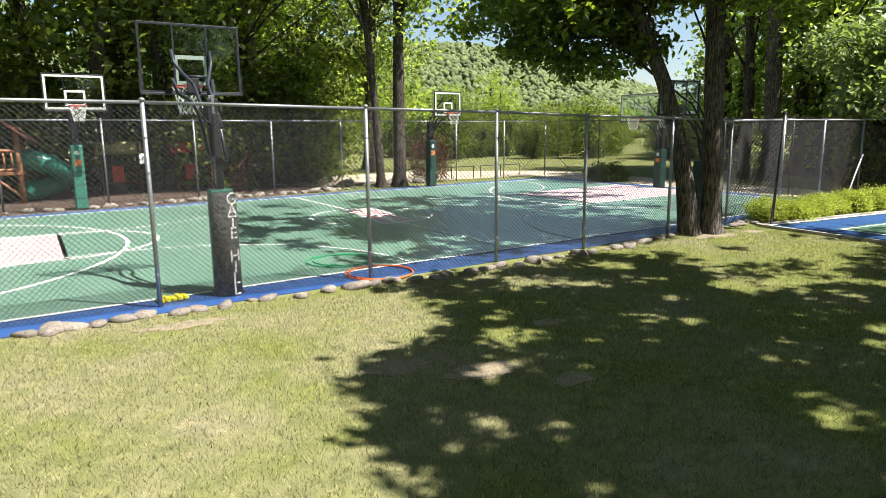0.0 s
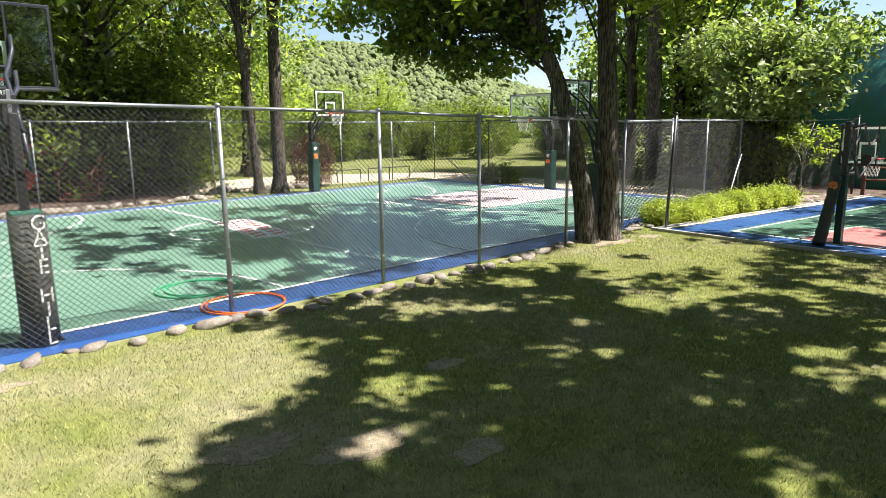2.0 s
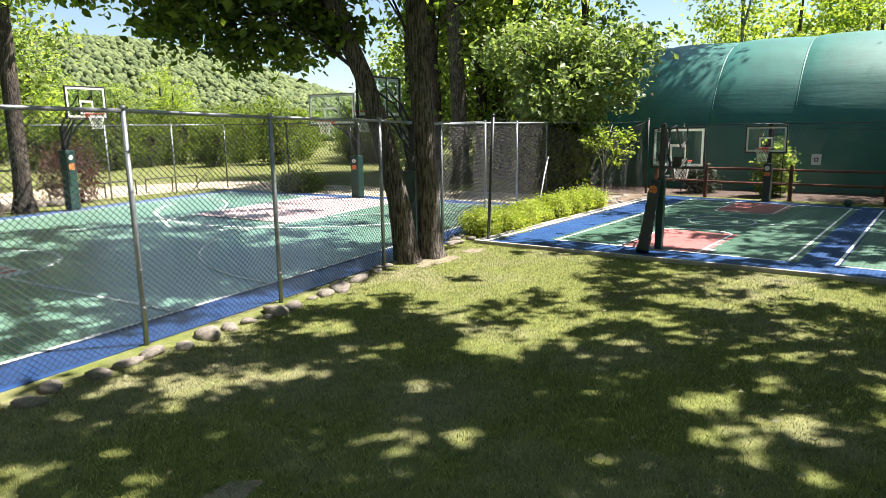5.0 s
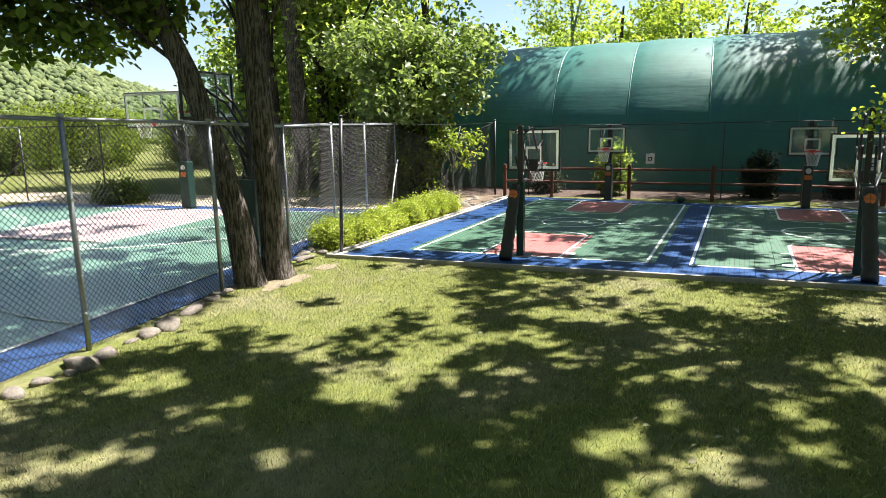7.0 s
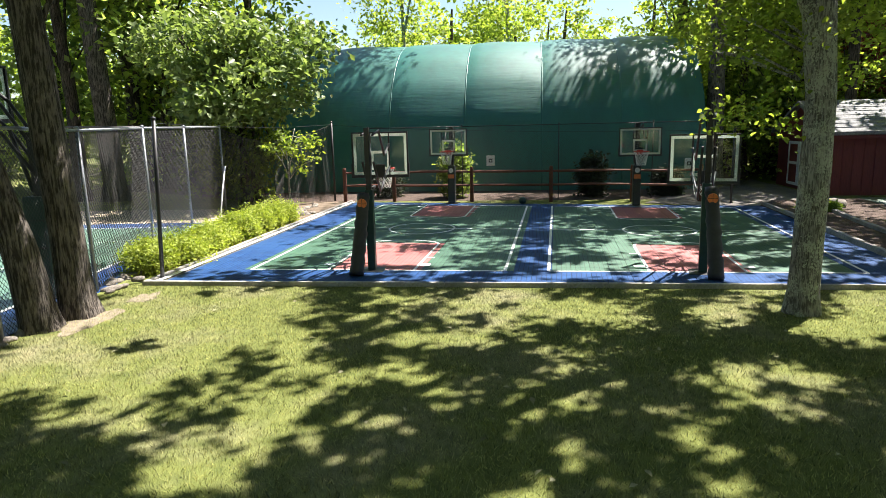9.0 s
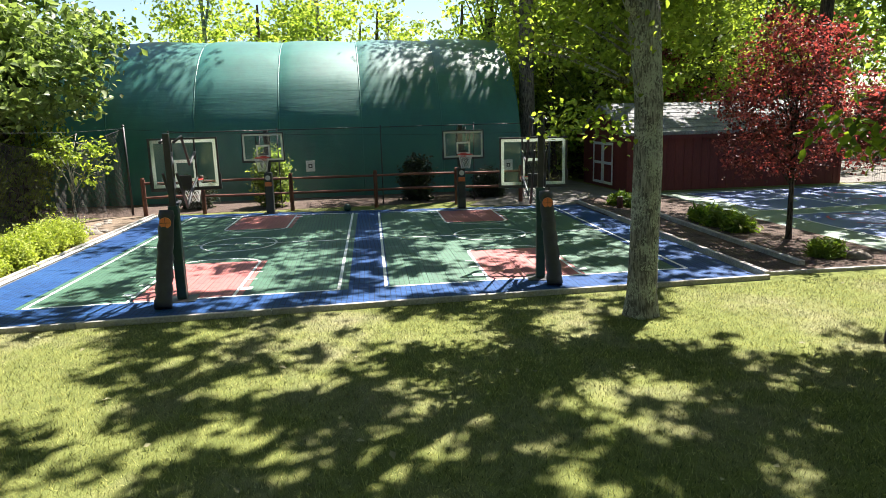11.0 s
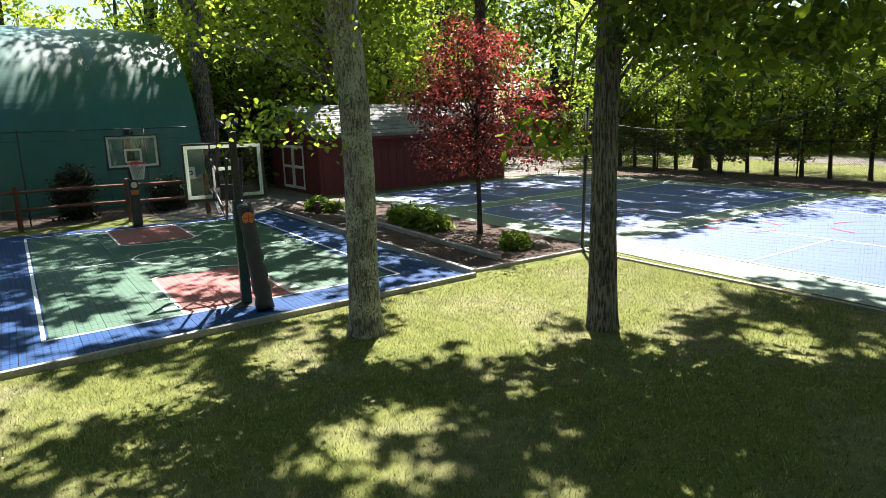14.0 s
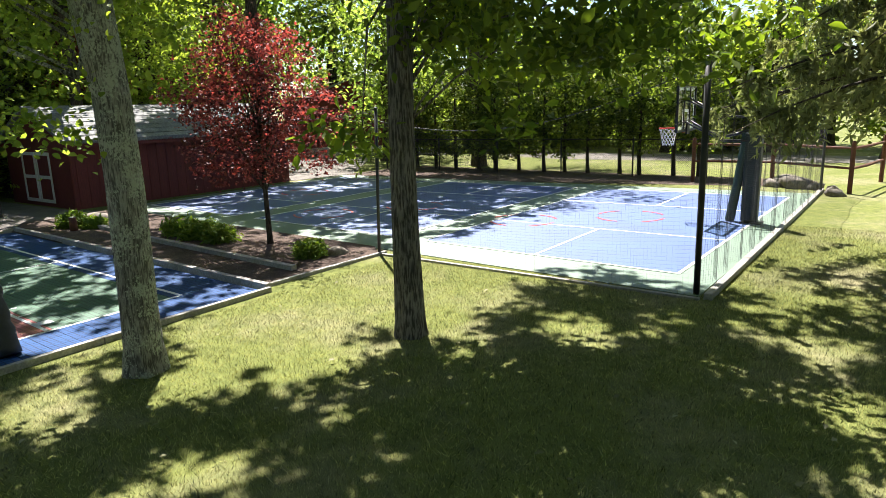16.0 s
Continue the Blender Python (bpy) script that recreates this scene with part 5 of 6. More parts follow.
round_ball(23.29, 4.09, 0.11, M_greenpad, "dark green play ball lying by the rail fence")
stump = thing("log_stump", pose(21.34, -3.06, 0.03), "short cut log standing in the mulch", "log")
part("log", Geo().tube([(0, 0, -0.05), (0.005, 0, 0.15), (0, 0.004, 0.3)], [0.085, 0.08, 0.078], 12), M_redwood, stump, smooth=True)
part("cut_face", Geo().tube([(0, 0.004, 0.3), (0, 0.004, 0.304)], 0.068, 12), M_timber, stump, "pale sawn face")


# ---- near trees ----
TWIN = "mature tree with dark ridged bark beside the fence"
leaning_tree = tree("lawn_tree", (11.14, 9.85, 0), [(0, 0, -0.1), (-0.1, 0.1, 1.1), (-0.24, 0.26, 2.1), (-0.5, 0.45, 3.2), (-0.85, 0.75, 4.3), (-1.3, 1.2, 6.0), (-1.6, 1.7, 9.5)], [0.215, 0.195, 0.185, 0.17, 0.155, 0.12, 0.07],
     [(-1.9, 1.9, 4.7, 1.5, 1.3, 0.6), (-1.0, 2.6, 5.6, 1.6, 1.4, 0.6), (-0.6, 0.4, 5.4, 1.2, 1.2, 0.5)], 46, 120, 0.36, 0.19, L_oak, M_bark, "leaning tree with dark ridged bark beside the fence", seed=11, limbs=20, flare=0.3, limb_r=0.04, span=(0.6, 0.9))
add_crown(leaning_tree, [(-1.4, 1.5, 4.9, 1.3, 1.3, 0.6), (-2.6, 2.5, 5.0, 1.3, 1.3, 0.6), (-0.2, 0.6, 5.3, 1.2, 1.2, 0.5), (-3.4, 3.2, 4.5, 0.8, 0.8, 0.4), (1.6, -0.4, 5.4, 1.2, 1.2, 0.5)], 96, 74, 0.28, 0.165, L_oak, 145, 0.2, 0.6, True)
add_crown(leaning_tree, [(-1.5, 1.7, 3.7, 0.9, 0.9, 0.45), (-2.4, 2.4, 4.0, 0.9, 0.9, 0.4), (-0.7, 1.2, 4.2, 0.7, 0.7, 0.35)], 52, 42, 0.22, 0.15, L_oak, 146, 0.2, 0.6, True)
for e in ((-1.7, 1.8, 3.8), (-2.5, 2.5, 4.1), (-0.8, 1.3, 4.25)):
    part("limb", Geo().tube([(-0.8, 0.7, 4.15), ((-1.0 + e[0]) / 2, (0.75 + e[1]) / 2, (4.25 + e[2]) / 2), e], [0.035, 0.022, 0.008], 6), M_bark, leaning_tree, smooth=True)
add_crown(leaning_tree, [(-0.6, 0.9, 3.9, 0.45, 0.45, 0.3), (-0.95, 1.1, 4.15, 0.5, 0.5, 0.3)], 16, 60, 0.2, 0.15, L_oak, 146, 0.2, 0.6, True)
upright_tree = tree("lawn_tree", (11.72, 9.78, 0), [(0, 0, -0.1), (-0.02, 0.04, 1.5), (-0.06, 0.12, 3.4), (-0.1, 0.22, 5.5), (0.3, 0.3, 11)], [0.225, 0.2, 0.185, 0.165, 0.1],
     [(0.6, 1.6, 5.8, 1.6, 1.6, 0.7), (1.0, -0.2, 5.2, 1.2, 1.2, 0.5), (-0.6, 0.4, 5.4, 1.0, 1.0, 0.5)], 40, 120, 0.36, 0.19, L_oak, M_bark, TWIN, seed=12, limbs=20, flare=0.35, limb_r=0.04, span=(0.6, 0.9))
canopy(leaning_tree, (2.6, 10.2, 9.5, 20.5), 9.0, 12.0, 0.72, 701, [(2.8, 11.3, 1.6, 1.5), (3.8, 14.2, 1.0, 0.6), (6.5, 12.2, 0.7, 0.4), (7.6, 18.6, 1.2, 0.8), (5.4, 18.8, 1.0, 0.7)], [(3.0, 12.0, 2.2, 2.6, 0.35), (4.5, 19.5, 3.0, 1.6, 0.4)], fleck=1.0)
canopy(upright_tree, (8.5, 9.6, 15.5, 20.0), 9.0, 12.5, 0.56, 702, [(14.5, 15.5, 1.8, 1.4), (11.0, 13.0, 0.7, 0.5), (13.0, 12.2, 1.2, 0.7)], [(14.5, 12.0, 2.5, 2.5, 0.4)], fleck=1.0)
lichen_tree = tree("lawn_tree", (12.33, 0.56, 0), [(0, 0, -0.1), (0.02, -0.04, 1.8), (0.03, -0.03, 2.6), (0.04, 0.06, 3.6), (0.1, 0.22, 4.6), (0.5, 0.3, 6.5), (1.0, -0.6, 13.0)], [0.18, 0.165, 0.165, 0.185, 0.15, 0.13, 0.07],
     [(1.2, -0.3, 8.5, 1.6, 1.6, 0.8), (2.0, -2.0, 9.5, 1.6, 1.3, 0.8)], 14, 34, 0.3, 0.2, L_oak, M_greybark, "grey-barked tree with pale green lichen on the lawn", seed=13, limbs=14, flare=0.25, limb_r=0.05, span=(0.75, 0.98), hollow=0.1)
part("limb", Geo().tube([(0.04, 0.02, 3.25), (-0.02, 0.26, 3.75), (-0.12, 0.55, 4.5), (-0.3, 0.95, 6.2)], [0.1, 0.095, 0.085, 0.06], 10), M_greybark, lichen_tree, smooth=True)
furrow_tree = tree("lawn_tree", (10.74, -1.62, 0), [(0, 0, -0.1), (0.01, 0.0, 1.2), (0.03, -0.03, 2.4), (0.04, -0.08, 3.6), (0.1, 0.0, 6.0), (0.1, 0.0, 12)], [0.165, 0.142, 0.136, 0.132, 0.12, 0.06],
     [(-1.2, -0.95, 3.5, 1.5, 1.35, 0.75), (-2.1, -1.45, 2.95, 0.9, 0.9, 0.45), (-0.9, -0.8, 2.55, 0.55, 0.55, 0.4), (0.5, 0.25, 2.35, 0.3, 0.3, 0.35), (-0.3, -1.0, 4.5, 1.7, 1.6, 0.6)], 120, 64, 0.3, 0.145, L_oak, M_furrow, "lawn tree with dark furrowed bark and low leafy limbs", seed=14, limbs=14, flare=0.25, limb_r=0.022, span=(0.3, 0.8), near=True)
# sunny gaps in the shade of the two lawn trees
LAWN_GAPS = [(10.45, 1.98, 0.45, 0.25), (10.2, 1.52, 0.3, 0.34), (9.6, 1.8, 0.3, 0.45), (10.5, 3.05, 0.32, 0.32), (11.87, 4.29, 0.28, 0.32), (12.45, 3.4, 0.5, 0.65), (10.96, 5.12, 0.32, 0.5), (11.09, 4.5, 0.42, 0.42),
             (9.24, 2.55, 0.2, 0.42), (7.89, 3.85, 0.25, 0.42), (7.58, 3.15, 0.3, 0.4), (8.09, 2.64, 0.26, 0.33), (8.78, 5.05, 0.2, 0.36), (8.04, 6.13, 0.26, 0.46), (7.7, 8.13, 0.4, 0.5), (6.03, 7.52, 0.32, 0.4),
             (9.45, 5.79, 0.3, 0.32), (4.34, 6.46, 0.3, 0.28), (4.05, 5.85, 0.6, 0.4), (3.05, 5.2, 0.35, 0.25), (7.13, 3.6, 0.36, 0.4), (5.59, 7.91, 0.6, 0.45), (8.23, 6.4, 0.42, 0.4), (2.85, 7.0, 0.8, 0.7), (9.25, -2.71, 0.7, 0.6)]
OPEN_LAWN = [(11.2, 2.6, 1.2, 0.9, 0.5), (1.9, 7.6, 1.9, 2.0, 0.0), (0.3, 4.5, 1.5, 2.3, 0.0), (11.4, 8.4, 2.3, 2.0, 0.10), (12.4, -2.6, 2.3, 2.7, 0.03), (12.6, 4.4, 0.9, 0.8, 0.4), (9.5, 6.6, 1.5, 0.9, 0.7), (6.2, 8.6, 2.4, 1.1, 0.75)]
canopy(furrow_tree, (2.0, -6.5, 7.6, 1.8), 8.5, 12.0, 0.66, 713, LAWN_GAPS, OPEN_LAWN, fleck=1.7)
canopy(furrow_tree, (0.9, 0.8, 8.1, 8.9), 8.5, 12.0, 0.97, 711, LAWN_GAPS, OPEN_LAWN, fleck=0.5)
canopy(lichen_tree, (7.6, -5.0, 13.9, 9.0), 8.0, 12.0, 0.78, 712, LAWN_GAPS, OPEN_LAWN, fleck=1.9)
canopy(furrow_tree, (7.8, -3.6, 11.2, 1.5), 8.5, 12.0, 0.6, 714, LAWN_GAPS, OPEN_LAWN, fleck=1.8)
# Low leaves take a brighter leaf colour that imitates sun on them.
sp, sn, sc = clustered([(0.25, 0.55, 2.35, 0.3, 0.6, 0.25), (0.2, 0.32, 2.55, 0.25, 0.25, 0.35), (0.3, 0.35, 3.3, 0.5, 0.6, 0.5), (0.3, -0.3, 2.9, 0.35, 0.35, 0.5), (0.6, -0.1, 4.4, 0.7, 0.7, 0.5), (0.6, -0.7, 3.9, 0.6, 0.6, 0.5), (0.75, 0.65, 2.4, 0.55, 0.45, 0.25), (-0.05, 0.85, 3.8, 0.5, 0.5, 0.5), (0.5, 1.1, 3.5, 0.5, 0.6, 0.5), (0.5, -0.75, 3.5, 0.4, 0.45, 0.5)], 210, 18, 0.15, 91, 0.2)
part("low_foliage", pointed_leaves("low_foliage", sp, sn, 0.086, 0.056), L_bright, lichen_tree, "light green low leaves, coloured as if in sun")
for q in sc[:12]:
    e = Vector(q)
    part("limb", Geo().tube([(0.2, 0.15, max(1.8, e.z - 0.5)), e * 0.6 + Vector((0.1, 0, e.z * 0.35)), e], [0.02, 0.013, 0.006], 6), M_greybark, lichen_tree, smooth=True)


# ---- purple-leaved tree, shrubs ----
tree("purple_leaf_tree", (16.15, -4.2, 0), [(0, 0, -0.05), (0.02, 0, 0.8), (0.0, 0.02, 1.5), (0.05, 0, 2.6), (0, 0, 3.5)], [0.055, 0.045, 0.04, 0.025, 0.01],
     [(0, 0, 1.75, 1.6, 1.6, 0.55), (0.1, 0, 2.6, 1.65, 1.65, 0.7), (0.1, 0, 3.4, 1.2, 1.2, 0.7), (0.1, 0.1, 3.9, 0.85, 0.85, 0.4)], 300, 38, 0.14, 0.078, L_red, M_darkbark, "small tree with dark purple and red leaves in the mulched bed", seed=21, limbs=56, flare=0.2, hollow=0.25, limb_r=0.018, span=(0.3, 0.8))

tree("purple_leaf_tree", (30.0, -8.2, 0), [(0, 0, -0.05), (0.02, 0, 1.5), (0.0, 0.1, 3.0), (0, 0, 5.0)], [0.08, 0.06, 0.04, 0.015],
     [(0, 0, 3.4, 1.3, 1.5, 0.7), (0.1, 0.2, 4.5, 1.1, 1.3, 0.8), (0, 0, 5.4, 0.7, 0.8, 0.5)], 110, 40, 0.2, 0.13, L_red, M_darkbark, "dark purple-leaved tree behind the shed roof", seed=24, limbs=10, hollow=0.2, limb_r=0.02, split=False)


def shrub(name, x, y, r, h, n, leaf, mat, label, seed, group="", slim=0.6):
    p, nrm, c = clustered([(0, 0, h * 0.45, r, r, h * 0.55)], n, 26, 0.09 * r / 0.4, seed, 0.55, 0.9)
    p[:, 2] = np.maximum(p[:, 2], 0.015)
    root = thing(name, pose(x, y, 0), label, "shrub", group)
    g = Geo()
    rg = random.Random(seed)
    for i in range(7):
        e = Vector(c[i])
        g.tube([(rg.uniform(-0.04, 0.04), rg.uniform(-0.04, 0.04), -0.02), e * 0.55, e], [0.012, 0.008, 0.004], 5)
    part("stems", g, M_darkbark, root)
    part("foliage", cards("foliage", p, nrm, leaf, leaf * slim), mat, root)
    return root


rng = random.Random(8)
for i in range(8):
    k = i / 7
    shrub("boxwood_shrub", 14.35 + 5.5 * k + rng.uniform(-0.06, 0.06), 10.28 - 0.1 * k + rng.uniform(-0.06, 0.06), 0.43 + rng.uniform(-0.06, 0.05), 0.5 + rng.uniform(-0.1, 0.06), 300, 0.055, L_box, "rounded bright yellow-green shrub in the row beside the court", 40 + i, "shrub row")
for i, (x, y, r, h) in enumerate(((17.9, -3.9, 0.5, 0.5), (17.2, -3.85, 0.4, 0.42), (18.6, -3.9, 0.42, 0.5), (14.6, -3.75, 0.33, 0.45), (21.9, -3.3, 0.4, 0.5), (21.3, -3.5, 0.3, 0.35))):
    shrub("fern_clump", x, y, r * 0.7, h * 0.62, 46, 0.2, L_fern, "green ferny clump growing in the mulch", 60 + i, slim=0.22)
for i, (x, y, r, h) in enumerate(((25.4, 6.3, 0.5, 1.7), (25.4, 1.9, 0.45, 1.35), (25.5, -0.4, 0.45, 0.8), (25.6, 8.6, 0.45, 0.9))):
    # The first shrub keeps a lit leaf colour; the rest carry painted shade.
    shrub("evergreen_shrub", x, y, r, h, 130, 0.12, L_wood if i == 0 else L_fir, "dark green shrub growing against the dome", 70 + i)
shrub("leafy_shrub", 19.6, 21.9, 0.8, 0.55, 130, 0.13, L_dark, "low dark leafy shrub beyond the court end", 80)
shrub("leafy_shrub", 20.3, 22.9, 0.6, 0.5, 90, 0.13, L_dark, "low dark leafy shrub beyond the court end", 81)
shrub("bronze_shrub", 13.0, 26.2, 0.9, 2.1, 150, 0.10, leaf_material("bronze_leaves", (0.05, 0.025, 0.02), (0.14, 0.07, 0.05), (1.5, 1.0, 0.8), 0.3), "bronze-leaved shrub beside the far trees", 82)
tree("young_tree", (22.9, 11.0, 0), [(0, 0, 0), (0.03, 0.05, 0.6), (-0.03, 0.0, 1.2), (0.0, 0.1, 2.2)], [0.035, 0.03, 0.025, 0.012], [(0, 0, 1.9, 0.9, 0.9, 0.4), (0.2, -0.5, 1.4, 0.5, 0.5, 0.3)], 34, 22, 0.14, 0.13, L_bright, M_greybark, "slender young tree in front of the dark netting", seed=22, limbs=12, limb_r=0.014)
tree("broad_tree", (24.6, 13.2, 0), [(0, 0, 0), (0.1, 0, 1.5), (0, 0.1, 3.2), (0.3, 0, 6)], [0.16, 0.13, 0.11, 0.05], [(-0.6, -0.8, 3.7, 2.1, 2.1, 1.0), (-0.2, 0.8, 4.8, 2.2, 2.2, 1.2), (-1.4, -0.2, 3.0, 1.6, 1.6, 0.6), (0.4, -1.6, 5.0, 1.6, 1.6, 0.9)], 250, 30, 0.28, 0.24, L_pale, M_darkbark, "broad tree with large light green low leaves, coloured as if in sun", seed=23, limbs=18)


# ---- playground behind the far fence ----
def playset():
    root = thing("log_playset", pose(-2.4, 26.4, 0), "cedar log play tower with railings and pitched roof", "playset")
    for x, y in ((-1.6, -0.6), (0.1, -0.6), (-1.6, 0.9), (0.1, 0.9)):
        part("post", Geo().tube([(x, y, -0.1), (x, y, 1.2), (x, y, 2.5)], [0.09, 0.085, 0.08], 9), M_cedar, root, smooth=True)
    part("platform", Geo().box((-1.7, -0.7, 0.95), (0.2, 1.0, 1.05), 0.01), M_cedar, root)
    for z in (1.12, 1.75):
        part("rail", Geo().tube([(-1.6, -0.62, z), (0.1, -0.62, z)], 0.05, 8), M_cedar, root, smooth=True)
    for i in range(7):
        x = -1.42 + i * 0.22
        part("baluster", Geo().tube([(x, -0.62, 1.12), (x, -0.62, 1.75)], 0.03, 7), M_cedar, root, smooth=True)
    part("brace", Geo().tube([(-0.7, -0.6, 0.95), (0.08, -0.6, 0.2)], 0.05, 8), M_cedar, root, smooth=True)
    for s in (-1, 1):
        part("roof_board", Geo().add([(-0.75, -0.9, 3.0), (-0.75, 1.2, 3.0), (-0.75 + s * 1.4, 1.2, 1.98), (-0.75 + s * 1.4, -0.9, 1.98), (-0.75, -0.9, 3.06), (-0.75, 1.2, 3.06), (-0.75 + s * 1.4, 1.2, 2.04), (-0.75 + s * 1.4, -0.9, 2.04)], [(0, 1, 2, 3), (7, 6, 5, 4), (0, 3, 7, 4), (2, 1, 5, 6), (3, 2, 6, 7)]), M_redwood, root)
    path = [(-0.05, -0.2, 1.45), (0.45, -0.3, 1.42), (0.95, -0.25, 1.25), (1.3, 0.05, 0.98), (1.3, 0.45, 0.72), (0.95, 0.5, 0.52), (0.5, 0.2, 0.4), (0.1, -0.1, 0.36)]
    sl = part("tube_slide", Geo().tube(path, 0.33, 16), M_plasticgreen, root, "green plastic tube slide", True)
    for p, q in ((2, 3), (4, 5), (6, 7)):
        a, b = Vector(path[p]), Vector(path[q])
        part("joint_flange", Geo().tube([a, a.lerp(b, 0.08)], 0.36, 16), M_plasticgreen, sl, smooth=True)
    return root


playset()


def fort(x, y, mat_top, label, seed):
    root = thing("play_fort", pose(x, y, 0), label, "playset")
    rg = random.Random(seed)
    for i, j in ((0, 0), (1.3, 0), (0, 1), (1.3, 1)):
        part("post", Geo().tube([(i, j, -0.1), (i, j, 1.9)], 0.05, 8), M_redwood, root)
    part("canopy", Geo().add([(-0.15, -0.15, 1.5), (1.45, -0.15, 1.5), (1.45, 1.15, 1.5), (-0.15, 1.15, 1.5), (-0.1, 0.5, 1.95), (1.4, 0.5, 1.95)], [(0, 1, 5, 4), (2, 3, 4, 5), (1, 2, 5), (3, 0, 4)]), mat_top, root)
    for z in (0.4, 0.75, 1.1):
        part("rail", Geo().tube([(0, 0, z), (1.3, 0, z)], 0.03, 7), M_redwood, root)
    part("panel", Geo().box((0.35, -0.03, 0.45), (0.75, 0.0, 1.05), 0.02), M_redplastic, root, "red plastic panel")
    return root


fort(0.1, 27.6, M_canopy, "wooden play fort with a faded yellow canopy", 1)
fort(2.7, 27.8, M_redplastic, "wooden play fort with red panels", 2)


def stair_rail():
    root = thing("log_stair", pose(2.6, 27.0, 0), "reddish log stair with railings in the woods", "stair")
    for i in range(7):
        part("step", Geo().box((0.0, -0.3 + i * 0.28, i * 0.17), (1.1, 0.0 + i * 0.28, 0.12 + i * 0.17), 0.015), M_redwood, root)
    for x in (0.0, 1.1):
        part("handrail", Geo().tube([(x, -0.3, 0.9), (x, 1.7, 2.1)], 0.05, 8), M_redwood, root)
        for i in range(5):
            y = -0.25 + i * 0.45
            part("baluster", Geo().tube([(x, y, 0.05 + i * 0.22), (x, y, 0.92 + i * 0.27)], 0.028, 7), M_redwood, root)
    return root


stair_rail().matrix_basis = pose(4.0, 26.8, 0, 0, 0, -35)


def sign(m, label, w=0.26, h=0.32):
    root = thing("sign_board", m, label, "sign")
    part("plate", Geo().box((-0.012, -w / 2, -h / 2), (0, w / 2, h / 2), 0.004), M_signwhite, root)
    g = Geo()
    s = w * 0.22
    g.box((-0.017, -s, -s), (-0.0125, s, -s * 0.5)).box((-0.017, -s, s * 0.5), (-0.0125, s, s)).box((-0.017, -s, -s * 0.5), (-0.0125, -s * 0.5, s * 0.5)).box((-0.017, s * 0.5, -s * 0.5), (-0.0125, s, s * 0.5))
    part("pictogram", g, M_black, root, "black square mark")
    return root


sign(pose(24.68, 5.1, 1.22), "small white sign on the black mesh fence")
sign(pose(24.6, -0.85, 1.05), "small white sign on the black mesh fence")
sign(pose(1.35, 23.75, 1.45, 0, 0, 98), "small white sign on the far chain-link fence")
tagged(part("leaning_pipe", Geo().tube([(0, 0, 1.35), (-0.5, -0.12, 0.8), (-1.35, -0.4, 0.02)], 0.02, 8), M_signwhite, smooth=True), "thin white pipe leaning on the netted fence", "pipe").matrix_basis = pose(21.55, 12.35, 0)
for x, y, dx, dy in ((19.2, 25.95, -1.9, -0.3), (19.2, 25.95, 0.25, -2.2)):
    tagged(part("fence_brace", Geo().tube([(0, 0, 1.5), (dx, dy, 0.05)], 0.02, 8), M_black), "black diagonal brace of the corner fence post", "brace").matrix_basis = pose(x, y, 0)


def low_barrier(x, y, ang, ln):
    root = thing("low_barrier", pose(x, y, 0, 0, 0, ang), "low black steel barrier frame beyond the court", "barrier")
    part("bar", Geo().tube([(0, 0, 0.55), (ln, 0, 0.55)], 0.025, 8), M_black, root)
    for k in range(3):
        part("leg", Geo().tube([(ln * k / 2, 0, 0), (ln * k / 2, 0, 0.55)], 0.025, 8), M_black, root)


low_barrier(13.2, 26.6, 8, 2.6)
low_barrier(16.2, 27.0, 5, 2.4)


# ---- woods ----
def wood_tree(name, seed, h, r, leaf_mat, label, low=0.25, clusters=90, per=32, leaf=0.33):
    rg = random.Random(seed)
    blobs = []
    for i in range(7):
        z = h * (low + (0.95 - low) * i / 6)
        w = r * (0.55 + 0.45 * math.sin(math.pi * (0.15 + 0.75 * i / 6)))
        blobs.append((rg.uniform(-0.4, 0.4) * r, rg.uniform(-0.4, 0.4) * r, z, w, w, h * 0.11))
    return tree(name, (0, 0, 0), [(0, 0, -0.2), (rg.uniform(-0.2, 0.2), rg.uniform(-0.2, 0.2), h * 0.3), (rg.uniform(-0.4, 0.4), rg.uniform(-0.4, 0.4), h * 0.6), (0, 0, h * 0.92)], [0.3, 0.24, 0.17, 0.05], blobs, clusters, per, 0.5, leaf, leaf_mat, M_darkbark, label, seed=seed, limbs=7, hollow=0.45, group="woodland trees", split=False)


KINDS = [
    wood_tree("woodland_tree", 31, 13, 3.4, L_wood, "tall broad-leaved woodland tree in full leaf", 0.28),
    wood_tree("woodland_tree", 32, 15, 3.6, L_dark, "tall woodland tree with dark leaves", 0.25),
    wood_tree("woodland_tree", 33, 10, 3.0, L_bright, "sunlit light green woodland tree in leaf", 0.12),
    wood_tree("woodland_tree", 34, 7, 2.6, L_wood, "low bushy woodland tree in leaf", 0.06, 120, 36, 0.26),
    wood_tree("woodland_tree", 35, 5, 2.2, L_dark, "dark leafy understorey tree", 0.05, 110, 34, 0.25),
    wood_tree("woodland_tree", 36, 10, 3.0, L_bright, "light green woodland tree with small sunlit leaves", 0.12, 150, 46, 0.18),
]
spots = []
rng = random.Random(77)


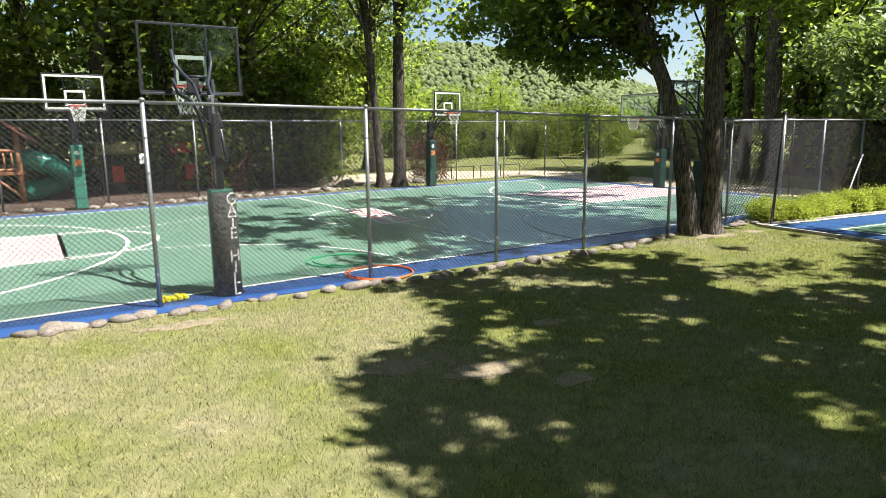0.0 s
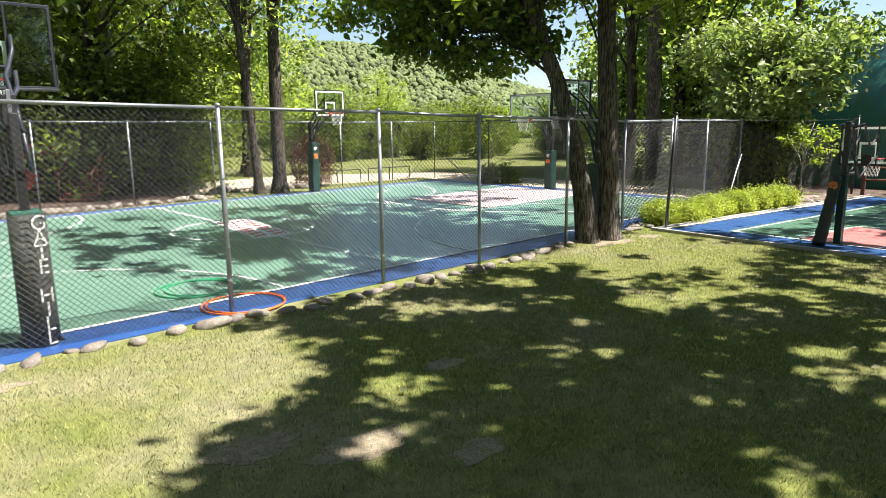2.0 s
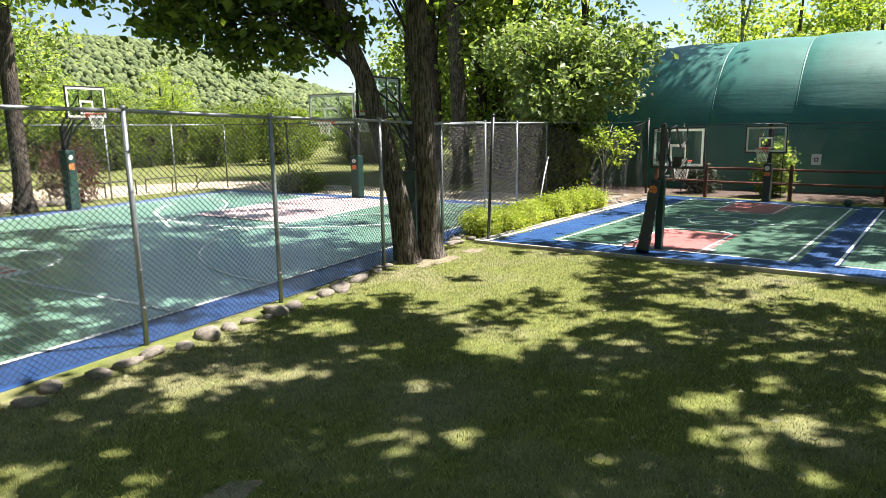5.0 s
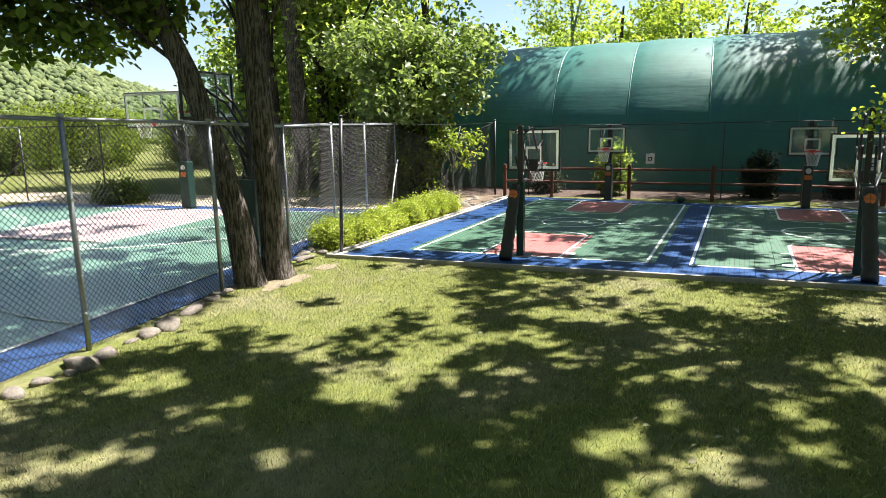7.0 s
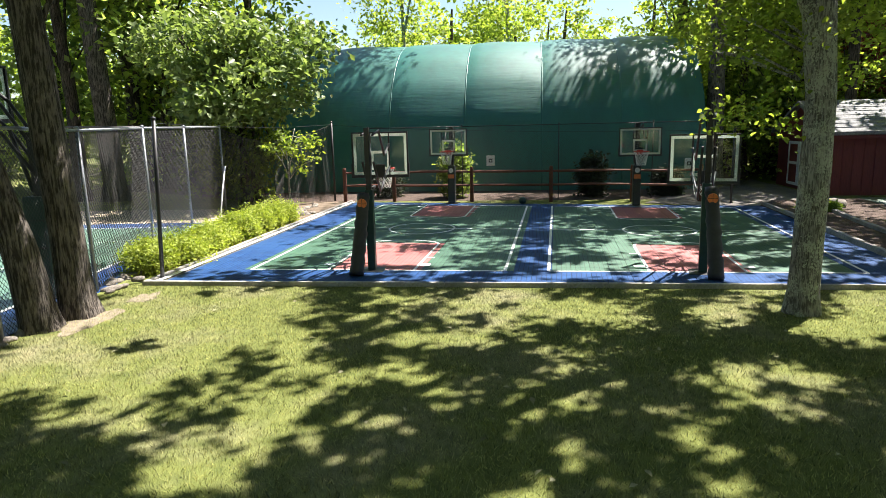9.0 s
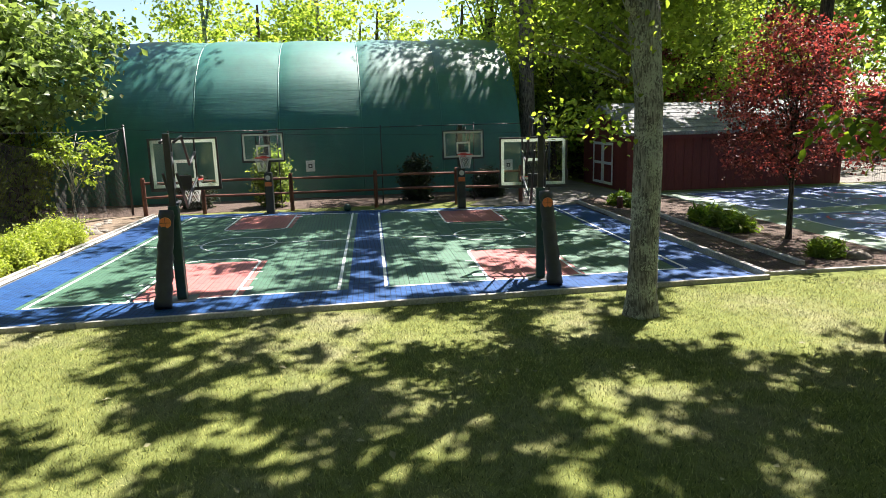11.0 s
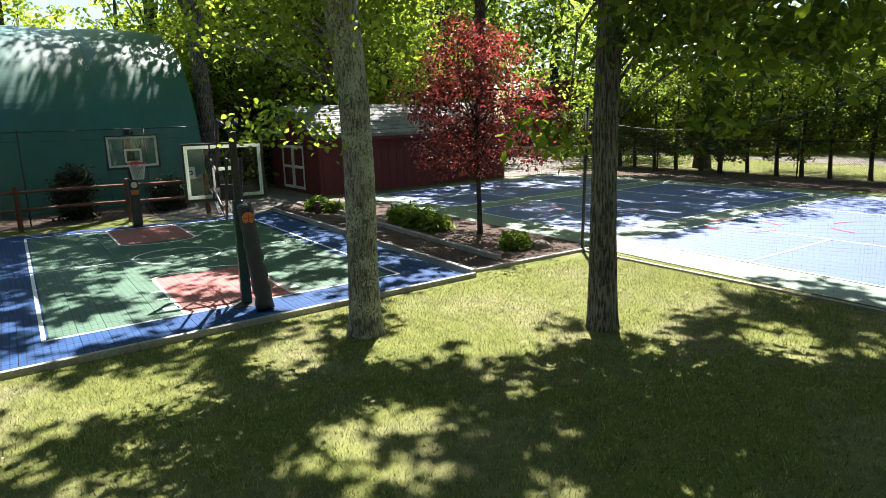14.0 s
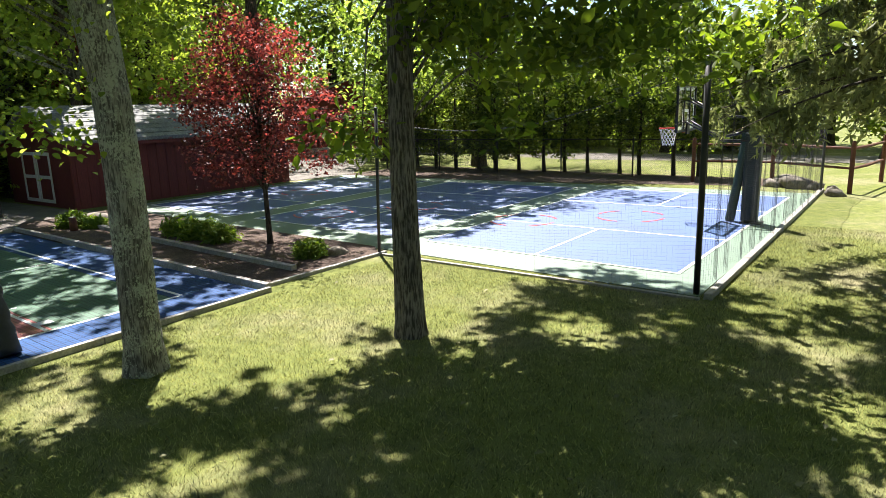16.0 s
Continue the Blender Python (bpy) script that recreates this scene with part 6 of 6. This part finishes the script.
def scatter(n, fn, kinds, far=2.4, grow=1.0):
    made = 0
    for _ in range(n * 30):
        if made >= n:
            break
        x, y = fn()
        k = min(max(((x - 23) * 14 + (y + 12) * -12) / 340, 0), 1)
        if (x - 23 - 14 * k) ** 2 + (y + 12 + 12 * k) ** 2 < 14:
            continue  # the drive stays clear
        if all((x - a) ** 2 + (y - b) ** 2 > far * far for a, b in spots):
            spots.append((x, y))
            k = rng.choice(kinds)
            s = rng.uniform(0.85, 1.2) * grow
            m = pose(x, y, 0, 0, 0, rng.uniform(0, 360)) @ Matrix.Diagonal((s, s, s * rng.uniform(0.9, 1.1), 1))
            copy_thing(KINDS[k], m)
            made += 1


U = rng.uniform
# behind the far side of the sport court
scatter(9, lambda: (U(-14, 8), U(33, 37)), (0, 1, 1))
scatter(12, lambda: (U(-18, 9), U(38, 50)), (0, 1))
scatter(7, lambda: (U(4, 9.0), U(28.5, 33)), (3, 4, 4), 1.6)
scatter(5, lambda: (U(-16, -4), U(27, 33)), (0, 1), 2.6)
scatter(8, lambda: (U(-12, 8), U(29.5, 34)), (4, 4, 1), 1.8)
for x, y, s in ((16.5, -29.5, 0.8), (12.0, -30.5, 0.9)):
    copy_thing(KINDS[2], pose(x, y, 0, 0, 0, 40) @ Matrix.Diagonal((s, s, s, 1)))
scatter(7, lambda: (U(-12, 5), U(28.2, 31)), (1, 0, 1), 2.2)
# beyond the field
def polar(a0, a1, r0, r1):
    a, r = radians(U(a0, a1)), U(r0, r1)
    return (r * math.sin(a), r * math.cos(a))


scatter(26, lambda: polar(22, 49, 50, 62), (4, 4, 4), 1.6, 0.72)
scatter(8, lambda: polar(15, 24, 62, 80), (0, 2), 3.0, 0.75)
scatter(9, lambda: polar(24, 33, 80, 105), (2, 3), 3.0, 0.95)
scatter(12, lambda: polar(33, 50, 75, 110), (3, 2), 3.0, 0.62)
scatter(5, lambda: polar(15, 22, 36, 46), (0, 3, 1), 2.4)
scatter(12, lambda: polar(50, 64, 38, 60), (0, 2, 3), 2.6)
# between the courts and round the dome
scatter(4, lambda: (U(26.5, 32), U(15.5, 21)), (0, 1), 2.6)
scatter(3, lambda: (U(27, 33), U(17, 21)), (3, 4), 2.2)
scatter(20, lambda: (U(41, 52), U(-2, 22)), (2, 2, 3), 2.0, 0.86)
scatter(4, lambda: (U(41, 50), U(-9, -3)), (0, 2), 2.3)
scatter(3, lambda: (U(31, 40), U(-12, -4.5)), (2, 3), 2.2)
# behind the sheds and the paddle courts
scatter(8, lambda: (U(38, 52), U(-36, -8)), (0, 1, 2), 2.6)
scatter(9, lambda: (U(8, 36), U(-44, -31)), (0, 1, 3), 2.6)
scatter(5, lambda: (U(-4, 12), U(-36, -24)), (2, 0), 2.6)
scatter(14, lambda: (U(6, 36), U(-38, -31.5)), (4, 4, 3), 1.8)
scatter(10, lambda: (U(27, 36), U(-22, -14)), (4, 3, 0), 2.2)
scatter(8, lambda: (U(29.5, 38), U(-13, -3.5)), (5, 5, 5), 1.8)
for x, y, k, s in ((39.5, -30.0, 1, 1.3), (35.5, -34.5, 0, 1.3), (43.5, -27.0, 0, 1.25), (31.0, -35.0, 1, 1.2), (46.5, -22.0, 1, 1.2), (41.0, -22.5, 0, 1.1)):
    copy_thing(KINDS[k], pose(x, y, 0, 0, 0, 57 * x) @ Matrix.Diagonal((s, s, s, 1)))
for x, y, k, q in ((30.6, -4.2, 5, 0.8), (31.6, -7.4, 5, 0.8), (30.4, -10.4, 5, 0.75), (33.4, -5.6, 5, 0.85), (35.0, -9.0, 5, 0.95)):
    copy_thing(KINDS[k], pose(x, y, 0, 0, 0, 83 * x) @ Matrix.Diagonal((q, q, q, 1)))
for x, y, s, z in ((25.1, 13.0, 0.66, 0.95), (27.0, 15.2, 0.8, 1.1)):
    copy_thing(KINDS[4], pose(x, y, 0, 0, 0, 31 * x) @ Matrix.Diagonal((s, s, z, 1)))
# behind the lawn: unseen, enlarged trees added to hold back low sky light
scatter(12, lambda: (U(-16, -6.5), U(-24, 24)), (0, 1), 2.6, 1.45)
for k in KINDS:
    k.matrix_basis = pose(-26 - 5 * KINDS.index(k), -6 + 6 * KINDS.index(k), 0)


def bare_trunk(x, y, h, r, mat, label, lean=(0, 0), seed=1):
    root = thing("tree_trunk", pose(x, y, 0), label, "tree")
    g = (trunk_geo([(0, 0, -0.1), (lean[0] * 0.3, lean[1] * 0.3, h * 0.33), (lean[0] * 0.7, lean[1] * 0.7, h * 0.66), (lean[0], lean[1], h)], [r, r * 0.88, r * 0.75, r * 0.5], 12, seed, 0.4))
    p, nrm, c = clustered([(lean[0], lean[1], h, 2.6, 2.6, 1.8), (lean[0] + 1, lean[1] - 1, h * 0.75, 1.6, 1.6, 0.9)], 110, 32, 0.42, seed + 300, 0.4)
    for i in range(10):
        e = Vector(c[i])
        s = Vector((lean[0] * 0.7, lean[1] * 0.7, h * 0.66))
        g.tube([s, s.lerp(e, 0.5) + Vector((0, 0, 0.3)), e], [r * 0.35, r * 0.22, 0.02], 6)
    part("trunk", g, mat, root, smooth=True)
    part("crown", cards("crown", p, nrm, 0.24, 0.15), L_wood, root)
    return root


bare_trunk(10.1, 24.6, 9, 0.18, M_darkbark, "slim dark trunk beside the far fence", (-0.5, 0.3), 51)
bare_trunk(10.85, 24.5, 10, 0.26, M_darkbark, "stout dark trunk beside the far fence", (0.3, 0.4), 52)
bare_trunk(7.0, 31.0, 11, 0.3, M_greybark, "grey forked trunk in the woods", (-0.6, 0.5), 53)
bare_trunk(25.2, 18.2, 11, 0.36, M_bark, "thick dark trunk behind the netted fence", (-0.4, 0.2), 54)
bare_trunk(29.2, 24.0, 12, 0.35, M_darkbark, "dark trunk in the shade behind the fence", (0.2, 0.2), 55)
bare_trunk(31.0, -6.5, 12, 0.4, M_darkbark, "dark trunk behind the shed", (0.1, 0.1), 57)
bare_trunk(34.0, -11.5, 12, 0.35, M_darkbark, "dark trunk in the woods behind the shed", (0.2, 0.1), 58)


def tall_tree(x, y, h, r, seed, label, trunk_r=0.3, clusters=200, mat=None, bark=None, off=(0, 0)):
    rg = random.Random(seed)
    blobs = [(off[0] + rg.uniform(-0.5, 0.5) * r, off[1] + rg.uniform(-0.5, 0.5) * r, h * rg.uniform(0.8, 1.0), r * 0.58, r * 0.58, 0.9) for _ in range(6)]
    return tree("tall_tree", (x, y, 0), [(0, 0, -0.1), (0.1, 0.05, h * 0.35), (-0.1, 0.1, h * 0.65), (0.1, 0, h * 0.95)], [trunk_r, trunk_r * 0.85, trunk_r * 0.65, trunk_r * 0.3], blobs, clusters // 4, 160, 0.55, 0.22, mat or L_wood, bark or M_darkbark, label, seed=seed, limbs=16, flare=0.3, split=False)


dome_tree = tall_tree(28.9, -2.7, 14, 7.0, 501, "tall dark-barked tree beside the end of the dome", 0.33, 330, L_bright, M_furrow, (-3.7, 3.3))
tall_tree(27.6, -6.6, 13, 5.0, 502, "tall tree behind the red shed roof", 0.2, 170, None, None, (-3.4, -0.2))
tall_tree(38.5, -3.5, 13, 5.0, 503, "tall tree behind the red shed", 0.35, 200, L_bright)
drive_tree = tall_tree(27.2, -13.3, 13.5, 7.0, 504, "tall tree beside the drive and the paddle courts", 0.28, 240, None, None, (-3.4, -0.4))
tall_tree(37.5, -17.0, 12, 5.0, 509, "tall tree behind the shed by the drive", 0.3, 180)
tall_tree(21.5, -20.0, 12, 6.0, 505, "tall tree behind the hedge of the paddle courts", 0.3, 340)
tall_tree(29.5, 18.6, 12, 4.5, 506, "tall tree between the dome and the fence", 0.3, 200)
tall_tree(25.2, 19.5, 10, 4.0, 507, "tall tree behind the netted fence", 0.25, 160)
behind_dome = [tall_tree(39.5, 5.0, 20, 4.6, 510, "very tall spreading tree behind the dome", 0.11, 200, None, M_greybark, (-3.6, 1.0)),
               tall_tree(39.6, 10.5, 19, 4.6, 511, "very tall leafy tree behind the dome", 0.11, 200, None, M_greybark, (-3.6, 0))]
for q, k in enumerate(behind_dome):
    add_crown(k, [(-0.4, 0.3, 7.6, 1.7, 1.9, 1.0), (-0.2, 0.8, 9.4, 1.9, 2.1, 0.9)], 46, 40, 0.45, 0.22, L_bright, 610 + q)
tall_tree(38.6, -5.6, 19, 3.6, 512, "very tall tree past the end of the dome", 0.2, 110, None, None, (-2.6, 0))
# Two added trees; their out-of-view crowns keep sun off the play area.
tall_tree(0.6, 30.2, 12, 5.0, 517, "added tree behind the log playset, crown out of view", 0.25, 320, L_dark, None, (2.5, -4.5))
tall_tree(5.8, 30.4, 12, 4.6, 518, "added tree behind the play forts, crown out of view", 0.25, 260, L_dark, None, (2.5, -4.0))
# Four unseen trees, added to keep sky light off the shaded lawn.
tall_tree(1.5, -8.5, 15, 5.5, 513, "unseen added tree behind the lawn, blocks sky light", 0.3, 300)
tall_tree(-4.5, 2.0, 14, 6.0, 514, "unseen added tree at the back of the lawn", 0.3, 330)
tall_tree(-4.0, -4.5, 16, 6.5, 515, "unseen added tree at the edge of the lawn", 0.3, 320)
tall_tree(5.2, -4.6, 17, 5.0, 516, "unseen added tree beside the spruce", 0.28, 300, None, None, (-3.0, -3.0))


canopy(dome_tree, (13.9, -2.6, 22.8, 8.2), 10.0, 13.0, 0.42, 722, [(18.5, 8.4, 4.0, 0.7), (15.6, 6.4, 0.8, 0.6), (14.6, 3.0, 0.8, 0.5)], (), 0.26, None, 0.9)
canopy(drive_tree, (13.4, -15.5, 24.5, -5.0), 10.0, 13.0, 0.66, 721, [(12.6, -11.0, 1.6, 3.0), (18.5, -14.4, 1.4, 0.7), (15.5, -13.0, 0.8, 0.5)], [(13.6, -7.0, 1.2, 2.0, 0.5)], 0.26, None, 1.1)


def hedge_tree(i):
    rg = random.Random(900 + i)
    x = 12.0 + i * 0.98 + rg.uniform(-0.15, 0.15)
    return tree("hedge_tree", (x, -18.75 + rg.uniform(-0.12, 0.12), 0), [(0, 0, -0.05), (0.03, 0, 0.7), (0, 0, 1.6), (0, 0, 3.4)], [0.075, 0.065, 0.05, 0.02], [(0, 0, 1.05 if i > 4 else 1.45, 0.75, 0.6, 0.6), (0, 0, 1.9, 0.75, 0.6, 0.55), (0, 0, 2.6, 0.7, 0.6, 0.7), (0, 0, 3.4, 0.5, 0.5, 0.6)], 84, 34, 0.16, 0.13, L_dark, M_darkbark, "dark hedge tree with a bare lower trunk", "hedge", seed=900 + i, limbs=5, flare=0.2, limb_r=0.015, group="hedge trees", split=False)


for i in range(14):
    hedge_tree(i)


def spruce(x, y, h, r, seed, label):
    """A conifer with long drooping boughs hung with needle sprays."""
    rg = random.Random(seed)
    nr = np.random.default_rng(seed)
    root = thing("spruce_tree", pose(x, y, 0), label, "tree")
    part("trunk", trunk_geo([(0, 0, -0.1), (0, 0, h * 0.5), (0, 0, h)], [0.28, 0.18, 0.03], 12, seed, 0.3), M_darkbark, root, smooth=True)
    cen, nor = [], []
    for i in range(84):
        z = 2.75 + (h - 3.0) * (i / 84) ** 1.9
        a = i * 2.399
        ln = r * (1 - 0.8 * i / 84) * rg.uniform(0.75, 1.1)
        pts = []
        for k in range(7):
            f = k / 6
            pts.append(Vector((math.cos(a) * ln * f, math.sin(a) * ln * f, z + 0.25 * f - 0.95 * f * f)))
        part("bough", Geo().tube(pts, [0.04, 0.034, 0.028, 0.022, 0.016, 0.01, 0.005], 5), M_darkbark, root)
        for k in range(96):
            f = rg.uniform(0.2, 1.0)
            b = pts[int(f * 5.99)]
            side = Vector((-math.sin(a), math.cos(a), 0)) * rg.uniform(-0.5, 0.5)
            drop = rg.uniform(0.05, 0.62)
            m = 13
            base = np.array(b + side)
            q = np.linspace(0, 1, m)[:, None]
            p = base + q * np.array([rg.uniform(-0.08, 0.08), rg.uniform(-0.08, 0.08), -drop]) + nr.normal(size=(m, 3)) * 0.022
            cen.append(p)
            d = nr.normal(size=(m, 3)) * np.array([1, 1, 0.35])
            nor.append(d / np.linalg.norm(d, axis=1, keepdims=True))
    part("needles", cards("needles", np.concatenate(cen), np.concatenate(nor), 0.15, 0.04), L_spruce, root)
    return root


spruce(5.6, -7.7, 13, 4.5, 61, "large spruce with drooping grey-green boughs over the lawn")


# ---- hill ----
def hill():
    g = Geo()
    verts, faces = [], []
    na, nr = 90, 26
    def height(a, r):
        k = min(max((r - 120) / 330, 0), 1)
        ridge = float(np.interp(math.degrees(a), (20, 40, 48, 52, 56, 61, 66, 80, 140), (10, 16, 29, 41, 49, 53, 55, 58, 45))) + 0.8 * math.sin(a * 31)
        return ridge * (k * k * (3 - 2 * k)) + 1.5 * noise.noise(Vector((a * 30, r * 0.05, 0)))
    for i in range(na + 1):
        a = radians(-40 + 190 * i / na)
        for j in range(nr + 1):
            r = 110 + 440 * j / nr
            verts.append((8 + r * math.cos(a), 4 + r * math.sin(a), height(a, r) - 0.5))
    for i in range(na):
        for j in range(nr):
            q = i * (nr + 1) + j
            faces.append((q, q + 1, q + nr + 2, q + nr + 1))
    tagged(part("hill", g.add(verts, faces), L_canopy, smooth=True), "wooded green hillside in the distance", "hill", kind="backdrop")
    rg = np.random.default_rng(9)
    n = 13500
    bm = bmesh.new()
    bmesh.ops.create_icosphere(bm, subdivisions=1, radius=1.0)
    bm.verts.index_update()
    base = np.array([v.co for v in bm.verts])
    tri = np.array([[v.index for v in f.verts] for f in bm.faces])
    bm.free()
    ang = np.radians(rg.uniform(40, 80, n))
    rad = 130 + 330 * rg.uniform(0, 1, n) ** 0.8
    allv = np.empty((n, len(base), 3), np.float32)
    for i in range(n):
        s = rg.uniform(0.7, 1.7) * (0.6 + rad[i] / 550)
        c = np.array([8 + rad[i] * math.cos(ang[i]), 4 + rad[i] * math.sin(ang[i]), height(ang[i], rad[i]) + s * 0.3])
        allv[i] = base * np.array([s, s, s * rg.uniform(0.8, 1.3)]) * rg.uniform(0.72, 1.2, (len(base), 1)) + c
    idx = (np.arange(n)[:, None, None] * len(base) + tri[None]).reshape(-1)
    tagged(part("hill_trees", tri_mesh("hill_trees", allv.reshape(-1, 3), idx), L_canopy), "distant tree crowns covering the hillside", "woods", kind="stuff")


hill()


# ---- worn places in the lawn, and grass blades ----
BARE = [(3.1, 5.15, 0.48, 0.24, 1), (2.45, 5.6, 0.42, 0.2, 2), (3.7, 4.55, 0.3, 0.16, 3), (0.75, 8.2, 0.6, 0.16, 4), (11.5, 9.45, 0.6, 0.3, 6), (12.6, 9.4, 0.35, 0.18, 7), (4.6, 6.1, 0.25, 0.14, 10)]
M_worn = surface("dry_bare_earth", (0.17, 0.145, 0.085), (0.33, 0.27, 0.19), 0.95, big=9, fine=60, bump=0.7, depth=0.02, wear=0.45)
for bx, by, ra, rb, seed in BARE:
    pts = []
    for i in range(40):
        a = 2 * math.pi * i / 40
        k = 0.85 + 0.45 * noise.noise(Vector((math.cos(a) * 1.6 + seed * 9, math.sin(a) * 1.6, seed))) + 0.2 * noise.noise(Vector((math.cos(a) * 6, math.sin(a) * 6, seed * 3)))
        pts.append((bx + ra * k * math.cos(a), by + rb * k * math.sin(a)))
    tagged(part("bare_patch", Geo().slab(pts, -0.01, 0.005), M_worn), "dry bare earth showing through the worn lawn", "bare earth", kind="structure")


def grass():
    rg = np.random.default_rng(4)
    n = 640000
    x = rg.uniform(-2.5, 14.2, n)
    y = rg.uniform(-10.5, 10.4, n)
    near = np.interp(x, (-3.2, 3.4, 4.5, 7.1, 9.0, 11.2, 14.0), (8.6, 8.98, 8.92, 9.2, 9.5, 10.1, 10.2))
    bare = np.zeros(n, bool)
    for bx, by, ra, rb, _ in BARE:
        bare |= ((x - bx) / ra) ** 2 + ((y - by) / rb) ** 2 < rg.uniform(0.3, 1.5, n)
    keep = ~(bare & (rg.uniform(0, 1, n) < 0.62)) & (y < near) & (x < 13.38 + 0.03 * rg.normal(size=n)) & ~((x > 8.4) & (y < -4.75))
    x, y = x[keep], y[keep]
    n = len(x)
    h = rg.uniform(0.016, 0.042, n)
    a = rg.uniform(0, 2 * np.pi, n)
    w = rg.uniform(0.002, 0.0045, n)
    lx, ly = rg.normal(size=n) * 0.018, rg.normal(size=n) * 0.018
    v = np.empty((n, 3, 3), np.float32)
    v[:, 0] = np.stack([x - np.cos(a) * w, y - np.sin(a) * w, np.zeros(n)], 1)
    v[:, 1] = np.stack([x + np.cos(a) * w, y + np.sin(a) * w, np.zeros(n)], 1)
    v[:, 2] = np.stack([x + lx, y + ly, h], 1)
    tagged(part("grass", tri_mesh("grass", v.reshape(-1, 3), np.arange(3 * n)), M_blade), "short mown grass blades, green and straw-coloured", "grass", kind="stuff")


grass()


def fallen_leaves():
    rg = np.random.default_rng(15)
    n = 160
    p = np.stack([rg.uniform(1.5, 13, n), rg.uniform(-3.5, 8.8, n), rg.uniform(0.035, 0.055, n)], 1)
    d = rg.normal(size=(n, 3)) * 0.35 + np.array([0, 0, 1.0])
    d /= np.linalg.norm(d, axis=1, keepdims=True)
    m = leaf_material("fallen_leaf", (0.16, 0.15, 0.07), (0.42, 0.40, 0.28), (1, 1, 0.8), 0.2)
    tagged(part("fallen_leaves", cards("fallen_leaves", p, d, 0.07, 0.045), m), "scattered pale fallen leaves on the lawn", "leaves", kind="stuff")


fallen_leaves()


# ---- tiles of the small courts ----
def tile_zone(u, v):
    for v0, v1, kv in ((4.27, 8.57, 6.5), (-1.19, 3.57, 1.27)):
        if v0 < v < v1 and 0 < u < 8.35:
            if abs(v - kv) < 0.73 and (u < 2.3 or u > 6.2):
                return 2
            return 0
    return 1


def tiles():
    size = 0.305
    half = size / 2 - 0.002
    box = Geo().box((-half, -half, 0.003), (half, half, 0.021)).add([], [])
    mats = (T_green, T_blue, T_red)
    meshes = []
    for mt in mats:
        me = box.mesh("tile")
        me.materials.append(mt)
        meshes.append(me)
    rest = [Geo(), Geo(), Geo()]
    # the zones' own edges are kept sharp by laying each zone's tiles to its border
    us = [-0.92 + size * (i + 0.5) for i in range(32)]
    vs = [-1.97 + size * (j + 0.5) for j in range(38)]
    for i, u in enumerate(us):
        for v in vs:
            z = tile_zone(u, v)
            x, y = small_court(u, v)
            sx = 1 + 0.0155 * (v - 3.9)
            m = pose(x, y, 0, 0, 0, -2.2) @ Matrix.Diagonal((sx, 1, 1, 1))
            if i < 8:
                ob = new("tile", meshes[z])
                ob.parent = mini
                ob.matrix_basis = m
            else:
                rest[z].box((-half, -half, 0.003), (half, half, 0.021), 0, m)
    for g, mt in zip(rest, mats):
        tagged(part("far_tiles", g, mt, mini), kind="stuff")


tiles()
